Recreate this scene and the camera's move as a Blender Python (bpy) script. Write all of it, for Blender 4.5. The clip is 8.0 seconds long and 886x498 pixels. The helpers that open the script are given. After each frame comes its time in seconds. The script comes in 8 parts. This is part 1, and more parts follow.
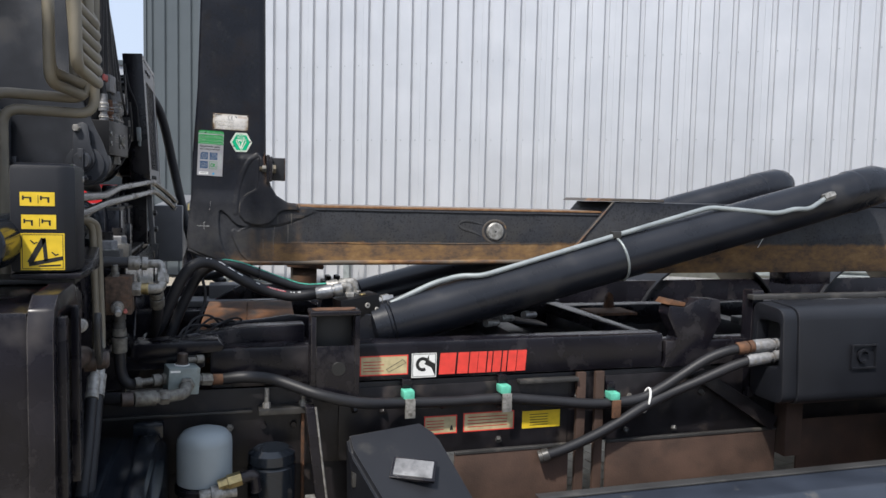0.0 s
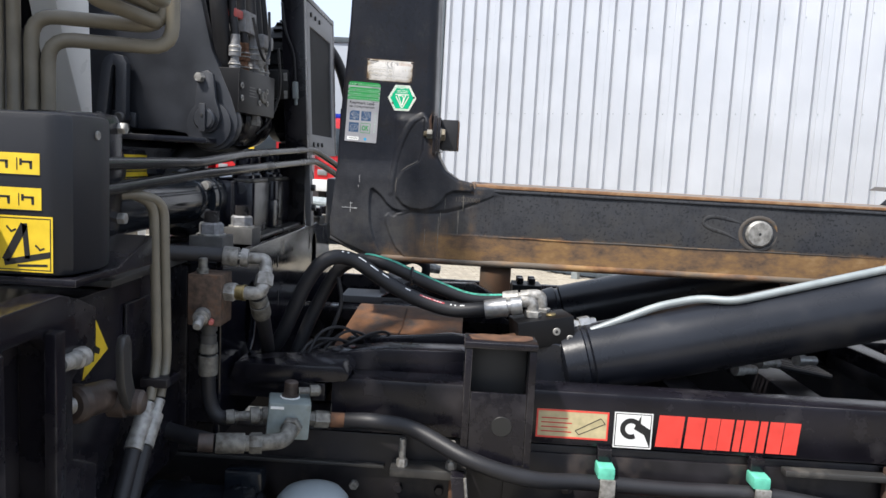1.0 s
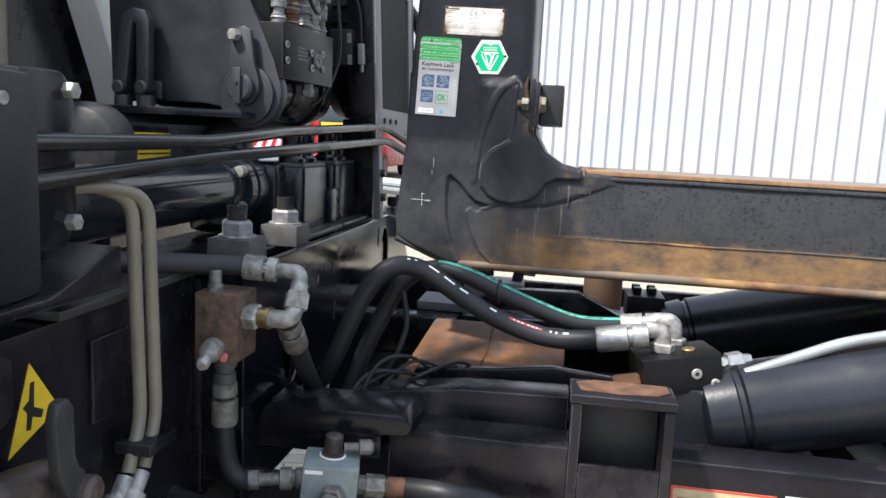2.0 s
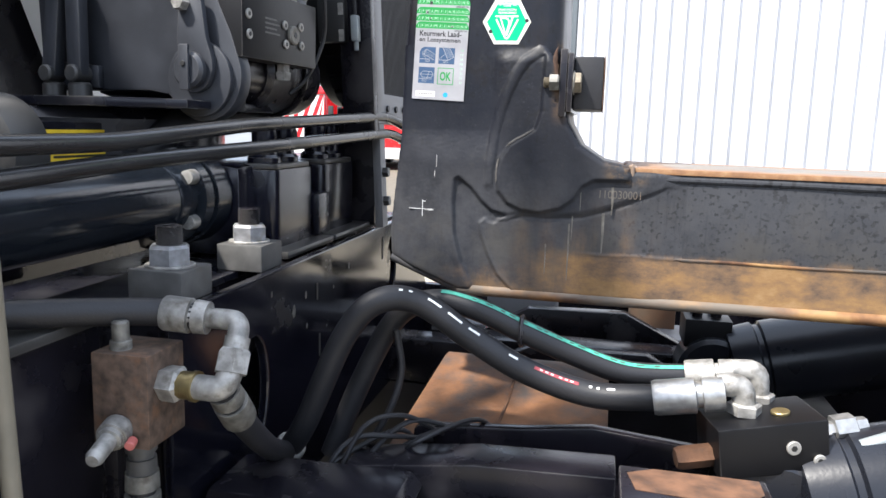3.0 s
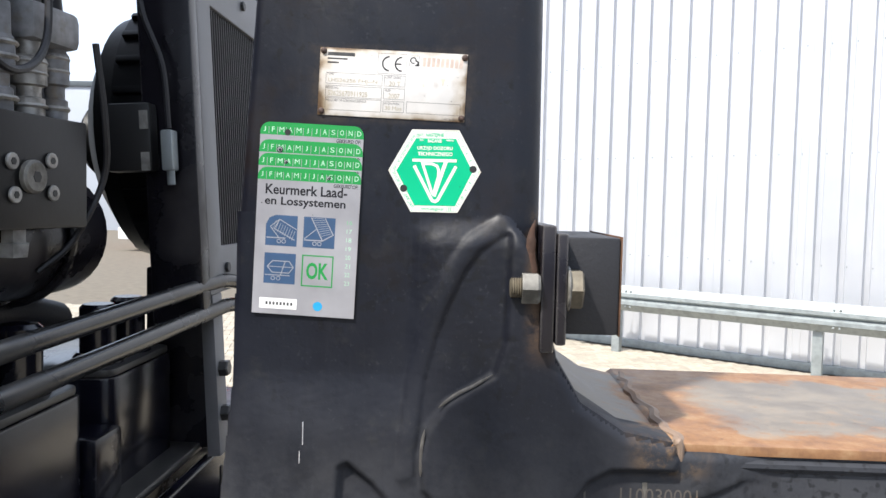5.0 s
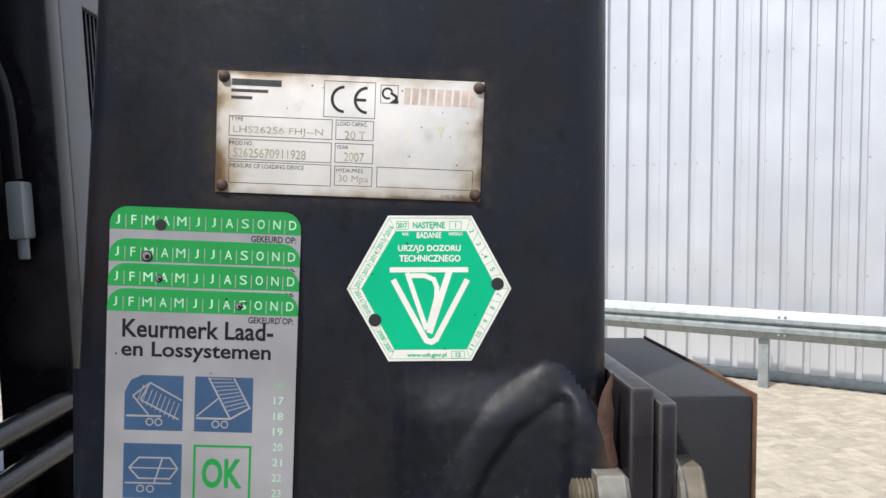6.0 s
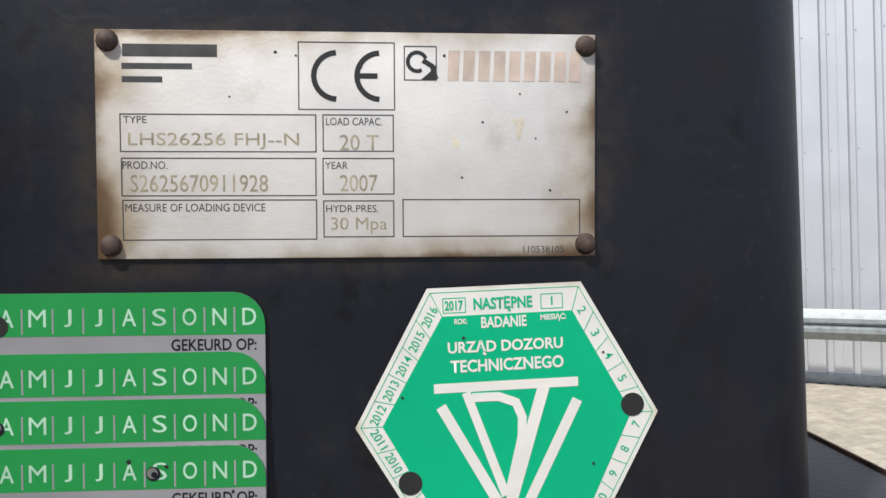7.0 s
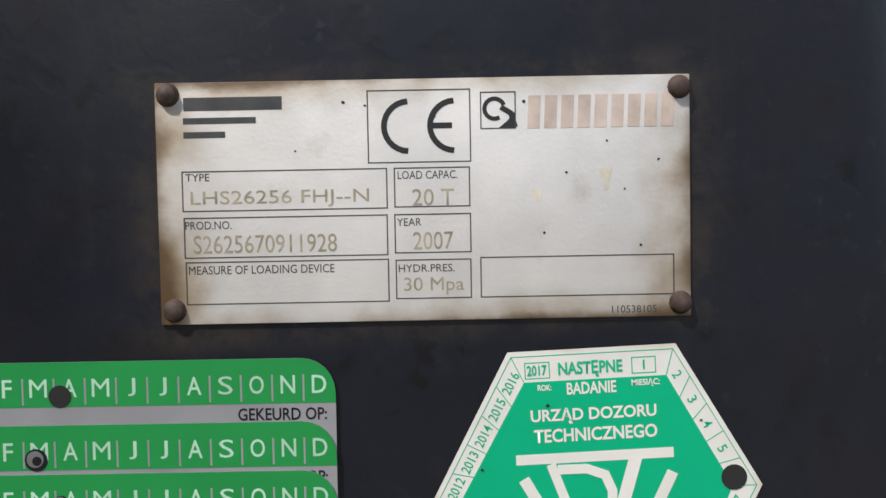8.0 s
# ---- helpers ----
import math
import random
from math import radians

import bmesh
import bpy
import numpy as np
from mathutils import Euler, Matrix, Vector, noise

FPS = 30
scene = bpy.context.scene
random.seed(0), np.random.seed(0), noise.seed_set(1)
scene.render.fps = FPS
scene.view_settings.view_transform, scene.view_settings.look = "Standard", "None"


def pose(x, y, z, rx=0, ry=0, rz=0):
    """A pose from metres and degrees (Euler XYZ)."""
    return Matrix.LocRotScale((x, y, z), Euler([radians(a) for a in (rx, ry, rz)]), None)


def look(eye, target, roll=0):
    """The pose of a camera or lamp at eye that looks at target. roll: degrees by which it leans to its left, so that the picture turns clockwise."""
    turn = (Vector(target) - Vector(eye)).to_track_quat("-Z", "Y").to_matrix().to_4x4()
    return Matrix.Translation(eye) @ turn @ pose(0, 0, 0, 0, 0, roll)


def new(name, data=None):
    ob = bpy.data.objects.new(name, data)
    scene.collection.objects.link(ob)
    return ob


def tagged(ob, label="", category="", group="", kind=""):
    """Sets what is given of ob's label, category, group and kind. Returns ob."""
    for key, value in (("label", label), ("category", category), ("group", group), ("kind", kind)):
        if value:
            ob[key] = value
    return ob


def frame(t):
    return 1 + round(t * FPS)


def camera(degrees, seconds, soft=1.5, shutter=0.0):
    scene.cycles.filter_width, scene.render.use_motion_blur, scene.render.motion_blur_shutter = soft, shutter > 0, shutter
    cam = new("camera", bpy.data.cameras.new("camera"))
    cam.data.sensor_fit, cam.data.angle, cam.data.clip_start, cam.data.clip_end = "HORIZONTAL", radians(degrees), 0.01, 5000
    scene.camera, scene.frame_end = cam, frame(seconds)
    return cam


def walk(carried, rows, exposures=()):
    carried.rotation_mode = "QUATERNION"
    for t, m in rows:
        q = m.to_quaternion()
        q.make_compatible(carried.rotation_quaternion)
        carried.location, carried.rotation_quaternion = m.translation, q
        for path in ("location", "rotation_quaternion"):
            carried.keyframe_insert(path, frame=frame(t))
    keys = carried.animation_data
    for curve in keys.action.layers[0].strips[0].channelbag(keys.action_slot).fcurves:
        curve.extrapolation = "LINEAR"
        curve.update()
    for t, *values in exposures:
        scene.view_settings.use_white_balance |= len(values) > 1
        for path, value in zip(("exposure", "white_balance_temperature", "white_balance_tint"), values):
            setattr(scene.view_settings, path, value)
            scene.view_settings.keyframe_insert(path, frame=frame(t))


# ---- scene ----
cam = camera(61.0, 8.0)
EXPOSURES = [(0, 0.36), (1.0, 0.76), (1.5, 0.97), (3.0, 1.62), (3.5, 1.8), (4.0, 1.95), (4.5, 1.65), (5.0, 1.15), (5.4, 0.9), (6.4, 0.54), (7, 0.43), (7.5, 0.36), (8, 0.28)]
PATH = [
    (0, (0.009, -3.173, 1.595), (0.575, -1.26, 1.449), 1.3),
    (0.5, (0.178, -2.716, 1.601), (0.466, -0.747, 1.404), 1.9),
    (1, (0.306, -2.299, 1.596), (0.246, -0.312, 1.369), 3.0),
    (1.5, (0.288, -2.009, 1.586), (0.074, -0.038, 1.329), 3.3),
    (3, (0.272, -1.356, 1.597), (-0.132, 0.577, 1.278), 1.7),
    (3.5, (0.225, -1.197, 1.594), (-0.058, 0.758, 1.282), 1.3),
    (4, (0.179, -1.05, 1.621), (0.036, 0.927, 1.351), 0.8),
    (4.5, (0.151, -0.864, 1.674), (0.014, 1.122, 1.48), 1.6),
    (5, (0.125, -0.677, 1.753), (0.044, 1.319, 1.642), 1.3),
    (6.5, (0.063, -0.254, 1.833), (0.199, 1.74, 1.753), -0.8),
    (7, (0.057, -0.182, 1.843), (0.18, 1.814, 1.777), -2.4),
    (7.5, (0.053, -0.164, 1.856), (0.08, 1.834, 1.779), -3.1),
    (8, (0.05, -0.166, 1.86), (0.047, 1.832, 1.789), -3.2),
]
walk(cam, [(t, look(eye, target, roll)) for t, eye, target, roll in PATH], EXPOSURES)

# ---- light ----
world = bpy.data.worlds.new("sky")
scene.world = world
world.use_nodes = True
wn = world.node_tree.nodes
sky = wn.new("ShaderNodeTexSky")
sky.sky_type, sky.sun_disc = "NISHITA", False
sky.sun_elevation, sky.sun_rotation = radians(54), radians(224)
sky.dust_density, sky.air_density = 3.0, 1.0
hazy = wn.new("ShaderNodeMix")
hazy.data_type = "RGBA"
hazy.inputs[0].default_value = 0.7
hazy.inputs[7].default_value = (6.4, 7.4, 9.2, 1)
world.node_tree.links.new(sky.outputs[0], hazy.inputs[6])
world.node_tree.links.new(hazy.outputs[2], wn["Background"].inputs[0])
wn["Background"].inputs[1].default_value = 0.10
sun = new("sun", bpy.data.lights.new("sun", "SUN"))
sun.data.energy, sun.data.angle, sun.data.color = 3.6, radians(2.5), (1.0, 0.955, 0.895)
sun.matrix_world = look((-4.2, -4.4, 8.5), (0, 0, 0))

# ---- materials ----


def shade(name, color, rough=0.5, metal=0.0, vary=0.25, scale=6.0, grain=120.0, bump=0.05, dirt=None, dirt_amount=0.3, dirt_scale=3.0, spec=0.5, coat=0.0, per_piece=0.0, wear=0.0, wear_color=(0.16, 0.15, 0.14)):
    """A painted or raw surface: base colour with blotches, fine grain, dirt in patches and a slight relief."""
    m = bpy.data.materials.new(name)
    m.use_nodes = True
    n, l = m.node_tree.nodes, m.node_tree.links
    b = n["Principled BSDF"]
    geo = n.new("ShaderNodeNewGeometry")
    big = n.new("ShaderNodeTexNoise")
    big.inputs["Scale"].default_value, big.inputs["Detail"].default_value = scale, 6
    fine = n.new("ShaderNodeTexNoise")
    fine.inputs["Scale"].default_value, fine.inputs["Detail"].default_value = grain, 3
    for x in (big, fine):
        l.new(geo.outputs["Position"], x.inputs["Vector"])
    ramp = n.new("ShaderNodeMapRange")
    ramp.inputs[1].default_value, ramp.inputs[2].default_value = 0.3, 0.7
    ramp.inputs[3].default_value, ramp.inputs[4].default_value = 1 - vary, 1 + vary
    l.new(big.outputs[0], ramp.inputs[0])
    mul = n.new("ShaderNodeVectorMath")
    mul.operation = "SCALE"
    mul.inputs[0].default_value = color[:3]
    l.new(ramp.outputs[0], mul.inputs["Scale"])
    out = mul.outputs[0]
    if per_piece:
        info = n.new("ShaderNodeObjectInfo")
        geo2 = geo.outputs["Random Per Island"]
        add = n.new("ShaderNodeMath")
        add.operation = "ADD"
        l.new(info.outputs["Random"], add.inputs[0])
        l.new(geo2, add.inputs[1])
        fr = n.new("ShaderNodeMath")
        fr.operation = "FRACT"
        l.new(add.outputs[0], fr.inputs[0])
        pr = n.new("ShaderNodeMapRange")
        pr.inputs[3].default_value, pr.inputs[4].default_value = 1 - per_piece, 1 + per_piece
        l.new(fr.outputs[0], pr.inputs[0])
        mul2 = n.new("ShaderNodeVectorMath")
        mul2.operation = "SCALE"
        l.new(out, mul2.inputs[0])
        l.new(pr.outputs[0], mul2.inputs["Scale"])
        out = mul2.outputs[0]
    rough_in = n.new("ShaderNodeMapRange")
    rough_in.inputs[3].default_value, rough_in.inputs[4].default_value = max(0.03, rough - 0.12), min(1, rough + 0.12)
    l.new(big.outputs[0], rough_in.inputs[0])
    rout = rough_in.outputs[0]
    if dirt:
        d = n.new("ShaderNodeTexNoise")
        d.inputs["Scale"].default_value, d.inputs["Detail"].default_value, d.inputs["Roughness"].default_value = dirt_scale, 6, 0.58
        l.new(geo.outputs["Position"], d.inputs["Vector"])
        dr = n.new("ShaderNodeMapRange")
        dr.inputs[1].default_value = 0.72 - 0.45 * dirt_amount
        dr.inputs[2].default_value = 0.86 - 0.3 * dirt_amount
        l.new(d.outputs[0], dr.inputs[0])
        mix = n.new("ShaderNodeMix")
        mix.data_type = "RGBA"
        l.new(dr.outputs[0], mix.inputs[0])
        l.new(out, mix.inputs[6])
        mix.inputs[7].default_value = (*dirt[:3], 1)
        out = mix.outputs[2]
        rm = n.new("ShaderNodeMix")
        l.new(dr.outputs[0], rm.inputs[0])
        l.new(rout, rm.inputs[2])
        rm.inputs[3].default_value = 0.65
        rout = rm.outputs[0]
    if wear:
        bev = n.new("ShaderNodeBevel")
        bev.samples = 3
        bev.inputs["Radius"].default_value = 0.0035
        dot = n.new("ShaderNodeVectorMath")
        dot.operation = "DOT_PRODUCT"
        l.new(bev.outputs[0], dot.inputs[0])
        l.new(geo.outputs["Normal"], dot.inputs[1])
        rim = n.new("ShaderNodeMapRange")
        rim.inputs[1].default_value, rim.inputs[2].default_value = 0.99, 0.88
        l.new(dot.outputs["Value"], rim.inputs[0])
        patch = n.new("ShaderNodeMapRange")
        patch.inputs[1].default_value, patch.inputs[2].default_value = 0.42, 0.6
        l.new(big.outputs[0], patch.inputs[0])
        both = n.new("ShaderNodeMath")
        both.operation = "MULTIPLY"
        l.new(rim.outputs[0], both.inputs[0])
        l.new(patch.outputs[0], both.inputs[1])
        wr = n.new("ShaderNodeMath")
        wr.operation = "MULTIPLY"
        wr.inputs[1].default_value = wear
        l.new(both.outputs[0], wr.inputs[0])
        wm = n.new("ShaderNodeMix")
        wm.data_type = "RGBA"
        l.new(wr.outputs[0], wm.inputs[0])
        l.new(out, wm.inputs[6])
        wm.inputs[7].default_value = (*wear_color, 1)
        out = wm.outputs[2]
    l.new(out, b.inputs["Base Color"])
    l.new(rout, b.inputs["Roughness"])
    b.inputs["Metallic"].default_value = metal
    b.inputs["Specular IOR Level"].default_value = spec
    b.inputs["Coat Weight"].default_value = coat
    if bump:
        bp = n.new("ShaderNodeBump")
        bp.inputs["Strength"].default_value, bp.inputs["Distance"].default_value = bump, 0.004
        l.new(fine.outputs[0], bp.inputs["Height"])
        l.new(bp.outputs[0], b.inputs["Normal"])
    return m


RUST = (0.19, 0.075, 0.03)
DUST = (0.13, 0.12, 0.105)
M_FRAME = shade("black chassis paint", (0.0092, 0.0084, 0.0118), 0.24, vary=0.4, bump=0.03, dirt=(0.036, 0.032, 0.034), dirt_amount=0.38, dirt_scale=7, wear=0.7, spec=0.34)
M_CYL = shade("satin black cylinder paint", (0.012, 0.0135, 0.0185), 0.3, vary=0.25, dirt=(0.03, 0.028, 0.026), dirt_amount=0.26, wear=0.3, spec=0.4)
M_CRANE = shade("glossy dark slate crane paint", (0.0075, 0.0078, 0.0122), 0.22, vary=0.35, bump=0.03, dirt=(0.021, 0.0202, 0.0215), dirt_amount=0.36, wear=0.6, wear_color=(0.2, 0.19, 0.17), spec=0.32)
M_STUD = shade("bare steel block", (0.074, 0.072, 0.069), 0.6, vary=0.3, scale=30, dirt=(0.07, 0.06, 0.05), dirt_amount=0.35, dirt_scale=25)
M_NUT = shade("whitish zinc nut", (0.22, 0.222, 0.23), 0.55, metal=0.25, vary=0.3, scale=60, dirt=(0.17, 0.145, 0.115), dirt_amount=0.42, dirt_scale=40)
M_COLUMN = shade("slate blue column paint", (0.026, 0.0285, 0.035), 0.4, vary=0.5, bump=0.05, dirt=(0.06, 0.056, 0.053), dirt_amount=0.36, wear=0.5)
M_ANOD = shade("black anodised aluminium", (0.0045, 0.0045, 0.0056), 0.42, spec=0.3, vary=0.3, bump=0.03, dirt=(0.018, 0.0175, 0.018), dirt_amount=0.25, dirt_scale=12, wear=0.6)
M_RUBBER = shade("black hose rubber", (0.017, 0.017, 0.0195), 0.5, spec=0.4, vary=0.25, grain=260, bump=0.12, dirt=(0.052, 0.05, 0.05), dirt_amount=0.33)
M_PLASTIC = shade("dark textured plastic", (0.0098, 0.0108, 0.0145), 0.46, spec=0.4, vary=0.12, grain=600, bump=0.12, dirt=(0.06, 0.057, 0.05), dirt_amount=0.15, wear=0.3)
M_ZINC = shade("dull zinc plated steel", (0.31, 0.30, 0.28), 0.5, metal=0.5, vary=0.4, scale=60, dirt=(0.11, 0.095, 0.075), dirt_amount=0.4, dirt_scale=40, wear=0.5, wear_color=(0.5, 0.49, 0.46))
M_GREASE = shade("dark brown greasy steel", (0.05, 0.036, 0.03), 0.5, vary=0.5, scale=30, dirt=(0.12, 0.1, 0.085), dirt_amount=0.35, dirt_scale=30)
M_DULL = shade("dull grey greasy fitting", (0.165, 0.158, 0.14), 0.55, metal=0.3, vary=0.45, scale=60, dirt=(0.07, 0.058, 0.045), dirt_amount=0.42, dirt_scale=40, wear=0.6, wear_color=(0.34, 0.33, 0.3))
M_CHROME = shade("bright plated steel", (0.38, 0.378, 0.37), 0.36, metal=0.75, vary=0.25, scale=70, bump=0.05, dirt=(0.3, 0.27, 0.23), dirt_amount=0.3, dirt_scale=40)
M_BRASS = shade("brass", (0.42, 0.33, 0.16), 0.35, metal=0.9, vary=0.25, scale=60, bump=0.05, dirt=(0.15, 0.12, 0.08), dirt_amount=0.3, dirt_scale=40)
M_RUST = shade("rusted steel", (0.105, 0.05, 0.026), 0.85, vary=0.5, scale=30, dirt=(0.035, 0.022, 0.017), dirt_amount=0.45, dirt_scale=24, bump=0.25)
M_RUSTPAINT = shade("rusty painted steel", (0.15, 0.068, 0.03), 0.62, vary=0.55, scale=14, dirt=(0.062, 0.048, 0.042), dirt_amount=0.55, dirt_scale=13, bump=0.25)
M_TUBE = shade("beige painted pipe", (0.185, 0.165, 0.125), 0.42, vary=0.25, dirt=(0.04, 0.036, 0.03), dirt_amount=0.35)
M_DTUBE = shade("dark painted steel", (0.04, 0.039, 0.038), 0.38, vary=0.3, dirt=(0.10, 0.092, 0.08), dirt_amount=0.33, dirt_scale=9, wear=0.5, wear_color=(0.2, 0.19, 0.17))
M_GALV = shade("galvanised steel", (0.28, 0.31, 0.315), 0.5, metal=0.35, vary=0.22, scale=12, dirt=(0.23, 0.245, 0.24), dirt_amount=0.36, dirt_scale=12)
M_CLAD = shade("light metallic cladding", (0.525, 0.54, 0.57), 0.36, metal=0.4, vary=0.04, scale=2, grain=30, bump=0.01, per_piece=0.015)
M_CLADDARK = shade("anthracite cladding", (0.075, 0.09, 0.1), 0.45, vary=0.06, scale=2, bump=0.02)
M_PAVER = shade("sandy beige paver", (0.315, 0.28, 0.222), 0.85, vary=0.15, scale=14, grain=200, bump=0.35, dirt=(0.22, 0.19, 0.148), dirt_amount=0.35, dirt_scale=4, per_piece=0.14)
M_SAND = shade("joint sand", (0.125, 0.107, 0.08), 0.95, vary=0.2)
M_RED = shade("fire engine red paint", (0.5, 0.015, 0.02), 0.25, vary=0.05, bump=0, coat=0.5)
M_WHITE = shade("white vehicle paint", (0.72, 0.72, 0.70), 0.3, vary=0.05, bump=0)
M_GLASS = shade("dark window glass", (0.03, 0.04, 0.05), 0.08, vary=0.05, bump=0)
M_FARWALL = shade("pale grey far cladding", (0.36, 0.39, 0.43), 0.6, vary=0.04, scale=0.5, bump=0)
M_YELLOW = shade("yellow sticker", (0.72, 0.50, 0.03), 0.4, vary=0.12, scale=30, bump=0.02)
M_INK = shade("black print and recess shade", (0.015, 0.015, 0.015), 0.5, vary=0.1, bump=0)
M_REDINK = shade("red print", (0.75, 0.06, 0.045), 0.45, vary=0.12, scale=30, bump=0)
M_WHITEINK = shade("white print", (0.78, 0.78, 0.76), 0.45, vary=0.08, scale=30, bump=0)
M_CREAM = shade("faded cream sticker", (0.50, 0.42, 0.24), 0.5, vary=0.2, scale=40, bump=0)
M_GREEN = shade("green print", (0.016, 0.25, 0.058), 0.45, spec=0.3, vary=0.08, scale=20, bump=0)
M_TEAL = shade("emerald print", (0.0, 0.42, 0.2), 0.5, spec=0.2, vary=0.06, scale=20, bump=0)
M_CLIP = shade("green hose clip plastic", (0.12, 0.5, 0.36), 0.5, vary=0.2, scale=40)

# ---- mesh helpers ----
WORLD = {}


def thing(name, label, category, at=(0, 0, 0), group="", kind=""):
    ob = new(name)
    ob.empty_display_size = 0.1
    ob.location = at
    WORLD[ob] = Matrix.Translation(at)
    return tagged(ob, label, category, group, kind)


def finish(bm, smooth=None):
    bmesh.ops.recalc_face_normals(bm, faces=bm.faces)
    if smooth is not None:
        for fc in bm.faces:
            fc.smooth = True
        lim = radians(smooth)
        for ed in bm.edges:
            if len(ed.link_faces) == 2 and ed.calc_face_angle(0) > lim:
                ed.smooth = False


def part(name, bm, material, parent=None, label="", smooth=35):
    finish(bm, smooth)
    me = bpy.data.meshes.new(name)
    bm.to_mesh(me)
    bm.free()
    me.materials.append(material)
    ob = new(name, me)
    WORLD[ob] = Matrix.Identity(4)
    if parent:
        ob.parent = parent
        ob.matrix_parent_inverse = WORLD[parent].inverted()
    if label:
        ob["label"] = label
    return ob


def solid(name, bm, material, label, category, group="", kind="", smooth=35):
    return tagged(part(name, bm, material, None, "", smooth), label, category, group, kind)


def box(x0, x1, y0, y1, z0, z1, bevel=0.004, bm=None, m=None):
    own = bmesh.new()
    bmesh.ops.create_cube(own, size=1)
    for v in own.verts:
        v.co = Vector(((x0 + x1) / 2 + v.co.x * (x1 - x0), (y0 + y1) / 2 + v.co.y * (y1 - y0), (z0 + z1) / 2 + v.co.z * (z1 - z0)))
    if bevel:
        bmesh.ops.bevel(own, geom=own.edges[:], offset=bevel, segments=2, affect="EDGES", profile=0.6)
    if m:
        bmesh.ops.transform(own, matrix=m, verts=own.verts)
    return join(bm, own)


def join(bm, own):
    if bm is None:
        return own
    me = bpy.data.meshes.new("tmp")
    own.to_mesh(me)
    own.free()
    bm.from_mesh(me)
    bpy.data.meshes.remove(me)
    return bm


def turned(p0, p1, profile, seg=20, bm=None):
    """A body of revolution from p0 towards p1: profile rows of (share of the way, radius)."""
    p0, p1 = Vector(p0), Vector(p1)
    d = p1 - p0
    q = d.to_track_quat("Z", "Y").to_matrix()
    own = bmesh.new()
    rings = []
    for share, r in profile:
        rings.append([own.verts.new(p0 + d * share + q @ Vector((math.cos(a) * r, math.sin(a) * r, 0))) for a in (2 * math.pi * i / seg for i in range(seg))])
    for a, b in zip(rings, rings[1:]):
        for i in range(seg):
            own.faces.new((a[i], a[(i + 1) % seg], b[(i + 1) % seg], b[i]))
    own.faces.new(rings[0][::-1])
    own.faces.new(rings[-1])
    return join(bm, own)


def rod(p0, p1, r, bevel=None, seg=20, bm=None):
    length = (Vector(p1) - Vector(p0)).length
    b = min(r * 0.2, length * 0.2) if bevel is None else bevel
    s = b / length
    return turned(p0, p1, [(0, r - b), (s, r), (1 - s, r), (1, r - b)], seg, bm)


def hexnut(p0, p1, r, bm=None):
    return turned(p0, p1, [(0, r), (0.85, r), (1, r * 0.86)], 6, bm)


def curve_points(points, steps=8):
    """Catmull-Rom through the points."""
    P = [Vector(p) for p in points]
    P = [P[0] * 2 - P[1]] + P + [P[-1] * 2 - P[-2]]
    out = []
    for i in range(1, len(P) - 2):
        for k in range(steps):
            t = k / steps
            a, b, c, d = P[i - 1], P[i], P[i + 1], P[i + 2]
            out.append(0.5 * (2 * b + (c - a) * t + (2 * a - 5 * b + 4 * c - d) * t * t + (3 * b - a - 3 * c + d) * t ** 3))
    out.append(P[-2])
    return out


def bent(points, radius=0.03, steps=5):
    """Straight runs with rounded corners."""
    P = [Vector(p) for p in points]
    out = [P[0]]
    for a, b, c in zip(P, P[1:], P[2:]):
        r = min(radius, (b - a).length * 0.45, (c - b).length * 0.45)
        s, e = b + (a - b).normalized() * r, b + (c - b).normalized() * r
        for k in range(steps + 1):
            t = k / steps
            out.append(s * (1 - t) ** 2 + b * 2 * t * (1 - t) + e * t * t)
    out.append(P[-1])
    return out


def sweep(points, r, seg=12, bm=None, caps=True):
    own = bmesh.new()
    pts = [Vector(p) for p in points]
    rings, side = [], None
    for i, p in enumerate(pts):
        d = (pts[min(i + 1, len(pts) - 1)] - pts[max(i - 1, 0)]).normalized()
        if side is None:
            side = d.orthogonal().normalized()
        side = (side - d * side.dot(d)).normalized()
        up = d.cross(side)
        rings.append([own.verts.new(p + (side * math.cos(a) + up * math.sin(a)) * r) for a in (2 * math.pi * k / seg for k in range(seg))])
    for a, b in zip(rings, rings[1:]):
        for i in range(seg):
            own.faces.new((a[i], a[(i + 1) % seg], b[(i + 1) % seg], b[i]))
    if caps:
        own.faces.new(rings[0][::-1])
        own.faces.new(rings[-1])
    return join(bm, own)


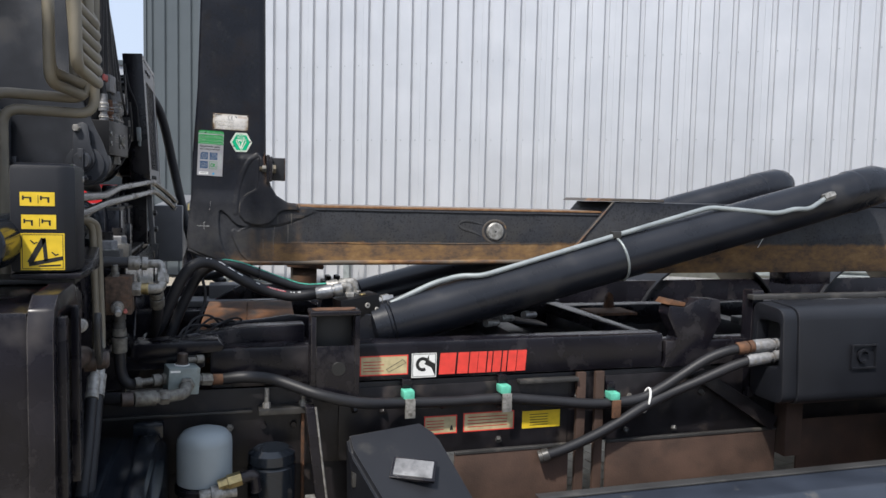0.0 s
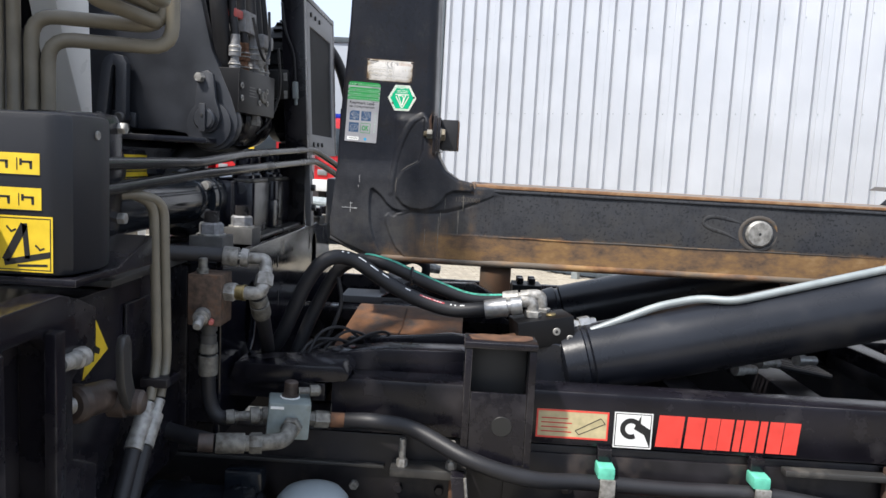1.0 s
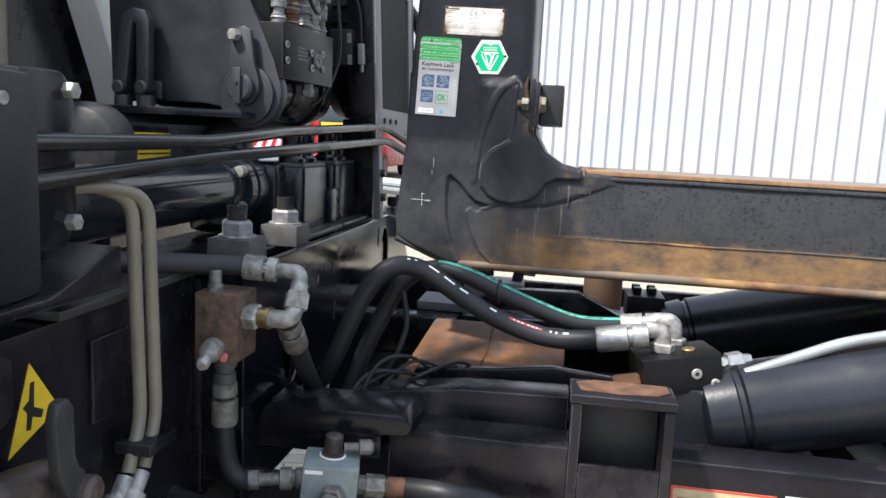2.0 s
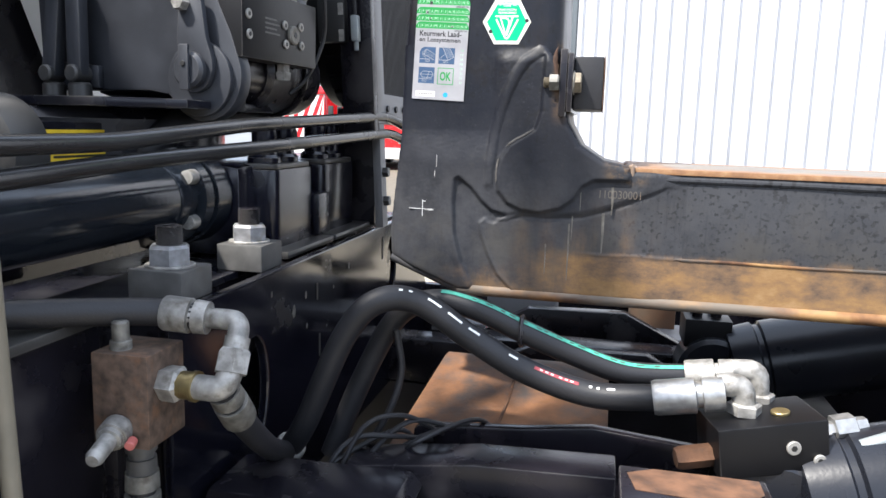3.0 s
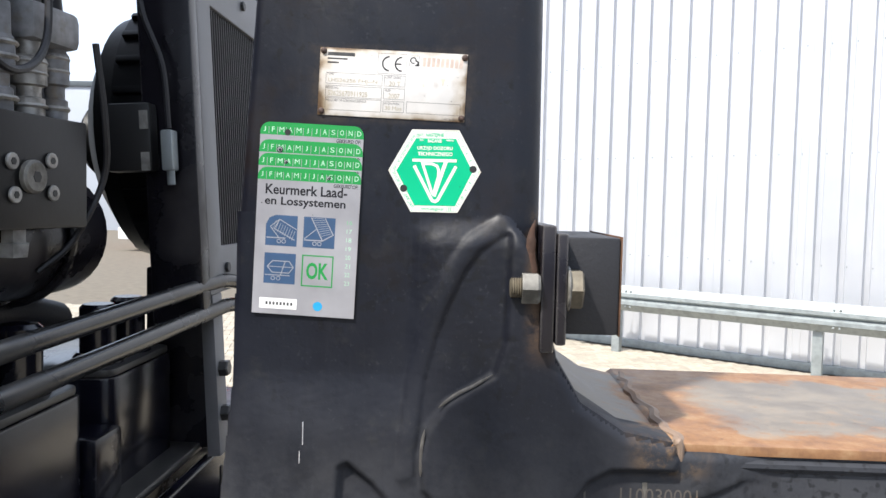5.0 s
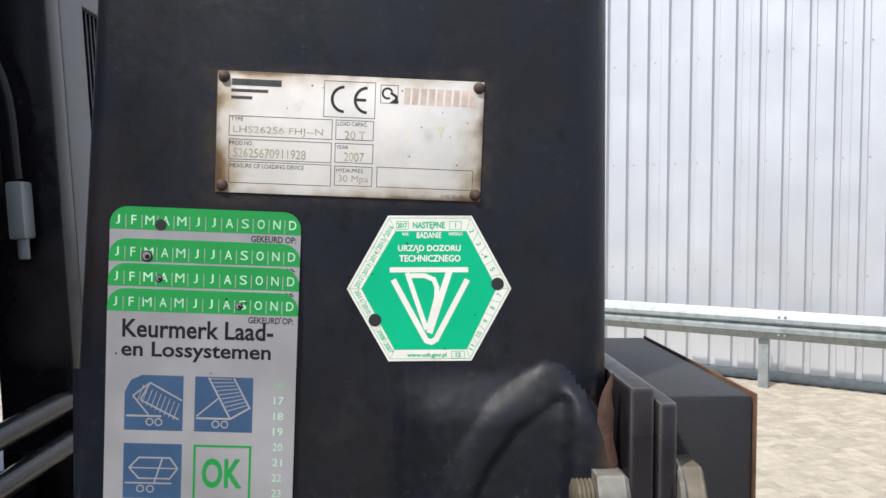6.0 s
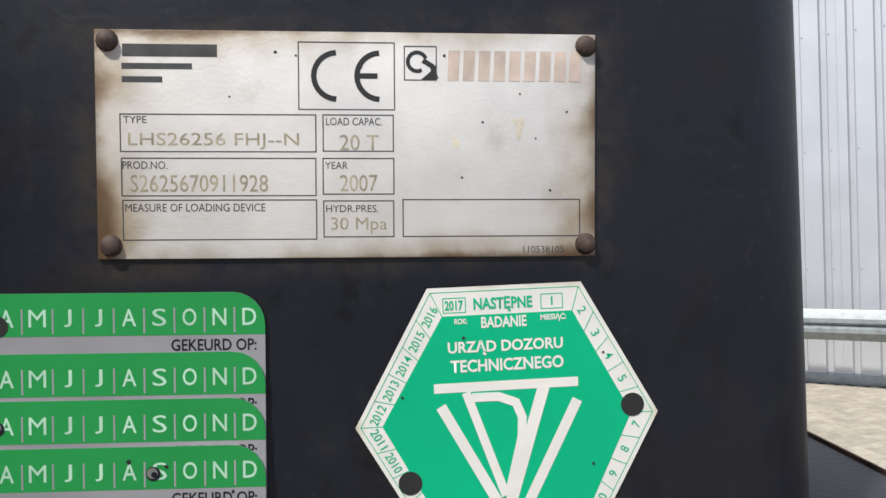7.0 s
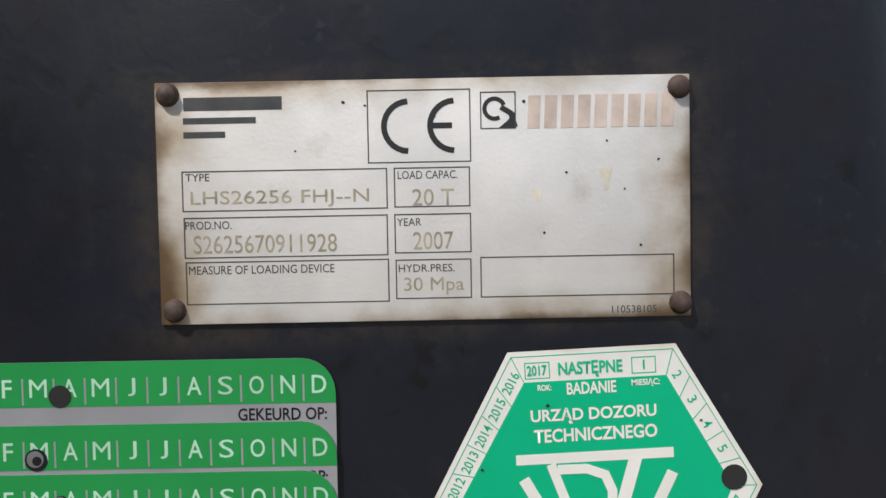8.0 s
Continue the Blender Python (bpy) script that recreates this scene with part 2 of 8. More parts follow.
def plate(outline, y0, y1, plane="xz", bevel=0.003, bm=None, m=None, holes=()):
    """An outline in one plane made as thick as from y0 to y1 along the third axis."""
    own = bmesh.new()
    put = {"xz": lambda a, b, c: (a, c, b), "xy": lambda a, b, c: (a, b, c), "yz": lambda a, b, c: (c, a, b)}[plane]
    vs = [own.verts.new(put(a, b, y0)) for a, b in outline]
    edges = [own.edges.new((vs[i], vs[(i + 1) % len(vs)])) for i in range(len(vs))]
    if holes:
        for h in holes:
            hv = [own.verts.new(put(a, b, y0)) for a, b in h]
            edges += [own.edges.new((hv[i], hv[(i + 1) % len(hv)])) for i in range(len(hv))]
        bmesh.ops.triangle_fill(own, use_beauty=True, edges=edges)
        bmesh.ops.dissolve_limit(own, angle_limit=0.01, verts=own.verts[:], edges=own.edges[:])
    else:
        own.faces.new(vs)
    g = bmesh.ops.extrude_face_region(own, geom=own.faces[:])
    d = Vector(put(0, 0, y1)) - Vector(put(0, 0, y0))
    bmesh.ops.translate(own, vec=d, verts=[v for v in g["geom"] if isinstance(v, bmesh.types.BMVert)])
    if bevel:
        sharp = [e for e in own.edges if len(e.link_faces) == 2 and e.calc_face_angle(0) > 0.5]
        bmesh.ops.bevel(own, geom=sharp, offset=bevel, segments=2, affect="EDGES", profile=0.6, clamp_overlap=True)
    if m:
        bmesh.ops.transform(own, matrix=m, verts=own.verts)
    return join(bm, own)


def rounded(corners, r, n=5):
    """A closed outline with its corners rounded."""
    out = []
    for i, b in enumerate(corners):
        a, c = Vector(corners[i - 1]), Vector(corners[(i + 1) % len(corners)])
        b = Vector(b)
        p, q = b + (a - b).normalized() * r, b + (c - b).normalized() * r
        for k in range(n + 1):
            t = k / n
            w = p * (1 - t) ** 2 + b * 2 * t * (1 - t) + q * t * t
            out.append((w.x, w.y))
    return out


def ring(cx, cz, r, n=20, sx=1.0, sz=1.0):
    return [(cx + math.cos(2 * math.pi * i / n) * r * sx, cz + math.sin(2 * math.pi * i / n) * r * sz) for i in range(n)]


# ---- ground, warehouse, guard rail, distance ----
solid("ground", box(-300, 300, -300, 300, -0.2, -0.012, 0), M_SAND, "sandy joint bed of the paved yard", "ground", kind="structure")

WX, WY, WS = -0.25, 10.80, -0.70
WL = math.hypot(1, WS)
WALL = Matrix(((1 / WL, -WS / WL, 0, WX), (WS / WL, 1 / WL, 0, WY), (0, 0, 1, 0), (0, 0, 0, 1)))  # along the wall, inwards, up


def cladding(s0, s1, z0, z1, pitch, groove, depth, lip):
    """Upright trapezoid sheet: flats with narrow recessed grooves, and a back."""
    xs = [(s0, 0.0)]
    s = s0 + pitch / 2
    while s < s1 - groove:
        xs += [(s - groove / 2 - lip, 0), (s - groove / 2, depth), (s + groove / 2, depth), (s + groove / 2 + lip, 0)]
        s += pitch
    xs.append((s1, 0))
    bm = bmesh.new()
    rows = [[bm.verts.new((a, d, z)) for a, d in xs + [(s1, 0.08), (s0, 0.08)]] for z in (z0, z1)]
    k = len(rows[0])
    for i in range(k):
        bm.faces.new((rows[0][i], rows[0][(i + 1) % k], rows[1][(i + 1) % k], rows[1][i]))
    bm.faces.new(rows[0][::-1])
    bm.faces.new(rows[1])
    bmesh.ops.transform(bm, matrix=WALL, verts=bm.verts)
    return bm


warehouse = thing("wall_warehouse", "light metallic ribbed warehouse wall with an anthracite corner", "wall", (WX, WY, 0), kind="structure")
for i in range(17):
    p = part("cladding_panel", cladding(i, i + 0.9985, 0.1, 7.6, 0.25, 0.05, 0.055, 0.016), M_CLAD, warehouse)
    screws = bmesh.new()
    for z in (1.2, 2.44, 3.64, 4.86, 6.1):
        for k in range(4):
            a = WALL @ Vector((i + 0.125 + 0.25 * k + 0.055, 0, z))
            b = WALL @ Vector((i + 0.125 + 0.25 * k + 0.055, -0.008, z))
            rod(a, b, 0.008, seg=6, bm=screws)
    tagged(part("screw_heads", screws, M_GALV, p), kind="stuff")
for i in range(2):
    part("cladding_panel", cladding(-1.24 + i * 0.55, -0.69 + i * 0.55 - 0.001, 0.03, 7.6, 0.275, 0.05, 0.034, 0.016), M_CLADDARK, warehouse, "anthracite cladding panel")
part("corner_flashing", box(-0.14, -0.004, -0.03, 0.06, 0.03, 7.62, 0.006, m=WALL), M_CLADDARK, warehouse)
part("end_flashing", box(-1.3, -1.242, -0.03, 12, 0.03, 7.62, 0.006, m=WALL), M_CLADDARK, warehouse)
part("base_flashing", box(0, 17, -0.035, 0.08, 0.0, 0.098, 0.006, m=WALL), M_GALV, warehouse)
part("eaves_trim", box(-1.3, 17, -0.06, 0.2, 7.62, 7.85, 0.01, m=WALL), M_CLADDARK, warehouse)
part("roof", box(-1.3, 17, 0.2, 12, 7.62, 7.8, 0.01, m=WALL), M_CLADDARK, warehouse)

guard = thing("guard_rail", "galvanised steel guard rail on short posts along the warehouse", "guard rail", tuple(WALL @ Vector((2, -0.45, 0))))
GT = 0.84
prof = [(0.0, 0.0), (0.055, 0.045), (0.085, 0.075), (0.125, 0.075), (0.155, 0.03), (0.185, 0.075), (0.225, 0.075), (0.255, 0.045), (0.31, 0.0)]
bm = bmesh.new()
for off, flip in ((0.0, 1),):
    rows = []
    for s in [-3.2 + 0.5 * i for i in range(41)]:
        front = [bm.verts.new(WALL @ Vector((s, -0.45 - 0.03 - dd, GT - h))) for h, dd in prof]
        back = [bm.verts.new(WALL @ Vector((s, -0.45 - 0.026 - dd + 0.004, GT - h))) for h, dd in reversed(prof)]
        rows.append(front + back)
    for a, b in zip(rows, rows[1:]):
        for i in range(len(a)):
            bm.faces.new((a[i], b[i], b[(i + 1) % len(a)], a[(i + 1) % len(a)]))
    bm.faces.new(rows[0]), bm.faces.new(rows[-1][::-1])
beam = part("rail_beam", bm, M_GALV, guard, smooth=25)
for i in range(-1, 7):
    s = (0.55 + 1.88 * i) * WL
    post = [(s - 0.05, -0.45), (s + 0.05, -0.45), (s + 0.05, -0.36), (s + 0.04, -0.36), (s + 0.04, -0.44), (s - 0.04, -0.44), (s - 0.04, -0.36), (s - 0.05, -0.36)]
    part("post", plate(post, -0.05, GT - 0.03, "xy", 0.002, m=WALL), M_GALV, guard)
    for ds, dz in ((-0.02, -0.1), (-0.02, -0.21), (0.16, -0.06), (0.16, -0.25), (0.22, -0.06), (0.22, -0.25)):
        a, b = WALL @ Vector((s + ds, -0.53, GT + dz)), WALL @ Vector((s + ds, -0.555, GT + dz))
        part("bolt", rod(a, b, 0.012, seg=8), M_GALV, guard)

far_hall = thing("far_building", "pale grey flat-roofed hall far behind the yard", "building", (-14, 44, 0), kind="structure")
part("wall", box(-40, 8, 42, 60, -0.2, 8.2, 0.02), M_FARWALL, far_hall)
part("roof_edge", box(-40.1, 8.1, 41.9, 60, 8.2, 8.5, 0.02), M_CLADDARK, far_hall)


def fire_engine(x, y, rear=False):
    t = thing("fire_engine", "red fire engine parked in the yard", "truck", (x, y, 0), "parked fire engines")
    cab = [(-1.25, 0.45), (1.25, 0.45), (1.25, 1.5), (1.18, 2.75), (1.05, 2.95), (-1.05, 2.95), (-1.18, 2.75), (-1.25, 1.5)]
    T = Matrix.Translation((x, y, 0))
    body = part("body", plate(cab, 0, 7.0, "xz", 0.06, m=T), M_RED, t)
    part("windscreen", plate([(-1.02, 1.65), (1.02, 1.65), (0.98, 2.6), (-0.98, 2.6)], -0.03, 0.02, "xz", 0.01, m=T), M_GLASS, t)
    part("bumper", box(-1.27, 1.27, -0.18, 0.1, 0.4, 0.8, 0.03, m=T), M_WHITE, t)
    for sx in (-1, 1):
        part("headlight", box(sx * 0.95 - 0.17, sx * 0.95 + 0.17, -0.05, 0.02, 0.95, 1.15, 0.02, m=T), M_CHROME, t)
        part("mirror", box(sx * 1.42 - 0.1, sx * 1.42 + 0.1, -0.25, -0.17, 1.6, 2.25, 0.03, m=T), M_INK, t)
        for yy in (1.3, 5.3):
            w = part("wheel", rod(T @ Vector((sx * 0.95, yy, 0.5)), T @ Vector((sx * 1.27, yy, 0.5)), 0.5, 0.05, 24), M_RUBBER, t)
            part("rim", rod(T @ Vector((sx * 1.2, yy, 0.5)), T @ Vector((sx * 1.285, yy, 0.5)), 0.28, 0.02, 20), M_GALV, w)
    part("light_bar", box(-0.7, 0.7, 0.2, 0.5, 2.96, 3.12, 0.03, m=T), shade("blue lens", (0.01, 0.03, 0.35), 0.2, bump=0), t)
    part("stripe", box(-1.262, -1.25, 0.1, 6.8, 1.2, 1.45, 0, m=T), M_WHITEINK, t)
    if rear:
        panel = part("rear_panel", box(-1.1, 1.1, -0.05, 0.0, 1.0, 2.7, 0.01, m=T), M_WHITE, t, "white rear panel with red slanting stripes")
        for k in range(7):
            u = -1.1 + 0.36 * k
            part("slanting_stripe", plate([(u, 1.05), (u + 0.16, 1.05), (min(1.1, u + 0.75), 2.65), (min(1.1, u + 0.59), 2.65)], -0.056, -0.05, "xz", 0, m=T), M_RED, panel)
        part("panel_frame", box(-1.12, 1.12, -0.09, 0.0, 2.66, 2.8, 0.01, m=T), M_RED, t)
    elif x < -6:
        part("marker_panel", box(-0.9, 0.2, -0.05, 0.0, 1.75, 2.05, 0, m=T), M_YELLOW, t, "yellow marker panel")


for fx, fy in ((-3.9, 24.0), (-7.9, 25.5), (-10.9, 25.0)):
    fire_engine(fx, fy, fx < -9)

# an unseen plain hall, added on the yard's near side to shape reflections
added_hall = thing("wall_added_hall", "unseen pale hall wall added on the yard's near side for reflections", "wall", (0, -19, 0), kind="structure")
part("wall", box(-35, 35, -19.4, -19, -0.2, 3.6, 0.02), M_FARWALL, added_hall)
part("roof_edge", box(-35.1, 35.1, -19.5, -18.9, 3.6, 3.8, 0.02), M_CLADDARK, added_hall)
# ---- hook arm ----
Y0, Y1 = 0.03, 0.36  # the arm's two cheeks


def rusty(name, paint, low, high, amount):
    """Paint that has rusted away in patches between two heights, with pale runs down from above."""
    m = bpy.data.materials.new(name)
    m.use_nodes = True
    n, l = m.node_tree.nodes, m.node_tree.links
    b = n["Principled BSDF"]
    geo = n.new("ShaderNodeNewGeometry")
    stretch = n.new("ShaderNodeMapping")
    stretch.inputs["Scale"].default_value = (5, 5, 16)
    l.new(geo.outputs["Position"], stretch.inputs["Vector"])
    blot = n.new("ShaderNodeTexNoise")
    blot.inputs["Scale"].default_value, blot.inputs["Detail"].default_value, blot.inputs["Roughness"].default_value = 0.55, 8, 0.65
    l.new(stretch.outputs[0], blot.inputs["Vector"])
    fine = n.new("ShaderNodeTexNoise")
    fine.inputs["Scale"].default_value, fine.inputs["Detail"].default_value = 16, 9
    l.new(geo.outputs["Position"], fine.inputs["Vector"])
    cover = n.new("ShaderNodeMapRange")
    cover.inputs[1].default_value, cover.inputs[2].default_value = 0.62 - 0.3 * amount, 0.70 - 0.22 * amount
    l.new(blot.outputs[0], cover.inputs[0])
    tone = n.new("ShaderNodeValToRGB")
    tone.color_ramp.elements[0].position, tone.color_ramp.elements[0].color = 0.34, (0.07, 0.032, 0.017, 1)
    tone.color_ramp.elements[1].position, tone.color_ramp.elements[1].color = 0.66, (0.30, 0.175, 0.07, 1)
    mid = tone.color_ramp.elements.new(0.5)
    mid.color = (0.19, 0.09, 0.034, 1)
    l.new(fine.outputs[0], tone.inputs[0])
    blue = n.new("ShaderNodeMix")
    blue.data_type = "RGBA"
    l.new(cover.outputs[0], blue.inputs[0])
    blue.inputs[6].default_value = (*paint, 1)
    l.new(tone.outputs[0], blue.inputs[7])
    l.new(blue.outputs[2], b.inputs["Base Color"])
    b.inputs["Roughness"].default_value = 0.62
    bp = n.new("ShaderNodeBump")
    bp.inputs["Strength"].default_value, bp.inputs["Distance"].default_value = 0.35, 0.004
    l.new(fine.outputs[0], bp.inputs["Height"])
    l.new(bp.outputs[0], b.inputs["Normal"])
    return m


M_TOPRUST = rusty("orange rusted top plate", (0.2, 0.14, 0.1), 1.5, 1.6, 0.55)


def worn_top(name):
    """Grey-tan worn steel, orange rust along the weld and the front edge, dark specks."""
    m = bpy.data.materials.new(name)
    m.use_nodes = True
    n, l = m.node_tree.nodes, m.node_tree.links
    b = n["Principled BSDF"]
    geo = n.new("ShaderNodeNewGeometry")
    xyz = n.new("ShaderNodeSeparateXYZ")
    l.new(geo.outputs["Position"], xyz.inputs[0])

    def noise(scale, detail, rough):
        t = n.new("ShaderNodeTexNoise")
        t.inputs["Scale"].default_value, t.inputs["Detail"].default_value, t.inputs["Roughness"].default_value = scale, detail, rough
        l.new(geo.outputs["Position"], t.inputs["Vector"])
        return t.outputs[0]

    def ramp(sock, a, c, low=0.0, high=1.0):
        r = n.new("ShaderNodeMapRange")
        r.interpolation_type = "SMOOTHSTEP"
        for i, v in enumerate((a, c, low, high)):
            r.inputs[i + 1].default_value = v
        l.new(sock, r.inputs[0])
        return r.outputs[0]

    def op(kind, a, c):
        r = n.new("ShaderNodeMath")
        r.operation = kind
        for i, v in enumerate((a, c)):
            if isinstance(v, (int, float)):
                r.inputs[i].default_value = v
            else:
                l.new(v, r.inputs[i])
        return r.outputs[0]

    def mix(f, a, c):
        r = n.new("ShaderNodeMix")
        r.data_type = "RGBA"
        l.new(f, r.inputs[0])
        for i, v in ((6, a), (7, c)):
            if isinstance(v, tuple):
                r.inputs[i].default_value = (*v, 1)
            else:
                l.new(v, r.inputs[i])
        return r.outputs[2]

    x, y = xyz.outputs["X"], xyz.outputs["Y"]
    blot, fine = noise(11, 8, 0.68), noise(26, 7, 0.7)
    out = mix(ramp(blot, 0.36, 0.64), (0.11, 0.096, 0.082), (0.205, 0.178, 0.145))
    out = mix(ramp(noise(9, 6, 0.6), 0.5, 0.66, 0, 0.45), out, (0.12, 0.118, 0.118))
    tone = n.new("ShaderNodeValToRGB")
    e = tone.color_ramp.elements
    e[0].position, e[0].color = 0.3, (0.125, 0.06, 0.03, 1)
    e[1].position, e[1].color = 0.7, (0.3, 0.185, 0.095, 1)
    e.new(0.5).color = (0.22, 0.108, 0.045, 1)
    l.new(fine, tone.inputs[0])
    wob = op("MULTIPLY", op("SUBTRACT", blot, 0.5), 0.28)
    edge = ramp(op("ADD", y, wob), 0.095, 0.055)
    rear = ramp(op("ADD", y, wob), 0.285, 0.325)
    weld = op("MULTIPLY", ramp(op("ADD", x, wob), 0.285, 0.325), ramp(op("ADD", x, wob), 0.43, 0.36))
    rust = op("MINIMUM", op("ADD", op("ADD", op("MULTIPLY", op("MAXIMUM", edge, rear), ramp(x, 0.27, 0.33)), weld), ramp(noise(22, 7, 0.7), 0.56, 0.7, 0, 0.6)), 0.95)
    out = mix(rust, out, tone.outputs[0])
    out = mix(ramp(noise(110, 3, 0.6), 0.68, 0.76, 0, 0.7), out, (0.025, 0.02, 0.018))
    l.new(out, b.inputs["Base Color"])
    l.new(ramp(blot, 0.3, 0.7, 0.42, 0.7), b.inputs["Roughness"])
    bp = n.new("ShaderNodeBump")
    bp.inputs["Strength"].default_value, bp.inputs["Distance"].default_value = 0.3, 0.003
    l.new(op("ADD", fine, blot), bp.inputs["Height"])
    l.new(bp.outputs[0], b.inputs["Normal"])
    return m


M_TOPWORN = worn_top("mottled rusty top plate")
M_RIM = rusty("worn tan lower rim", (0.12, 0.098, 0.076), 1.2, 1.4, 0.55)
M_EDGE = rusty("worn steel edge", (0.075, 0.065, 0.056), 1.2, 1.4, 0.4)


def arm_paint(name):
    """Blue-black paint with dark pits and grey scuffs, rusted through along the lower band and at the hook throat."""
    m = bpy.data.materials.new(name)
    m.use_nodes = True
    n, l = m.node_tree.nodes, m.node_tree.links
    b = n["Principled BSDF"]
    geo = n.new("ShaderNodeNewGeometry")
    xyz = n.new("ShaderNodeSeparateXYZ")
    l.new(geo.outputs["Position"], xyz.inputs[0])

    def noise(scale, detail, rough=0.6, stretch=None):
        t = n.new("ShaderNodeTexNoise")
        t.inputs["Scale"].default_value, t.inputs["Detail"].default_value, t.inputs["Roughness"].default_value = scale, detail, rough
        if stretch:
            mp = n.new("ShaderNodeMapping")
            mp.inputs["Scale"].default_value = stretch
            l.new(geo.outputs["Position"], mp.inputs["Vector"])
            l.new(mp.outputs[0], t.inputs["Vector"])
        else:
            l.new(geo.outputs["Position"], t.inputs["Vector"])
        return t.outputs[0]

    def ramp(sock, a, b, low=0.0, high=1.0):
        r = n.new("ShaderNodeMapRange")
        r.interpolation_type = "SMOOTHSTEP"
        for i, v in enumerate((a, b, low, high)):
            r.inputs[i + 1].default_value = v
        l.new(sock, r.inputs[0])
        return r.outputs[0]

    def op(kind, a, b):
        r = n.new("ShaderNodeMath")
        r.operation = kind
        for i, v in enumerate((a, b)):
            if isinstance(v, (int, float)):
                r.inputs[i].default_value = v
            else:
                l.new(v, r.inputs[i])
        return r.outputs[0]

    def mix(f, a, b):
        r = n.new("ShaderNodeMix")
        r.data_type = "RGBA"
        l.new(f, r.inputs[0])
        for i, v in ((6, a), (7, b)):
            if isinstance(v, tuple):
                r.inputs[i].default_value = (*v, 1)
            else:
                l.new(v, r.inputs[i])
        return r.outputs[2]

    x, z = xyz.outputs["X"], xyz.outputs["Z"]
    blot, fine = noise(7, 6), noise(130, 4)
    out = mix(ramp(blot, 0.35, 0.65), (0.0044, 0.0055, 0.0102), (0.0076, 0.0091, 0.0150))
    out = mix(ramp(noise(26, 5, 0.7), 0.56, 0.7, 0, 0.7), out, (0.0165, 0.0175, 0.0195))
    chalky = op("MULTIPLY", ramp(x, 0.10, 0.5, 0.0, 0.8), op("MULTIPLY", ramp(z, 1.60, 1.50), ramp(noise(14, 6, 0.65), 0.3, 0.62, 0.45, 1.0)))
    out = mix(chalky, out, (0.034, 0.0365, 0.042))
    pits = ramp(noise(75, 2, 0.5), 0.555, 0.62, 0, 0.95)
    out = mix(op("MULTIPLY", pits, op("ADD", ramp(noise(5, 3), 0.46, 0.62, 0, 0.6), ramp(x, 0.2, 0.4, 0.0, 0.6))), out, (0.0035, 0.0038, 0.0048))
    grey = op("MULTIPLY", ramp(z, 1.59, 1.44, 0.0, 0.9), ramp(noise(18, 8, 0.75), 0.30, 0.64, 0.25, 1.0))
    out = mix(grey, out, (0.041, 0.0425, 0.048))
    specks = op("MULTIPLY", ramp(noise(210, 3, 0.6), 0.60, 0.70, 0, 0.75), ramp(noise(24, 4, 0.6), 0.42, 0.64, 0.1, 1.0))
    out = mix(specks, out, (0.023, 0.025, 0.030))
    streaks = ramp(noise(1.0, 6, 0.7, (95, 20, 7)), 0.54, 0.72, 0, 0.5)
    out = mix(streaks, out, (0.0135, 0.0148, 0.019))
    dusty = op("MULTIPLY", ramp(z, 1.56, 1.36, 0, 0.75), ramp(noise(11, 6, 0.65), 0.38, 0.66))
    out = mix(dusty, out, (0.05, 0.047, 0.043))
    spots = op("MULTIPLY", ramp(noise(125, 2, 0.4), 0.57, 0.68, 0, 0.7), op("MULTIPLY", ramp(x, 0.22, 0.40), ramp(noise(9, 4, 0.6), 0.36, 0.56, 0.25, 1.0)))
    out = mix(spots, out, (0.0045, 0.0048, 0.006))
    black = ramp(noise(16, 5, 0.7), 0.55, 0.68, 0, 0.7)
    out = mix(op("MULTIPLY", black, ramp(z, 1.6, 1.72)), out, (0.0026, 0.003, 0.0044))
    flecks = op("MULTIPLY", ramp(noise(105, 4, 0.6), 0.56, 0.66, 0, 0.85), op("MULTIPLY", ramp(z, 1.68, 1.76), ramp(noise(15, 4, 0.6), 0.42, 0.6, 0.1, 1.0)))
    out = mix(flecks, out, (0.0018, 0.0018, 0.0022))
    brown = op("MULTIPLY", ramp(noise(8, 6, 0.68), 0.47, 0.68, 0, 0.6), ramp(z, 1.58, 1.76))
    out = mix(brown, out, (0.0125, 0.0085, 0.0078))
    # rust bled out from under the data plate
    px_ = op("DIVIDE", op("ABSOLUTE", op("SUBTRACT", x, 0.0455), 0.0), 0.0695)
    pz_ = op("DIVIDE", op("ABSOLUTE", op("SUBTRACT", z, 1.866), 0.0), 0.0325)
    halo = op("MULTIPLY", ramp(op("MAXIMUM", px_, pz_), 1.2, 1.0, 0, 0.9), ramp(noise(60, 7, 0.75), 0.38, 0.66, 0.05, 1.0))
    out = mix(halo, out, (0.032, 0.025, 0.02))
    # rust of the lower band, thinning out towards the bend
    tone = n.new("ShaderNodeValToRGB")
    e = tone.color_ramp.elements
    e[0].position, e[0].color = 0.32, (0.045, 0.036, 0.033, 1)
    e[1].position, e[1].color = 0.70, (0.30, 0.195, 0.098, 1)
    e.new(0.45).color = (0.145, 0.09, 0.052, 1)
    e.new(0.56).color = (0.225, 0.13, 0.056, 1)
    l.new(noise(7.5, 10, 0.72, (1.0, 1, 1.9)), tone.inputs[0])
    wob = op("MULTIPLY", op("SUBTRACT", noise(22, 6, 0.7, (1, 1, 0.5)), 0.5), 0.16)
    band = op("MULTIPLY", ramp(op("ADD", z, op("MULTIPLY", wob, 0.25)), 1.386, 1.362), ramp(op("ADD", x, wob), 0.10, 0.30))
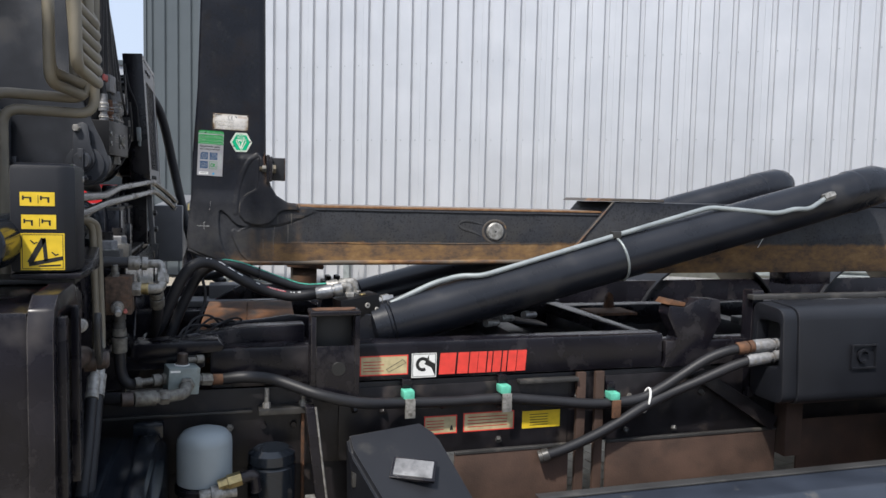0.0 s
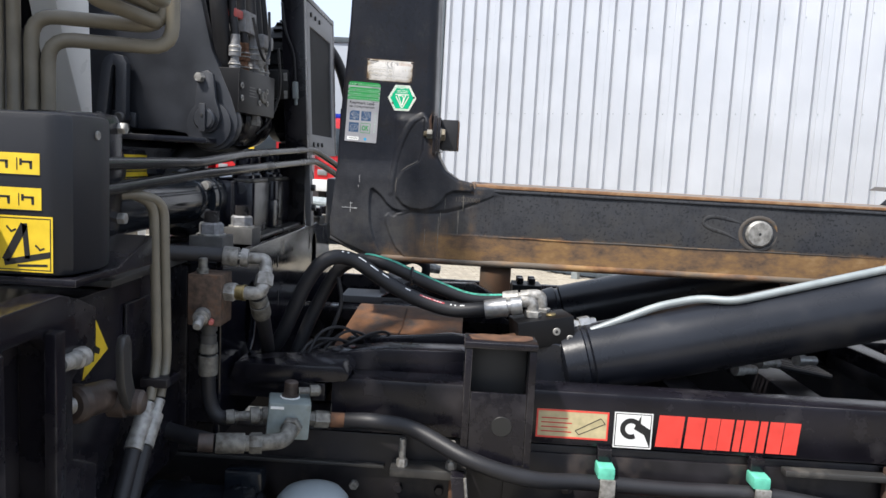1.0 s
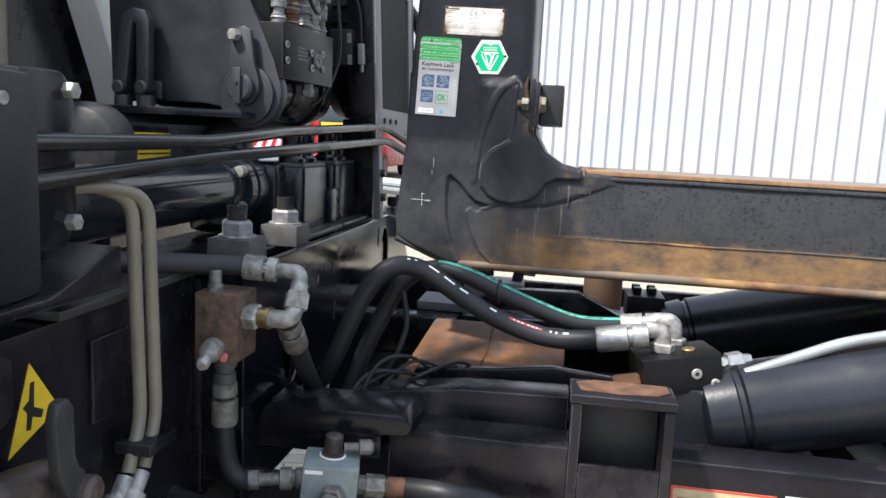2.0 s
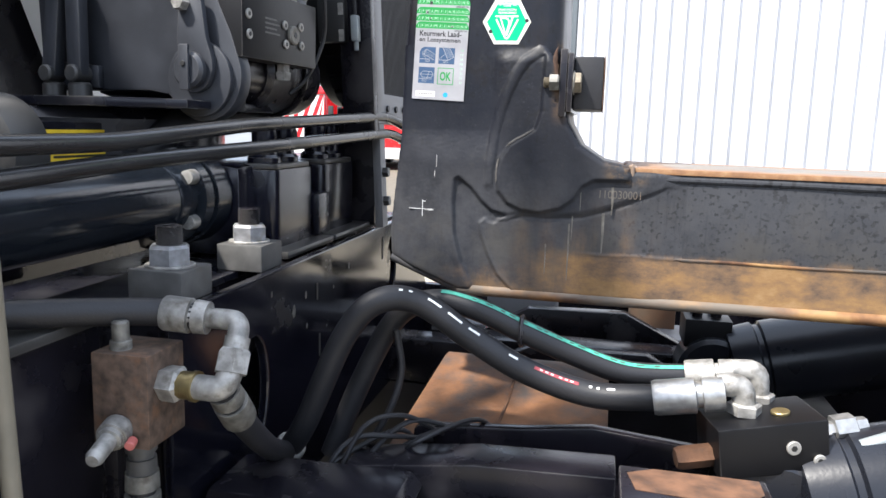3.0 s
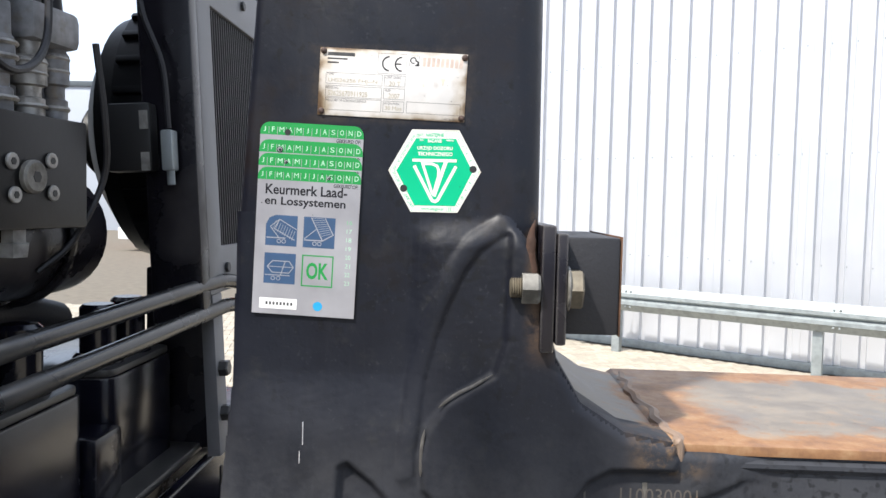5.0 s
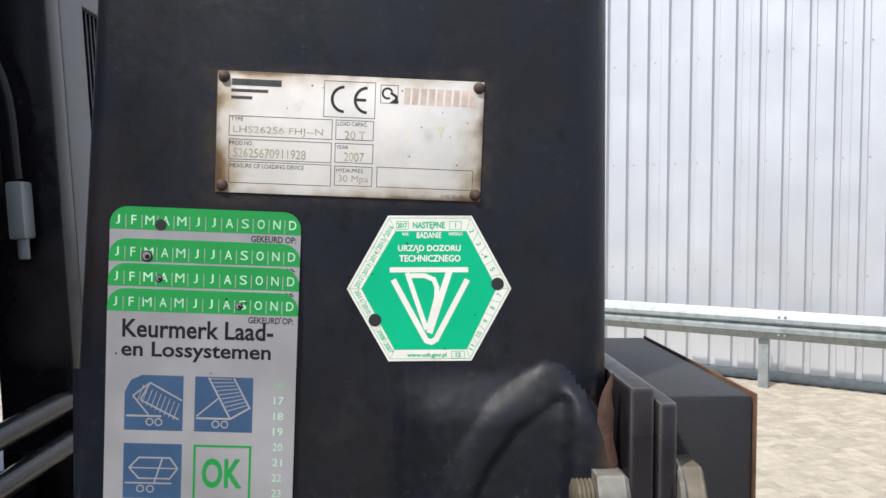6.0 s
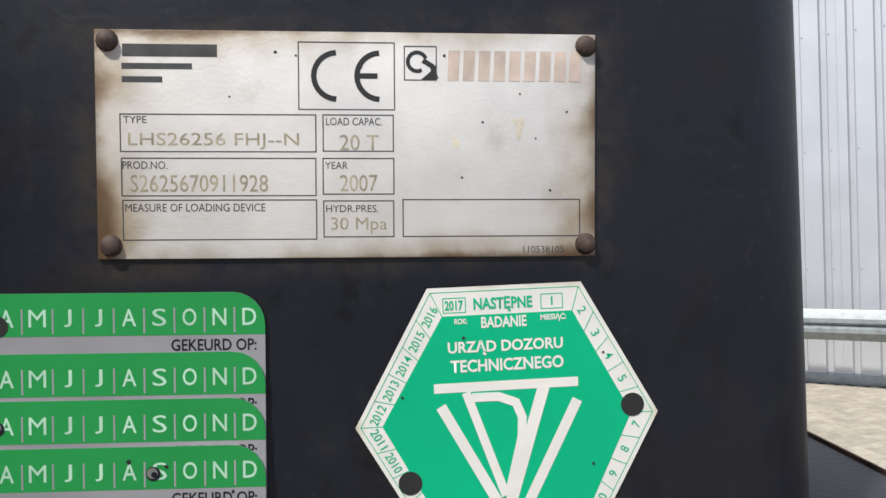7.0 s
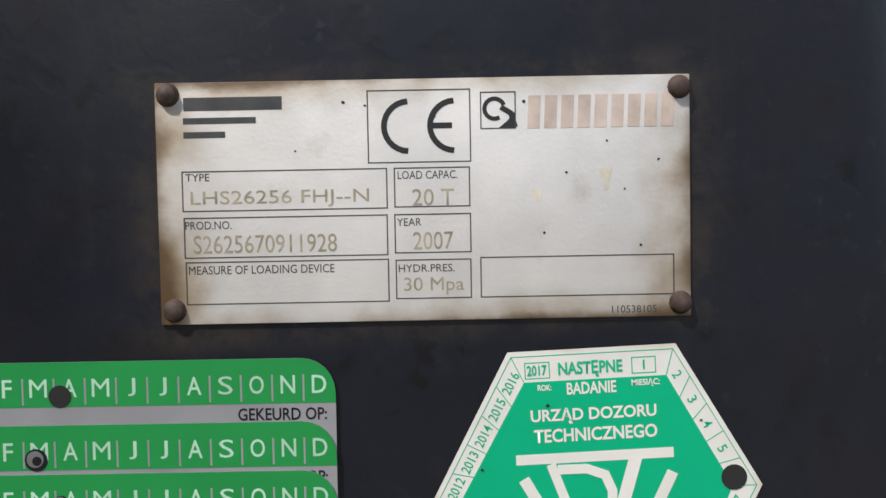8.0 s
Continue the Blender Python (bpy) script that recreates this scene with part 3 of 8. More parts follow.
    seep = op("MULTIPLY", op("MULTIPLY", ramp(z, 1.50, 1.37), ramp(noise(9, 5, 0.6, (2.4, 1, 0.6)), 0.36, 0.7)), op("MULTIPLY", ramp(x, 0.06, 0.2), ramp(x, 0.42, 0.27)))
    throat = op("MULTIPLY", op("MULTIPLY", ramp(z, 1.60, 1.65), ramp(z, 1.76, 1.74)), ramp(op("ADD", x, op("MULTIPLY", wob, 0.12)), 0.170, 0.184, 0, 0.55))
    tip = op("MULTIPLY", op("MULTIPLY", ramp(x, 0.265, 0.305), ramp(x, 0.36, 0.325)), op("MULTIPLY", ramp(z, 1.497, 1.522), ramp(noise(38, 6, 0.7), 0.45, 0.65, 0.0, 0.5)))
    low = op("MULTIPLY", ramp(op("ADD", z, wob), 1.36, 1.30), ramp(x, -0.12, 0.0, 0.35, 0.6))
    cover = op("MINIMUM", op("ADD", op("ADD", op("ADD", band, tip), op("MULTIPLY", seep, 0.45)), op("ADD", op("MULTIPLY", throat, ramp(noise(30, 6, 0.7), 0.4, 0.55)), op("MULTIPLY", low, ramp(blot, 0.4, 0.6)))), 0.97)
    out = mix(cover, out, tone.outputs[0])
    rough_cast = op("MULTIPLY", op("MULTIPLY", ramp(x, 0.06, 0.09), ramp(x, 0.34, 0.30)), op("MULTIPLY", ramp(z, 1.43, 1.46), ramp(z, 1.75, 1.735)))
    l.new(out, b.inputs["Base Color"])
    l.new(op("MINIMUM", op("ADD", op("ADD", op("ADD", ramp(blot, 0.3, 0.7, 0.32, 0.5), op("MULTIPLY", rough_cast, 0.16)), op("MULTIPLY", cover, 0.3)), ramp(z, 1.64, 1.50, 0.0, 0.2)), 0.9), b.inputs["Roughness"])
    b.inputs["Specular IOR Level"].default_value = 0.34
    bp = n.new("ShaderNodeBump")
    bp.inputs["Strength"].default_value, bp.inputs["Distance"].default_value = 0.04, 0.004
    dents = op("MULTIPLY", op("MULTIPLY", noise(85, 3, 0.55), rough_cast), 5.0)
    pocks = op("MULTIPLY", op("MULTIPLY", noise(48, 3, 0.6), ramp(z, 1.56, 1.47)), 3.0)
    l.new(op("ADD", op("ADD", op("ADD", fine, op("MULTIPLY", pits, -0.6)), dents), pocks), bp.inputs["Height"])
    l.new(bp.outputs[0], b.inputs["Normal"])
    return m


M_ARM = arm_paint("pitted blue-black arm paint")

hook_arm = thing("hook_arm", "dark steel hook arm, rusted along its lower edge", "hook arm", (0.2, 0.195, 1.3))
outline = [(-0.1025, 1.72), (-0.107, 1.577), (-0.125, 1.40), (-0.121, 1.347), (0.012, 1.292), (2.2, 1.292), (2.2, 1.525), (0.32, 1.53), (0.27, 1.54), (0.228, 1.568), (0.203, 1.61), (0.188, 1.675), (0.170, 1.70)]
body = part("bend_and_beam", plate(outline, Y0, Y1, "xz", 0.012), M_ARM, hook_arm)


def arm_leg():
    """Upright box of the arm with pressed round corners, narrowing upwards."""
    bm = bmesh.new()
    rings = []
    for z in (1.66, 1.716, 2.0, 2.4, 2.75):
        k = (z - 1.72) / 1.03
        x0, x1 = -0.1025 + 0.0325 * k + min(0.011, 0.04 * max(0, z - 1.716)), 0.1877 - 0.0077 * k
        row = []
        for cx, cy, r, a0 in ((x1 - 0.03, Y0 + 0.03, 0.03, -90), (x1 - 0.03, Y1 - 0.03, 0.03, 0), (x0 + 0.03, Y1 - 0.03, 0.03, 90), (x0 + 0.014, Y0 + 0.014, 0.014, 180)):
            row += [bm.verts.new((cx + math.cos(radians(a0 + 9 * i)) * r, cy + math.sin(radians(a0 + 9 * i)) * r, z)) for i in range(11)]
        rings.append(row)
    for a, b in zip(rings, rings[1:]):
        for i in range(len(a)):
            bm.faces.new((a[i], a[(i + 1) % len(a)], b[(i + 1) % len(a)], b[i]))
    bm.faces.new(rings[0][::-1]), bm.faces.new(rings[-1])
    return bm


part("leg", arm_leg(), M_ARM, hook_arm)
boss = [(0.160, 1.732), (0.157, 1.63), (0.147, 1.598), (0.127, 1.585), (0.103, 1.570), (0.086, 1.545), (0.079, 1.515), (0.083, 1.486), (0.102, 1.463), (0.128, 1.451), (0.162, 1.448), (0.199, 1.457), (0.222, 1.475), (0.237, 1.499), (0.258, 1.511), (0.319, 1.512), (0.320, 1.537), (0.272, 1.546), (0.230, 1.573), (0.206, 1.613), (0.192, 1.68), (0.183, 1.714), (0.170, 1.732)]
part("hook_boss", plate(boss, Y0 - 0.002, Y0 + 0.05, "xz", 0.007), M_ARM, hook_arm)
# the cast front of the bend: raised boss and rib, sunk leg and the groove under the boss
LEG = [(0.039, 1.280), (0.036, 1.305), (0.018, 1.345), (0.003, 1.40), (-0.001, 1.46), (0.001, 1.503), (0.009, 1.508), (0.035, 1.488), (0.055, 1.464), (0.073, 1.449), (0.100, 1.439), (0.078, 1.424), (0.060, 1.429), (0.053, 1.422), (0.056, 1.402), (0.070, 1.365), (0.088, 1.33), (0.116, 1.302), (0.120, 1.280)]
LOW = [(0.45, 1.503), (0.385, 1.503), (0.34, 1.483), (0.29, 1.462), (0.24, 1.446), (0.18, 1.440), (0.130, 1.442), (0.105, 1.432), (0.060, 1.429), (0.053, 1.422), (0.056, 1.402), (0.070, 1.365), (0.088, 1.33), (0.116, 1.302), (0.12, 1.27), (0.45, 1.27)]
GROOVE = [(0.075, 1.440), (0.105, 1.437), (0.130, 1.442), (0.18, 1.440), (0.24, 1.446), (0.29, 1.462), (0.34, 1.483), (0.385, 1.503)]
RIB = [(0.174, 1.741), (0.150, 1.737), (0.126, 1.721), (0.110, 1.698), (0.096, 1.668), (0.084, 1.635), (0.073, 1.59), (0.067, 1.53), (0.066, 1.497), (0.070, 1.483)]


def from_line(X, Z, pts, closed=False):
    """Distance to a run of points and the share of the way at the nearest place; inside a closed run it is negative."""
    best, share, inside = np.full(X.shape, 9.0), np.zeros(X.shape), np.zeros(X.shape, bool)
    n = len(pts) if closed else len(pts) - 1
    for i in range(n):
        (ax, az), (bx, bz) = pts[i], pts[(i + 1) % len(pts)]
        dx, dz = bx - ax, bz - az
        u = np.clip(((X - ax) * dx + (Z - az) * dz) / (dx * dx + dz * dz), 0, 1)
        d = np.hypot(X - ax - dx * u, Z - az - dz * u)
        share = np.where(d < best, (i + u) / n, share)
        best = np.minimum(best, d)
        if closed and dz:
            inside ^= ((az > Z) != (bz > Z)) & (X < dx * (Z - az) / dz + ax)
    return np.where(inside, -best, best) if closed else best, share


def soft(a, b, v):
    t = np.clip((v - a) / (b - a), 0, 1)
    return t * t * (3 - 2 * t)


def cast_relief(X, Z):
    """How far the cast front stands out before the arm's flat cheek."""
    base = 0.0085 * soft(0.42, 0.345, X) * soft(-0.125, -0.06, X) * np.where(X < 0.06, soft(1.60, 1.53, Z), 1.0) * soft(1.745, 1.715, Z)
    base = base * np.where((X >= 0.06) & (X < 0.10), 1 - (1 - soft(1.60, 1.53, Z)) * soft(0.10, 0.06, X), 1.0)
    d, _ = from_line(X, Z, boss, True)
    h = base + 0.0085 * soft(0.0045, -0.0045, d)
    d, _ = from_line(X, Z, LEG, True)
    h = h - 0.0078 * soft(0.003, -0.006, d) * np.minimum(1, base / 0.0085)
    d, k = from_line(X, Z, GROOVE)
    h = h - 0.0025 * soft(0.009, 0.002, d) * soft(1.0, 0.7, k) * np.minimum(1, base / 0.0085)
    d, _ = from_line(X, Z, LOW, True)
    h = h - 0.0045 * soft(0.003, -0.004, d) * np.minimum(1, base / 0.0085)
    d, k = from_line(X, Z, RIB)
    h = h + 0.0038 * np.sqrt(np.clip(1 - (d / 0.0095) ** 2, 0, 1)) * soft(0.0, 0.05, k) * soft(1.0, 0.85, k)
    h = h + 0.0016 * np.exp(-((Z - 1.3765 - 0.001 * np.sin(X * 60)) / 0.0022) ** 2) * soft(0.22, 0.27, X)
    h = h + 0.0007 * soft(1.377, 1.374, Z) * soft(0.22, 0.27, X)
    h = h + 0.00016 * (np.sin(X * 410 + 3 * np.sin(Z * 170)) * np.sin(Z * 370 + 2 * np.sin(X * 210)) + np.sin(X * 150) * np.sin(Z * 130))
    return np.maximum(h, 0.00012)


def cast_y(x, z):
    return Y0 - float(cast_relief(np.array([[x]]), np.array([[z]]))[0, 0])


def cast_front():
    xs, zs = np.arange(-0.128, 0.4201, 0.0024), np.arange(1.2865, 1.7646, 0.0024)
    X, Z = np.meshgrid(xs, zs)
    cheek = [(-0.1015, 1.80)] + outline[1:-2] + [(0.1875, 1.69), (0.178, 1.722), (0.160, 1.75), (0.157, 1.80)]
    edge = np.minimum(from_line(X, Z, cheek, True)[0], from_line(X, Z, boss, True)[0])
    keep = (edge < -0.0008) & ((Z < 1.7465) | (X > 0.12))
    inner = np.clip(-edge, 0, 0.011)
    Y = Y0 - cast_relief(X, Z) + 0.011 - np.sqrt(np.clip(0.011 ** 2 - (0.011 - inner) ** 2, 0, None))
    index = np.full(X.shape, -1)
    index[keep] = np.arange(keep.sum())
    pts = np.stack([X[keep], Y[keep], Z[keep]], 1)
    a, b, c, d = index[:-1, :-1], index[:-1, 1:], index[1:, 1:], index[1:, :-1]
    full = (a >= 0) & (b >= 0) & (c >= 0) & (d >= 0)
    quads = np.stack([a[full], b[full], c[full], d[full]], 1)
    me = bpy.data.meshes.new("cast_front")
    me.from_pydata(pts.tolist(), [], quads.tolist())
    me.polygons.foreach_set("use_smooth", [True] * len(me.polygons))
    me.materials.append(M_ARM)
    ob = new("cast_front", me)
    WORLD[ob] = Matrix.Identity(4)
    ob.parent = hook_arm
    ob.matrix_parent_inverse = WORLD[hook_arm].inverted()


cast_front()


def bead(name, pts, r, y, material=M_ARM, flat=0.42):
    P = curve_points([(a, 0, c) for a, c in pts], 6)
    bm = sweep(P, r, 10)
    bm.verts.ensure_lookup_table()
    for i, v in enumerate(bm.verts):
        k = i // 10
        fade = min(1.0, 0.25 + k / (0.12 * len(P)), 0.15 + (len(P) - 1 - k) / (0.22 * len(P)))
        v.co = P[k] + (v.co - P[k]) * fade
        v.co.y = v.co.y * flat + y
    return part(name, bm, material, hook_arm)


M_CHIP = shade("bare chipped edge", (0.075, 0.07, 0.064), 0.5, vary=0.5, scale=90, dirt=(0.05, 0.045, 0.04), dirt_amount=0.5, dirt_scale=60)
for pts in ([(0.096, 1.566), (0.112, 1.579), (0.128, 1.5875), (0.146, 1.599)], [(0.0805, 1.50), (0.0808, 1.525), (0.0835, 1.545)]):
    bead("chipped_edge", pts, 0.0016, Y0 - 0.0148, M_CHIP)
# the lower wear band, its welded upper step and the rounded bottom edge
part("lower_band", plate([(0.41, 1.297), (1.62, 1.300), (1.62, 1.375), (0.41, 1.376)], Y0 - 0.0009, Y0 + 0.02, "xz", 0), M_ARM, hook_arm, "orange rusted wear band")
bead("weld_bead", [(0.405, 1.3762), (0.43, 1.3755), (0.5, 1.3762), (0.62, 1.3745), (0.8, 1.376), (1.0, 1.3745), (1.2, 1.376), (1.62, 1.3755)], 0.0026, Y0 - 0.002, M_EDGE)
part("bottom_edge", sweep([(0.012, Y0 + 0.006, 1.293), (0.3, Y0 + 0.004, 1.292), (1.0, Y0 + 0.004, 1.292), (1.6, Y0 + 0.004, 1.292)], 0.0115, 14), M_RIM, hook_arm, "bare worn lower edge")
part("front_edge", sweep([(-0.121, Y0 + 0.006, 1.347), (0.012, Y0 + 0.006, 1.293)], 0.008, 12), M_ARM, hook_arm)
part("top_plate", plate([(0.305, 1.526), (2.0, 1.521), (2.0, 1.529), (0.318, 1.536)], Y0 - 0.002, Y1 + 0.002, "xz", 0.002), M_TOPWORN, hook_arm, "mottled tan top plate with orange rust along its edges")
part("curved_flange", plate([(0.320, 1.5315), (0.272, 1.5415), (0.230, 1.569), (0.205, 1.611), (0.190, 1.68), (0.1855, 1.68), (0.2, 1.605), (0.226, 1.564), (0.27, 1.536), (0.318, 1.527)], Y0 + 0.015, Y1 - 0.015, "xz", 0), M_TOPWORN, hook_arm, "rust-stained curve of the hook throat")
rw = random.Random(5)
part("under_lip", sweep(curve_points([(0.36 + 0.12 * k, Y0 + 0.001 + rw.uniform(-0.0008, 0.0008), 1.5165 - 0.0015 * k / 4 + rw.uniform(-0.001, 0.001)) for k in range(14)], 3), 0.0062, 10), M_ARM, hook_arm, "crusty lip under the top plate")
bead("weld_bead", [(0.322, 1.515), (0.322, 1.535), (0.318, 1.541)], 0.005, Y0 - 0.004, M_TOPRUST, 1)
part("weld_bead", sweep(curve_points([(0.323 + rw.uniform(-0.005, 0.005), Y0 + 0.31 * k / 15, 1.5318 + rw.uniform(-0.0012, 0.0012)) for k in range(16)], 4), 0.0068, 8), M_TOPRUST, hook_arm, "lumpy rusted weld")
M_DARKRUST = shade("dark brown rust", (0.055, 0.028, 0.018), 0.85, vary=0.5, scale=60, dirt=(0.02, 0.014, 0.012), dirt_amount=0.45, dirt_scale=50, bump=0.3)
bead("throat_weld", [(0.1795 + rw.uniform(-0.002, 0.002), 1.64 + 0.0115 * k) for k in range(10)], 0.0045, Y0 - 0.0145, M_DARKRUST, 0.5)
# pale runs of water below the weld
M_LIME = shade("pale lime run", (0.10, 0.093, 0.08), 0.7, vary=0.5, scale=60)
for sx, top, low, w in ((0.176, 1.39, 1.335, 0.0008), (0.217, 1.43, 1.325, 0.0011), (0.222, 1.46, 1.40, 0.0008), (0.277, 1.452, 1.378, 0.0018), (0.291, 1.50, 1.45, 0.0016), (0.235, 1.50, 1.455, 0.0007)):
    part("lime_run", plate([(sx - w * 1.6, top), (sx + w * 1.2, top), (sx + w * 1.5, (top + low) / 2), (sx + w * 0.4, low), (sx - w * 0.6, low), (sx - w, (top + low) / 2)], cast_y(sx, (top + low) / 2) - 0.0004, Y0 + 0.001, "xz", 0), M_LIME, hook_arm, "pale lime run")
M_CHALK = shade("scratched white mark", (0.45, 0.45, 0.45), 0.7, vary=0.6, scale=120, bump=0)
# chalk cross and centre marks
for a, c, w, h in ((-0.058, 1.446, 0.0012, 0.030), (-0.060, 1.4445, 0.048, 0.0011), (-0.045, 1.443, 0.016, 0.0018), (-0.033, 1.535, 0.0008, 0.022), (-0.036, 1.512, 0.0007, 0.012), (-0.055, 1.459, 0.006, 0.0009)):
    part("chalk_mark", plate([(a - w / 2, c - h / 2), (a + w / 2, c - h / 2), (a + w / 2, c + h / 2), (a - w / 2, c + h / 2)], cast_y(a, c) - 0.0004 - 0.0002 * w / 0.05, Y0 + 0.001, "xz", 0), M_CHALK, hook_arm, "scribed white mark")
# sliding sleeve and pin of the beam
sleeve = part("sleeve", plate([(1.78, 1.575), (4.7, 1.575), (4.7, 1.235), (1.44, 1.235), (1.44, 1.262), (1.50, 1.262)], Y0 - 0.025, Y1 + 0.025, "xz", 0.006), M_ARM, hook_arm, "outer sleeve of the telescopic beam")
part("sleeve_top", plate([(1.70, 1.578), (2.05, 1.578), (2.05, 1.592), (1.72, 1.592)], Y0 - 0.03, Y1 + 0.03, "xz", 0.003), M_EDGE, sleeve)
part("sleeve_lip", sweep([(1.50, Y0 - 0.027, 1.262), (1.78, Y0 - 0.027, 1.575)], 0.005, 8), M_EDGE, sleeve)
part("scratch", plate([(2.60, 1.36), (2.604, 1.36), (2.66, 1.45), (2.655, 1.45)], Y0 - 0.0262, Y0 - 0.02, "xz", 0), M_WHITEINK, sleeve, "bright scratch")
part("wear_pad", box(1.43, 1.62, Y0 - 0.03, Y1 + 0.03, 1.205, 1.236, 0.004), M_RUSTPAINT, sleeve, "rusty wear pad")
pin = part("pin", rod((1.20, Y0 - 0.012, 1.43), (1.20, Y0 + 0.02, 1.43), 0.041, 0.006, 28), M_ZINC, hook_arm, "steel lock pin")
part("pin_eye", turned((1.20, Y0 - 0.0125, 1.43), (1.20, Y0 - 0.010, 1.43), [(0, 0.004), (1, 0.006)], 12), M_INK, pin)
bead("pin_ring", [(1.20 + math.cos(a) * 0.056, 1.43 + math.sin(a) * 0.05) for a in [0.2 + 0.4 * k for k in range(16)]], 0.006, Y0, M_EDGE)
bead("cast_rib", [(1.145, 1.46), (1.08, 1.475), (1.04, 1.472), (1.03, 1.455), (1.05, 1.44), (1.10, 1.425), (1.145, 1.405)], 0.006, Y0, M_ARM)
part("rear_lug", plate([(3.0, 1.575), (4.2, 1.575), (4.1, 1.66), (3.2, 1.66)], 0.0, 0.39, "xz", 0.01), M_ARM, hook_arm)
# casting number, raised
FONTS = {}


def lettering(body_text, x0, z0, x1, z1, y, material, parent, rot=0.0, about=(0, 0), bold=0.0, name="lettering"):
    """Flat words in a box of the upright plane at depth y, facing the yard's near side."""
    cu = bpy.data.curves.new("words", "FONT")
    cu.body = body_text
    cu.offset = bold
    cu.resolution_u = 3
    ob = bpy.data.objects.new("words", cu)
    scene.collection.objects.link(ob)
    me = bpy.data.meshes.new_from_object(ob.evaluated_get(bpy.context.evaluated_depsgraph_get()))
    bpy.data.objects.remove(ob)
    bm = bmesh.new()
    bm.from_mesh(me)
    bpy.data.meshes.remove(me)
    xs, ys = [v.co.x for v in bm.verts], [v.co.y for v in bm.verts]
    a, b, c, d = min(xs), max(xs), min(ys), max(ys)
    ca, sa = math.cos(rot), math.sin(rot)
    for v in bm.verts:
        u, w = x0 + (v.co.x - a) / (b - a) * (x1 - x0), z0 + (v.co.y - c) / (d - c) * (z1 - z0)
        v.co = Vector((about[0] + u * ca - w * sa, y, about[1] + u * sa + w * ca))
    for fc in bm.faces:
        if fc.normal.y > 0:
            fc.normal_flip()
    me = bpy.data.meshes.new(name)
    bm.to_mesh(me)
    bm.free()
    me.materials.append(material)
    o = new(name, me)
    WORLD[o] = Matrix.Identity(4)
    o.parent = parent
    o.matrix_parent_inverse = WORLD[parent].inverted()
    return o


def flat(shapes, y, material, parent, name, label="", rot=0.0, about=(0, 0), thick=0.0004):
    """Flat printed shapes, each an outline in the upright plane."""
    bm = bmesh.new()
    ca, sa = math.cos(rot), math.sin(rot)
    for i, o in enumerate(shapes):
        plate([(about[0] + u * ca - w * sa, about[1] + u * sa + w * ca) for u, w in o], y - 4e-6 * i, y + thick, "xz", 0, bm=bm)
    return part(name, bm, material, parent, label, None)


def rect(u0, w0, u1, w1):
    return [(u0, w0), (u1, w0), (u1, w1), (u0, w1)]


def line(pts, w):
    """One mitred stroke through the points."""
    left, right = [], []
    for i, p in enumerate(pts):
        a, b = Vector(pts[max(i - 1, 0)]), Vector(pts[min(i + 1, len(pts) - 1)])
        d0 = (Vector(p) - a).normalized() if i else (b - Vector(p)).normalized()
        d1 = (b - Vector(p)).normalized() if i < len(pts) - 1 else d0
        t = (d0 + d1).normalized()
        n = Vector((-t.y, t.x)) * (w / 2 / max(0.5, t.dot(d0)))
        left.append((p[0] + n.x, p[1] + n.y))
        right.append((p[0] - n.x, p[1] - n.y))
    return [left + right[::-1]]


def frame_of(u0, w0, u1, w1, t):
    return [rect(u0, w0, u1, w0 + t), rect(u0, w1 - t, u1, w1), rect(u0, w0 + t, u0 + t, w1 - t), rect(u1 - t, w0 + t, u1, w1 - t)]


lettering("110030001", 0.268, 1.480, 0.340, 1.4945, min(cast_y(u, 1.488) for u in (0.27, 0.304, 0.338)) - 0.0006, M_EDGE, hook_arm, name="cast_number")

# ---- data plate ----
MM = 0.001
M_ALU = shade("stained aluminium", (0.67, 0.645, 0.61), 0.42, metal=0.15, vary=0.10, scale=45, grain=900, bump=0.05, dirt=(0.44, 0.4, 0.36), dirt_amount=0.24, dirt_scale=38)


def edge_stain(m, cx, cz, hx_, hz_, color, a=0.84, b=1.03, wobble=0.22):
    """Grime that has crept in from the rim of a flat plate."""
    n, l = m.node_tree.nodes, m.node_tree.links
    bs = n["Principled BSDF"]
    before = bs.inputs["Base Color"].links[0].from_socket
    geo, xyz, no = n.new("ShaderNodeNewGeometry"), n.new("ShaderNodeSeparateXYZ"), n.new("ShaderNodeTexNoise")
    no.inputs["Scale"].default_value, no.inputs["Detail"].default_value = 55, 7
    l.new(geo.outputs["Position"], xyz.inputs[0])
    l.new(geo.outputs["Position"], no.inputs["Vector"])

    def op(kind, p, q):
        r = n.new("ShaderNodeMath")
        r.operation = kind
        for i, v in enumerate((p, q)):
            if isinstance(v, float):
                r.inputs[i].default_value = v
            else:
                l.new(v, r.inputs[i])
        return r.outputs[0]

    dx = op("DIVIDE", op("ABSOLUTE", op("SUBTRACT", xyz.outputs["X"], cx), 0.0), hx_)
    dz = op("DIVIDE", op("ABSOLUTE", op("SUBTRACT", xyz.outputs["Z"], cz), 0.0), hz_)
    d = op("ADD", op("MAXIMUM", dx, dz), op("MULTIPLY", op("SUBTRACT", no.outputs[0], 0.5), wobble * 2))
    r = n.new("ShaderNodeMapRange")
    r.interpolation_type = "SMOOTHSTEP"
    r.inputs[1].default_value, r.inputs[2].default_value = a, b
    l.new(d, r.inputs[0])
    mx = n.new("ShaderNodeMix")
    mx.data_type = "RGBA"
    l.new(r.outputs[0], mx.inputs[0])
    l.new(before, mx.inputs[6])
    mx.inputs[7].default_value = (*color, 1)
    l.new(mx.outputs[2], bs.inputs["Base Color"])


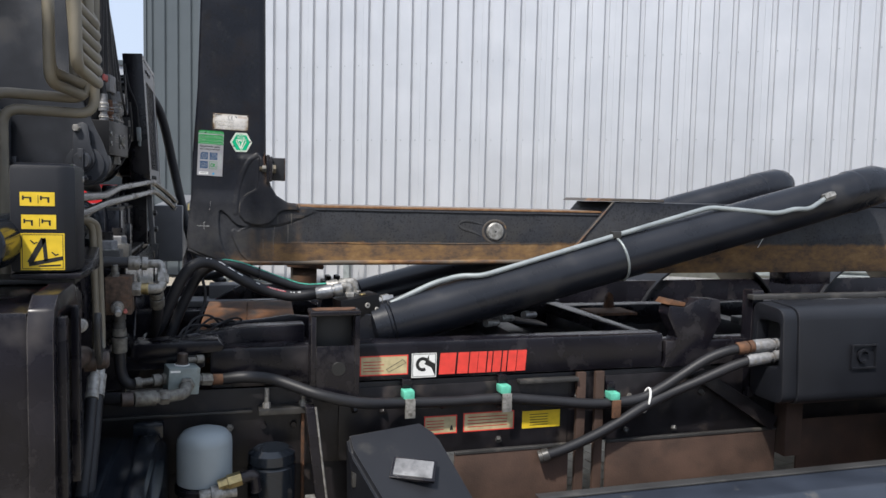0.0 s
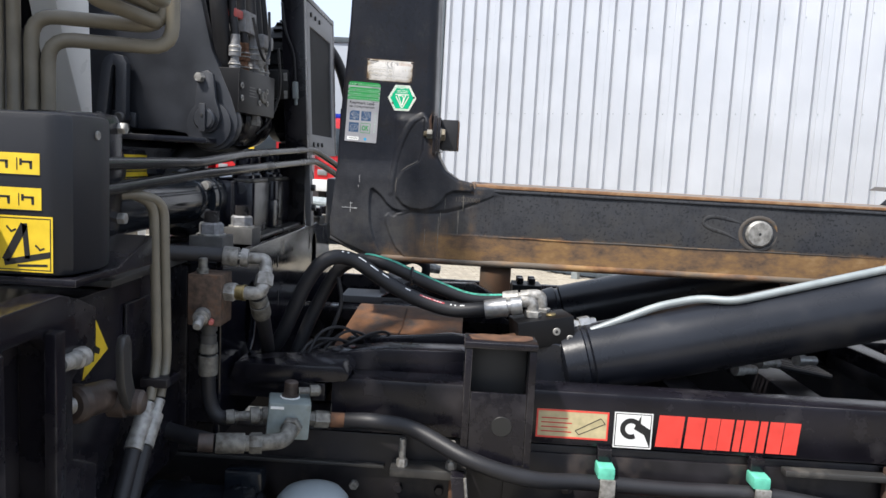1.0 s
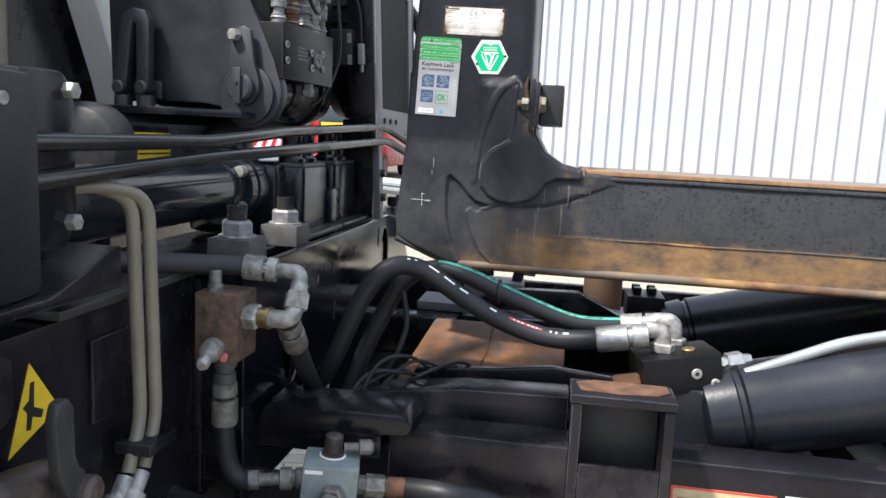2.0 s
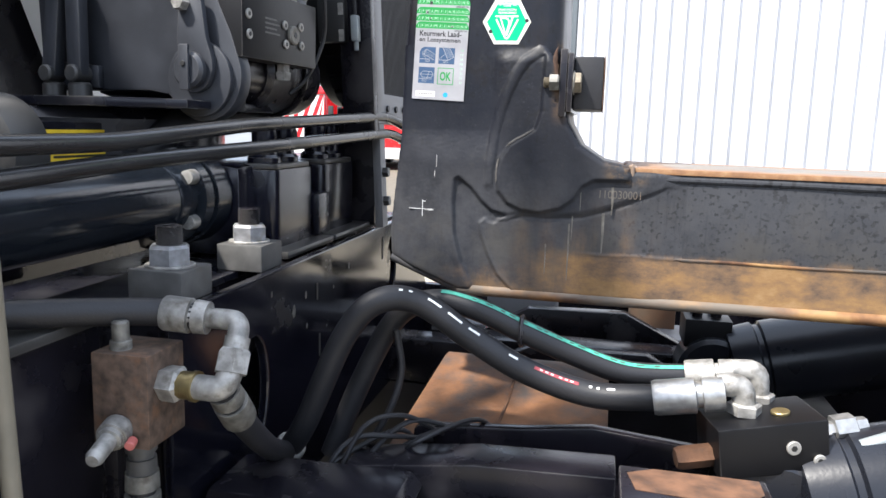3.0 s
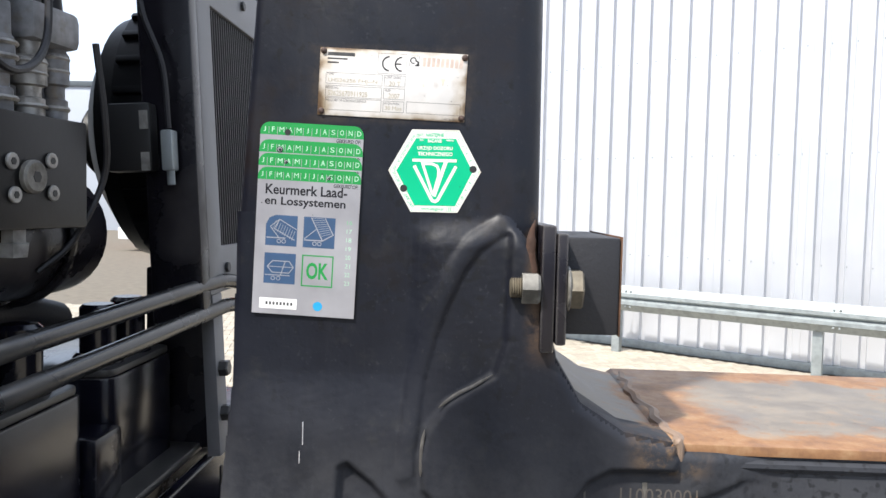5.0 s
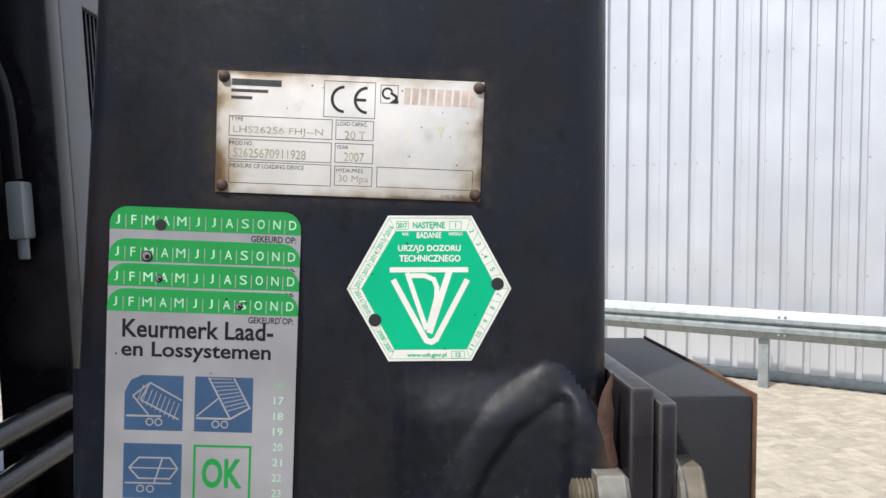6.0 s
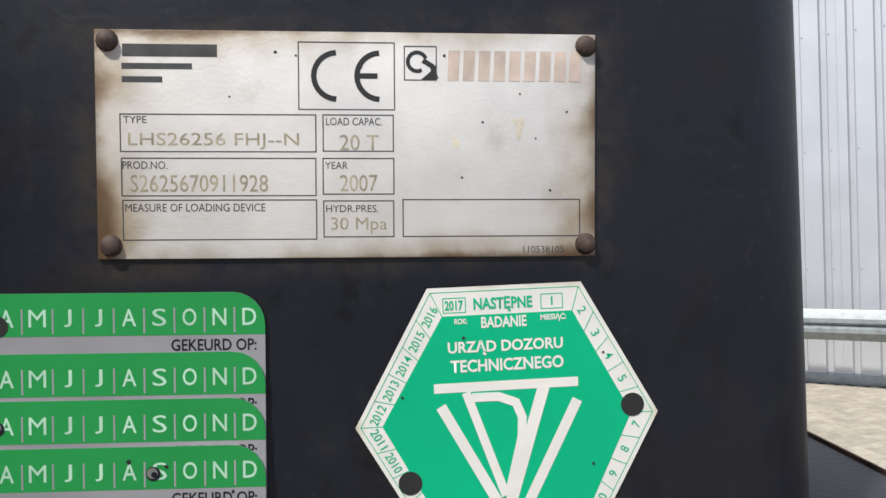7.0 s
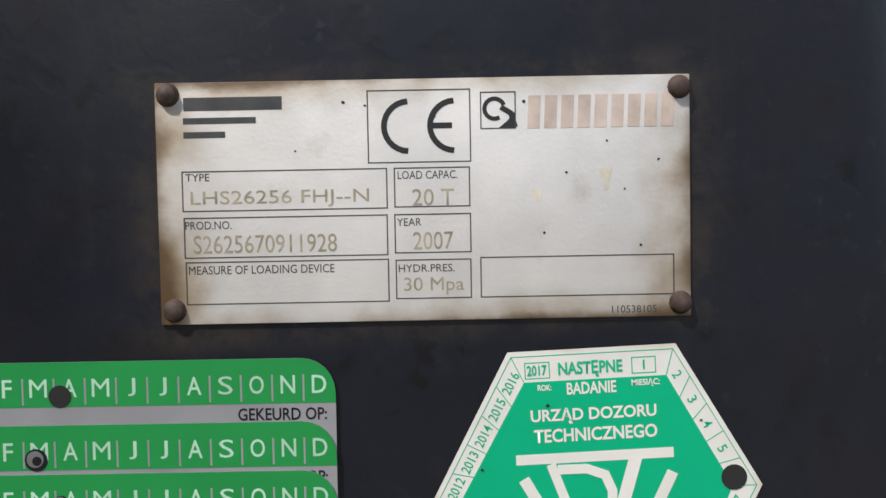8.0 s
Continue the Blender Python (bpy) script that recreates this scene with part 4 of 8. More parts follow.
edge_stain(M_ALU, 0.0455, 1.866, 0.0695, 0.0325, (0.33, 0.255, 0.16), 0.72, 1.12, 0.3)
edge_stain(M_ALU, 0.0455, 1.866, 0.0695, 0.0325, (0.12, 0.072, 0.038), 0.925, 1.03, 0.1)
M_EMBOSS = shade("worn stamped digits", (0.40, 0.35, 0.24), 0.4, metal=0.3, vary=0.3, scale=300, bump=0)
M_FADED = shade("faded red print", (0.57, 0.46, 0.39), 0.5, vary=0.25, scale=120, bump=0)
M_GREYINK = shade("grey black print and recess shade", (0.05, 0.05, 0.05), 0.5, vary=0.3, scale=200, bump=0)
YP = Y0 - 0.0009
PC, PR = (0.0455, 1.8660), radians(-2.15)
M_RIVET = shade("dark rusted rivet", (0.055, 0.032, 0.024), 0.7, vary=0.5, scale=400, bump=0.2)
name_plate = thing("data_plate", "stained aluminium data plate riveted to the hook arm", "data plate", (PC[0], YP, PC[1] - 0.03))
ca, sa = math.cos(PR), math.sin(PR)


def pl(u, w):
    return (PC[0] + u * MM * ca - w * MM * sa, PC[1] + u * MM * sa + w * MM * ca)


def mm(shapes):
    return [[(u * MM, w * MM) for u, w in s] for s in shapes]


part("sheet", plate([pl(*q) for q in ((-69, 31.3), (69, 31.3), (69, -31.3), (-69, -31.3))], YP, Y0 + 0.0005, "xz", 0.0003), M_ALU, name_plate)
for u, w in ((-65.6, 28.2), (66.3, 28.0), (-65.4, -27.6), (66.3, -27.8)):
    x, z = pl(u, w)
    part("rivet", turned((x, YP + 0.001, z), (x, YP - 0.0024, z), [(0, 0.0031), (0.3, 0.0031), (0.75, 0.0024), (1, 0.0008)], 14), M_RIVET, name_plate, "rusty rivet head")
YI = YP - 0.00006
for b in ((-62.6, -2.0, -9.4, 8.5), (-7.7, -1.8, 12.0, 8.5), (-62.4, -14.1, -9.5, -3.5), (-7.8, -13.7, 12.1, -3.5), (-62.2, -26.2, -9.4, -15.0), (-7.7, -25.6, 12.0, -15.3), (14.3, -25.6, 64.7, -15.0), (-14.3, 9.7, 12.4, 28.5), (14.9, 18.0, 24.1, 27.6)):
    flat(mm(frame_of(*b, 0.3)), YI, M_GREYINK, name_plate, "printed_box", "", PR, PC)
flat(mm([rect(-61.6, 24.0, -36.2, 27.4)]), YI, M_GREYINK, name_plate, "printed_bar", "", PR, PC)
flat(mm([rect(-61.8, 20.6, -43.0, 22.2)]), YI, M_GREYINK, name_plate, "printed_bar", "", PR, PC)
flat(mm([rect(-61.8, 17.0, -51.0, 18.6)]), YI, M_GREYINK, name_plate, "printed_bar", "", PR, PC)


def arc(cu, cw, r, a0, a1, n=14):
    return [(cu + math.cos(radians(a0 + (a1 - a0) * i / n)) * r, cw + math.sin(radians(a0 + (a1 - a0) * i / n)) * r) for i in range(n + 1)]


flat(mm(line(arc(-3.6, 19.1, 6.4, 92, 268), 1.5)), YI, M_INK, name_plate, "mark_letter", "", PR, PC)
flat(mm(line(arc(8.3, 19.1, 6.4, 92, 268), 1.5) + [rect(2.2, 18.4, 7.6, 19.9)]), YI, M_INK, name_plate, "mark_letter", "", PR, PC)
flat(mm(line(arc(18.6, 23.2, 2.6, 20, 300), 1.1) + line([(20.2, 23.6), (22.8, 22.0), (23.9, 18.4)], 1.4) + [[(19.6, 18.2), (24.0, 18.2), (24.0, 22.6), (22.0, 20.2)]]), YI, M_INK, name_plate, "emblem", "", PR, PC)
flat(mm([[(27 + 4.3 * k, 18), (30.2 + 4.3 * k, 18), (30.6 + 4.3 * k, 26.4), (27.4 + 4.3 * k, 26.4)] for k in range(9)]), YI, M_FADED, name_plate, "faded_print", "", PR, PC)
for words, b, mat, bold in (("TYPE", (-61.6, 5.9, -55.4, 7.8), M_GREYINK, 0), ("LOAD CAPAC.", (-6.7, 5.5, 8.8, 7.6), M_GREYINK, 0), ("PROD.NO.", (-62.0, -6.6, -50.0, -4.5), M_GREYINK, 0), ("YEAR", (-7.1, -6.6, -0.8, -4.6), M_GREYINK, 0), ("MEASURE OF LOADING DEVICE", (-61.4, -18.3, -23.6, -16.1), M_GREYINK, 0), ("HYDR.PRES.", (-6.9, -18.6, 7.6, -16.6), M_GREYINK, 0),
                            ("LHS26256 FHJ--N", (-60.4, -1.2, -14.2, 3.3), M_EMBOSS, 0.0), ("20 T", (-3.0, -1.4, 7.8, 2.9), M_EMBOSS, 0), ("S2625670911928", (-60.0, -12.9, -22.8, -8.2), M_EMBOSS, 0), ("2007", (-3.0, -12.8, 7.4, -8.2), M_EMBOSS, 0), ("30 Mpa", (-5.6, -24.6, 10.0, -20.0), M_EMBOSS, 0), ("110538105", (48.4, -30.2, 60.0, -28.3), M_GREYINK, 0)):
    lettering(words, b[0] * MM, b[1] * MM, b[2] * MM, b[3] * MM, YI, mat, name_plate, PR, PC, bold)
rs = random.Random(23)
for u, w, r in ((-20.5, 25.5, 0.5), (26.2, 24.9, 0.45), (3.0, 21.5, 0.4), (47.5, 14.5, 0.3), (60.8, 9.5, 0.35), (37.0, 6.5, 0.35), (-14.8, 24.6, 0.3), (31.0, -9.0, 0.35), (52.0, 2.0, 0.3), (-33, 13.2, 0.3), (56, -12.6, 0.4)):
    flat(mm([[(u + a * r * rs.uniform(0.6, 1.3), w + b * r * rs.uniform(0.6, 1.3)) for a, b in ring(0, 0, 1, 9)]]), YI - 0.00003, M_INK, name_plate, "dirt_speck", "", PR, PC)
M_STAIN = shade("brownish stain", (0.56, 0.51, 0.41), 0.6, vary=0.35, scale=150, bump=0)
for pts in ([(45, 7.5), (49, 7.8), (48.2, 4.4), (47.6, 1.6), (46.8, 1.4), (46.6, 4.2)], [(28, 2.5), (30.5, 1.6), (30.2, -1.0), (28.4, -0.6)]):
    part("drip_stain", plate([pl(u, w) for u, w in pts], YP - 0.00003, YP + 0.0004, "xz", 0), M_STAIN, name_plate, "brownish drip stain")

# ---- six-sided inspection sticker ----
HC = (0.0868, 1.7865)
YH = Y0 - 0.0005
hexa = thing("inspection_sticker", "green and white six-sided inspection sticker on the hook arm", "sticker", (HC[0], YH, HC[1] - 0.04))
M_PAPER = shade("worn white foil", (0.74, 0.72, 0.66), 0.45, vary=0.06, scale=60, bump=0, dirt=(0.5, 0.42, 0.28), dirt_amount=0.12, dirt_scale=40)
M_RIMPAPER = shade("foil with a stained rim", (0.74, 0.72, 0.66), 0.45, vary=0.06, scale=60, bump=0)
edge_stain(M_RIMPAPER, 0.0868, 1.7865, 0.043, 0.0385, (0.42, 0.33, 0.19), 0.94, 1.1, 0.12)


def hx(shapes, lift, material, name, label=""):
    return flat(mm(shapes), YH - lift, material, hexa, name, label, 0, HC, 0.0003)


hx([[(-21.8, 38.5), (22.2, 38.5), (43.4, 0), (22.2, -38.5), (-21.8, -38.5), (-43.6, 0)]], 0.0, M_RIMPAPER, "foil")
hx([[(-17.9, 30.4), (19.4, 30.4), (35.6, 0.2), (19.8, -32.4), (-18.6, -32.4), (-36.0, 0)]], 0.00005, M_TEAL, "green_field")
lift = 0.00008
for stroke in ([rect(-21, 8.6, 20.4, 11.3)], line([(-19.2, 4.8), (-3.2, -25.0), (-1.6, -27.6), (1.0, -28.4), (3.4, -27.0), (20.0, 4.8)], 3.0), line([(10.4, 9.0), (-0.2, -23.6)], 3.4), line([(-11.9, 8.4), (-1.6, -21.8)], 2.5), line([(-0.6, -21.0), (3.6, -5.0), (3.9, 0.6), (2.2, 4.9), (-2.6, 6.8), (-10.2, 6.9)], 2.5)):
    lift = lift + 0.00002
    hx(stroke, lift, M_PAPER, "emblem_stroke")
OUT = [(-21.0, 37.2), (21.4, 37.2), (41.9, 0), (21.4, -37.2), (-21.0, -37.2), (-42.1, 0)]
INN = [(-17.9, 30.4), (19.4, 30.4), (35.6, 0.2), (19.8, -32.4), (-18.6, -32.4), (-36.0, 0)]


def along(p, q, k):
    return (p[0] + (q[0] - p[0]) * k, p[1] + (q[1] - p[1]) * k)


for e in range(6):
    p, q, a, b = OUT[e], OUT[(e + 1) % 6], INN[e], INN[(e + 1) % 6]
    hx(line([p, q], 0.22), 0.00005, M_TEAL, "printed_rule")
    hx(line([p, a], 0.22), 0.00005, M_TEAL, "printed_rule")
    if e not in (0, 3):
        for k in (0.2, 0.4, 0.6, 0.8):
            hx(line([along(p, q, k), along(a, b, k)], 0.22), 0.00005, M_TEAL, "printed_rule")
for b in ((-17.6, 31.2, -11.0, 35.6), (10.4, 31.2, 16.8, 35.6), (11.6, -37.2, 18.6, -33.2)):
    hx(frame_of(*b, 0.25), 0.00005, M_TEAL, "printed_box")
hx([rect(13.4, 32.2, 13.9, 34.7)], 0.00005, M_TEAL, "numeral_one")
for words, b, mat in (("NASTĘPNE", (-8.8, 31.0, 8.0, 35.4), M_TEAL), ("BADANIE", (-6.8, 26.6, 6.2, 29.8), M_PAPER), ("URZĄD DOZORU", (-16.6, 18.9, 16.4, 23.2), M_PAPER), ("TECHNICZNEGO", (-16.0, 14.2, 16.4, 17.8), M_PAPER), ("2017", (-17.0, 32.0, -11.8, 34.8), M_TEAL), ("12", (13.8, -36.4, 16.6, -34.0), M_TEAL), ("www.udt.gov.pl", (-12.0, -36.9, 9.0, -34.0), M_TEAL), ("ROK:", (-14.4, 28.0, -10.8, 29.6), M_PAPER), ("MIESIĄC:", (10.2, 27.6, 17.6, 29.8), M_PAPER)):
    lettering(words, b[0] * MM, b[1] * MM, b[2] * MM, b[3] * MM, YH - 0.00012, mat, hexa, 0, HC, 0.026)
for e, turn, words in ((5, 60.5, ("2012", "2013", "2014", "2015", "2016")), (4, -60.5, ("2007", "2008", "", "2010", "2011")), (1, -61, ("2", "3", "4", "5", "")), (2, 61, ("7", "8", "9", "10", "11"))):
    for k, text in enumerate(words):
        if text:
            m = along(along(OUT[e], OUT[(e + 1) % 6], 0.1 + 0.2 * k), along(INN[e], INN[(e + 1) % 6], 0.1 + 0.2 * k), 0.5)
            w = {1: 0.75, 2: 1.4, 4: 3.0}[len(text)]
            lettering(text, -w * MM, -1.3 * MM, w * MM, 1.3 * MM, YH - 0.00008, M_TEAL, hexa, radians(turn), (HC[0] + m[0] * MM, HC[1] + m[1] * MM), 0.01)
for u, w in ((36.0, 2.4), (-28.8, -16.6)):
    hx([[(u + a, w + b) for a, b in ring(0, 0, 3.4, 18)]], 0.00016, M_INK, "punched_hole", "dark punched hole")

for u, w, r in ((-12, 24, 0.5), (24, -14, 0.4), (8, -32, 0.5), (-30, 8, 0.4), (28, 18, 0.35)):
    hx([[(u + a * r * rs.uniform(0.6, 1.3), w + b * r * rs.uniform(0.6, 1.3)) for a, b in ring(0, 0, 1, 8)]], 0.0002, M_INK, "dirt_speck")

# ---- stack of inspection tags ----
TR = radians(-2.2)
TC = (-0.0325, 1.7370)
TL = (-0.0325, 1.7381)  # the middle of the printing on the lower half
YT = Y0 - 0.001
M_SILVER = shade("silver foil", (0.35, 0.345, 0.36), 0.36, metal=0.3, vary=0.14, scale=25, bump=0.02)
M_MONTH = shade("pale green print", (0.40, 0.62, 0.46), 0.45, vary=0.15, scale=60, bump=0)
M_BLUE = shade("steel blue print", (0.036, 0.078, 0.155), 0.4, vary=0.1, scale=60, bump=0)
M_BLACKTEXT = shade("dark grey print", (0.011, 0.011, 0.015), 0.55, vary=0.1, bump=0, spec=0.2)


def tag_outline(w0, w1, r=9.0):
    return [(-49, w0), (49, w0)] + [(49 - r + math.cos(a) * r, w1 - r + math.sin(a) * r) for a in (radians(15 * k) for k in range(7))] + [(-49 + r + math.cos(a) * r, w1 - r + math.sin(a) * r) for a in (radians(90 + 15 * k) for k in range(7))]


for i, (top, low, hole) in enumerate(((91.3, 10, -23), (74.8, 10, -29.5), (62.0, 10, -23), (49.0, -90.0, 18.5))):
    y = YT - 0.0005 * i
    tag = thing("inspection_tag", ("silver inspection tag with a green month strip under others", "silver inspection tag with a green month strip, topmost of the stack")[i == 3], "tag", tuple([TC[0], y, TC[1] + low * MM]), "stacked inspection tags")
    t_shape = tag_outline(low, top)
    flat(mm([t_shape]), y, M_SILVER, tag, "foil", "", TR, TC, 0.0004)
    strip = [(a, b) for a, b in t_shape if b > low + 1]
    g = [(-49, top - 11.8), (49, top - 11.8)] + strip
    flat(mm([g]), y - 0.00005, M_GREEN, tag, "month_strip", "", TR, TC, 0.0003)
    seps = [rect(-49 + 8.15 * k - 0.25, top - 11.2, -49 + 8.15 * k + 0.25, top - 4.2) for k in range(1, 12)]
    for sp in seps:
        flat(mm([sp]), y - 0.00009, M_SILVER, tag, "strip_rule", "", TR, TC, 0.0002)
    for k, letter in enumerate("JFMAMJJASOND"):
        u = -49 + 8.15 * (k + 0.5)
        w = {"J": 2.0, "M": 4.6, "F": 2.6}.get(letter, 3.8)
        lettering(letter, (u - w / 2) * MM, (top - 9.2) * MM, (u + w / 2) * MM, (top - 4.4) * MM, y - 0.0001, M_MONTH, tag, TR, TC, 0.0 if letter in "MS" else 0.008)
    lettering("GEKEURD OP:", 23.4 * MM, (top - 16.2) * MM, 46.6 * MM, (top - 12.9) * MM, y - 0.00006, M_BLACKTEXT, tag, TR, TC, 0.015)
    hr = (3.0, 3.0, 2.0, 2.0)[i]
    flat(mm([[(hole + a, top - 9 + b + (0, 0, 1.5, 1.5)[i]) for a, b in ring(0, 0, hr, 16)]]), y - 0.00015, (M_INK, M_ZINC, M_ZINC, M_ZINC)[i], tag, "punched_hole", "", TR, TC, 0.0002)
    # flat offset discs paint the hole's bright wall and its shade
    if i:
        cw = top - 9 + (0, 0, 1.5, 1.5)[i]
        flat(mm([[(hole + a, cw + b) for a, b in ring(0, 0, hr, 16)]]), y - 0.00018, M_BLACKTEXT, tag, "hole_rim", "", TR, TC, 0.0002)
        flat(mm([[(hole - 0.25 + a, cw + 0.2 + b) for a, b in ring(0, 0, hr * 0.74, 16)]]), y - 0.00021, M_CHROME, tag, "hole_wall", "", TR, TC, 0.0002)
        flat(mm([[(hole + 0.25 + a, cw - 0.25 + b) for a, b in ring(0, 0, hr * 0.42, 12)]]), y - 0.00024, M_BLACKTEXT, tag, "hole_shade", "", TR, TC, 0.0002)
top_tag, yt = tag, y - 0.00006
for words, b in (("Keurmerk Laad-", (-41.0, 23.6, 36.6, 33.2)), ("en Lossystemen", (-41.3, 11.4, 35.6, 21.6))):
    lettering(words, b[0] * MM, b[1] * MM, b[2] * MM, b[3] * MM, yt, M_BLACKTEXT, top_tag, TR, TC, 0.02)


def icon(u0, w0, u1, w1, cut=0):
    return [(u0, w0), (u1, w0), (u1, w1), (u0 + cut, w1), (u0 + cut * 0.35, w1 - cut * 0.3), (u0, w1 - cut)] if cut else rect(u0, w0, u1, w1)


sym1 = line([(-38, -18.5), (-20, -18.5)], 1) + line([(-34.8, -8), (-26, -1), (-9.5, -10)], 0.8) + line([(-34.8, -8), (-26.5, -18)], 0.8) + line([(-31, -10), (-26, -1)], 0.8) + line([(-31, -10), (-11, -20)], 0.8)
sym2 = line([(-2, -19), (15, -19)], 1) + line([(4, 2.5), (15.5, -19), (25.5, -13), (17, 2.5)], 0.9) + line([(-2, -18), (9, -8.5)], 0.7)
sym3 = line([(-36, -46), (-31, -40.5), (-15, -40.5), (-11, -46), (-15, -51.5), (-31, -51.5), (-36, -46)], 0.8) + line([(-36, -46), (-11, -46)], 0.6) + line([(-19, -41), (-23, -54)], 0.8) + line([(-38, -54), (-14, -54)], 0.8)
for k in range(9):
    sym1 += line([(-29.4 + 2.3 * k, -2.0 - 1.2 * k), (-29.4 + 2.3 * k - 3.0, -10.6 - 1.2 * k)], 0.4)
    sym2 += line([(5.0 + 1.15 * k, 2.0 - 2.1 * k), (16.0 + 1.0 * k, 2.0 - 1.7 * k)], 0.4)
for u, w, sym in ((-26, -21.6, sym1), (-21.4, -21.6, sym1), (8, -22, sym2), (12.6, -22, sym2), (-30, -57, sym3), (-25, -57, sym3)):
    sym += line([(u + a, w + b) for a, b in ring(0, 0, 1.8, 10)] + [(u + 1.8, w)], 0.6)
for field, sym in ((icon(-39, -26, -9, 3, 9), sym1), (rect(-3, -26, 27, 3), sym2), (rect(-39, -62, -9, -33), sym3)):
    pic = flat(mm([field]), yt, M_BLUE, top_tag, "pictogram", "blue pictogram field", TR, TL, 0.0002)
    flat(mm(sym), yt - 0.00005, M_SILVER, pic, "symbol", "", TR, TL, 0.0002)
flat(mm(frame_of(-3, -63, 27, -33, 1.2)), yt, M_GREEN, top_tag, "approval_frame", "", TR, TL, 0.0002)
lettering("OK", 1.5 * MM, -56 * MM, 22.5 * MM, -40 * MM, yt, M_GREEN, top_tag, TR, TL, 0.03)
for k, words in enumerate(("16", "17", "18", "19", "20", "21", "22", "23")):
    lettering(words, 38.0 * MM, (-2.5 - 8.2 * k) * MM, 43.0 * MM, (1.5 - 8.2 * k) * MM, yt, shade("pale green print", (0.2, 0.42, 0.25), 0.5, bump=0) if k == 0 else bpy.data.materials["pale green print"], top_tag, TR, TL)
flat(mm([rect(-42, -86, -6, -76)]), yt, M_WHITEINK, top_tag, "serial_field", "", TR, TL, 0.0002)
flat(mm([rect(-36 + 3.4 * k, -82.5, -34 + 3.4 * k, -79.5) for k in range(8)]), yt - 0.00005, M_GREYINK, top_tag, "printed_bar", "", TR, TL, 0.0002)
flat(mm([[(14 + a, -81.5 + b) for a, b in ring(0, 0, 4.5, 18)]]), yt, shade("bright blue print", (0.02, 0.33, 0.62), 0.4, bump=0), top_tag, "round_mark", "", TR, TL, 0.0002)

for u, w, r in ((-30, 44, 0.6), (12, 45, 0.7), (22, 43.5, 0.5), (-18, 30, 0.4), (30, 26, 0.5), (-44, 15, 0.5), (40, 36, 0.5), (5, 6, 0.4)):
    flat(mm([[(u + a * r * rs.uniform(0.6, 1.3), w + b * r * rs.uniform(0.6, 1.3)) for a, b in ring(0, 0, 1, 8)]]), yt - 0.00012, M_INK, top_tag, "dirt_speck", "", TR, TC, 0.0001)

# ---- rubber stop beside the hook ----
stop = thing("rubber_stop", "black square rubber stop bolted to the back of the hook", "rubber stop", (0.23, 0.2, 1.63))
part("backing_plate", box(0.187, 0.2, 0.004, 0.3, 1.622, 1.739, 0.003), M_FRAME, stop)
part("clamp_plate", box(0.2005, 0.2105, 0.0, 0.29, 1.63, 1.732, 0.003), M_FRAME, stop)
part("block", box(0.2115, 0.2625, 0.03, 0.225, 1.636, 1.728, 0.003), M_RUBBER, stop, "worn rubber block with rusty rims")
part("rim", box(0.2628, 0.2642, 0.029, 0.226, 1.635, 1.729, 0.0005), M_RUST, stop)
bolt = part("bolt", hexnut((0.170, 0.010, 1.681), (0.1865, 0.010, 1.681), 0.0155), M_DULL, stop, "dull zinc nut")
M_YZINC = shade("dull yellow zinc", (0.16, 0.138, 0.1), 0.5, metal=0.4, vary=0.4, scale=60, dirt=(0.09, 0.07, 0.05), dirt_amount=0.42, dirt_scale=40)
part("bolt_end", turned((0.159, 0.010, 1.681), (0.171, 0.010, 1.681), [(0, 0.007)] + [(0.1 + 0.09 * k, 0.0085 if k % 2 else 0.0096) for k in range(10)] + [(1, 0.0085)], 16), M_YZINC, bolt, "yellow zinc bolt end")
part("bolt_washer", rod((0.2106, 0.014, 1.681), (0.2135, 0.014, 1.681), 0.021, 0.001, 24), M_DULL, stop)
part("bolt_head", hexnut((0.2136, 0.014, 1.681), (0.2255, 0.014, 1.681), 0.0195), M_YZINC, stop, "yellow zinc bolt head")
# ---- loading crane behind the cab ----
M_FACE = shade("glossy black face paint", (0.0048, 0.005, 0.009), 0.13, vary=0.35, bump=0.015, dirt=(0.016, 0.0155, 0.0165), dirt_amount=0.26, dirt_scale=5, wear=0.9, wear_color=(0.13, 0.125, 0.12), spec=0.5)
crane = thing("crane_base", "dark slate loading crane base bolted across the chassis", "crane", (-0.5, 0.2, 0.86))
face = [(-0.45, 0.86), (1.12, 0.86), (1.12, 1.06), (0.93, 1.285), (0.72, 1.330), (-0.45, 1.330)]
part("face_plate", plate(face, -0.318, -0.300, "yz", 0.004, holes=(ring(-0.19, 1.13, 0.10, 22, 0.55, 1.0), ring(0.672, 1.205, 0.085, 22, 0.55, 1.0))), M_FACE, crane, "", None)
part("box_body", box(-0.66, -0.388, -0.45, 1.1, 0.86, 1.310, 0.01), M_FRAME, crane)
part("top_flange", plate([(-0.66, -0.45), (-0.378, -0.45), (-0.378, 0.72), (-0.66, 0.72)], 1.311, 1.3245, "xy", 0.003), M_CRANE, crane)
for y, z, h in ((0.10, 1.25, 0.035), (0.115, 1.13, 0.05), (0.30, 1.27, 0.012), (0.58, 1.27, 0.06)):
    part("slit", box(-0.3, -0.2985, y - 0.004, y + 0.004, z - h / 2, z + h / 2, 0), M_INK, crane)
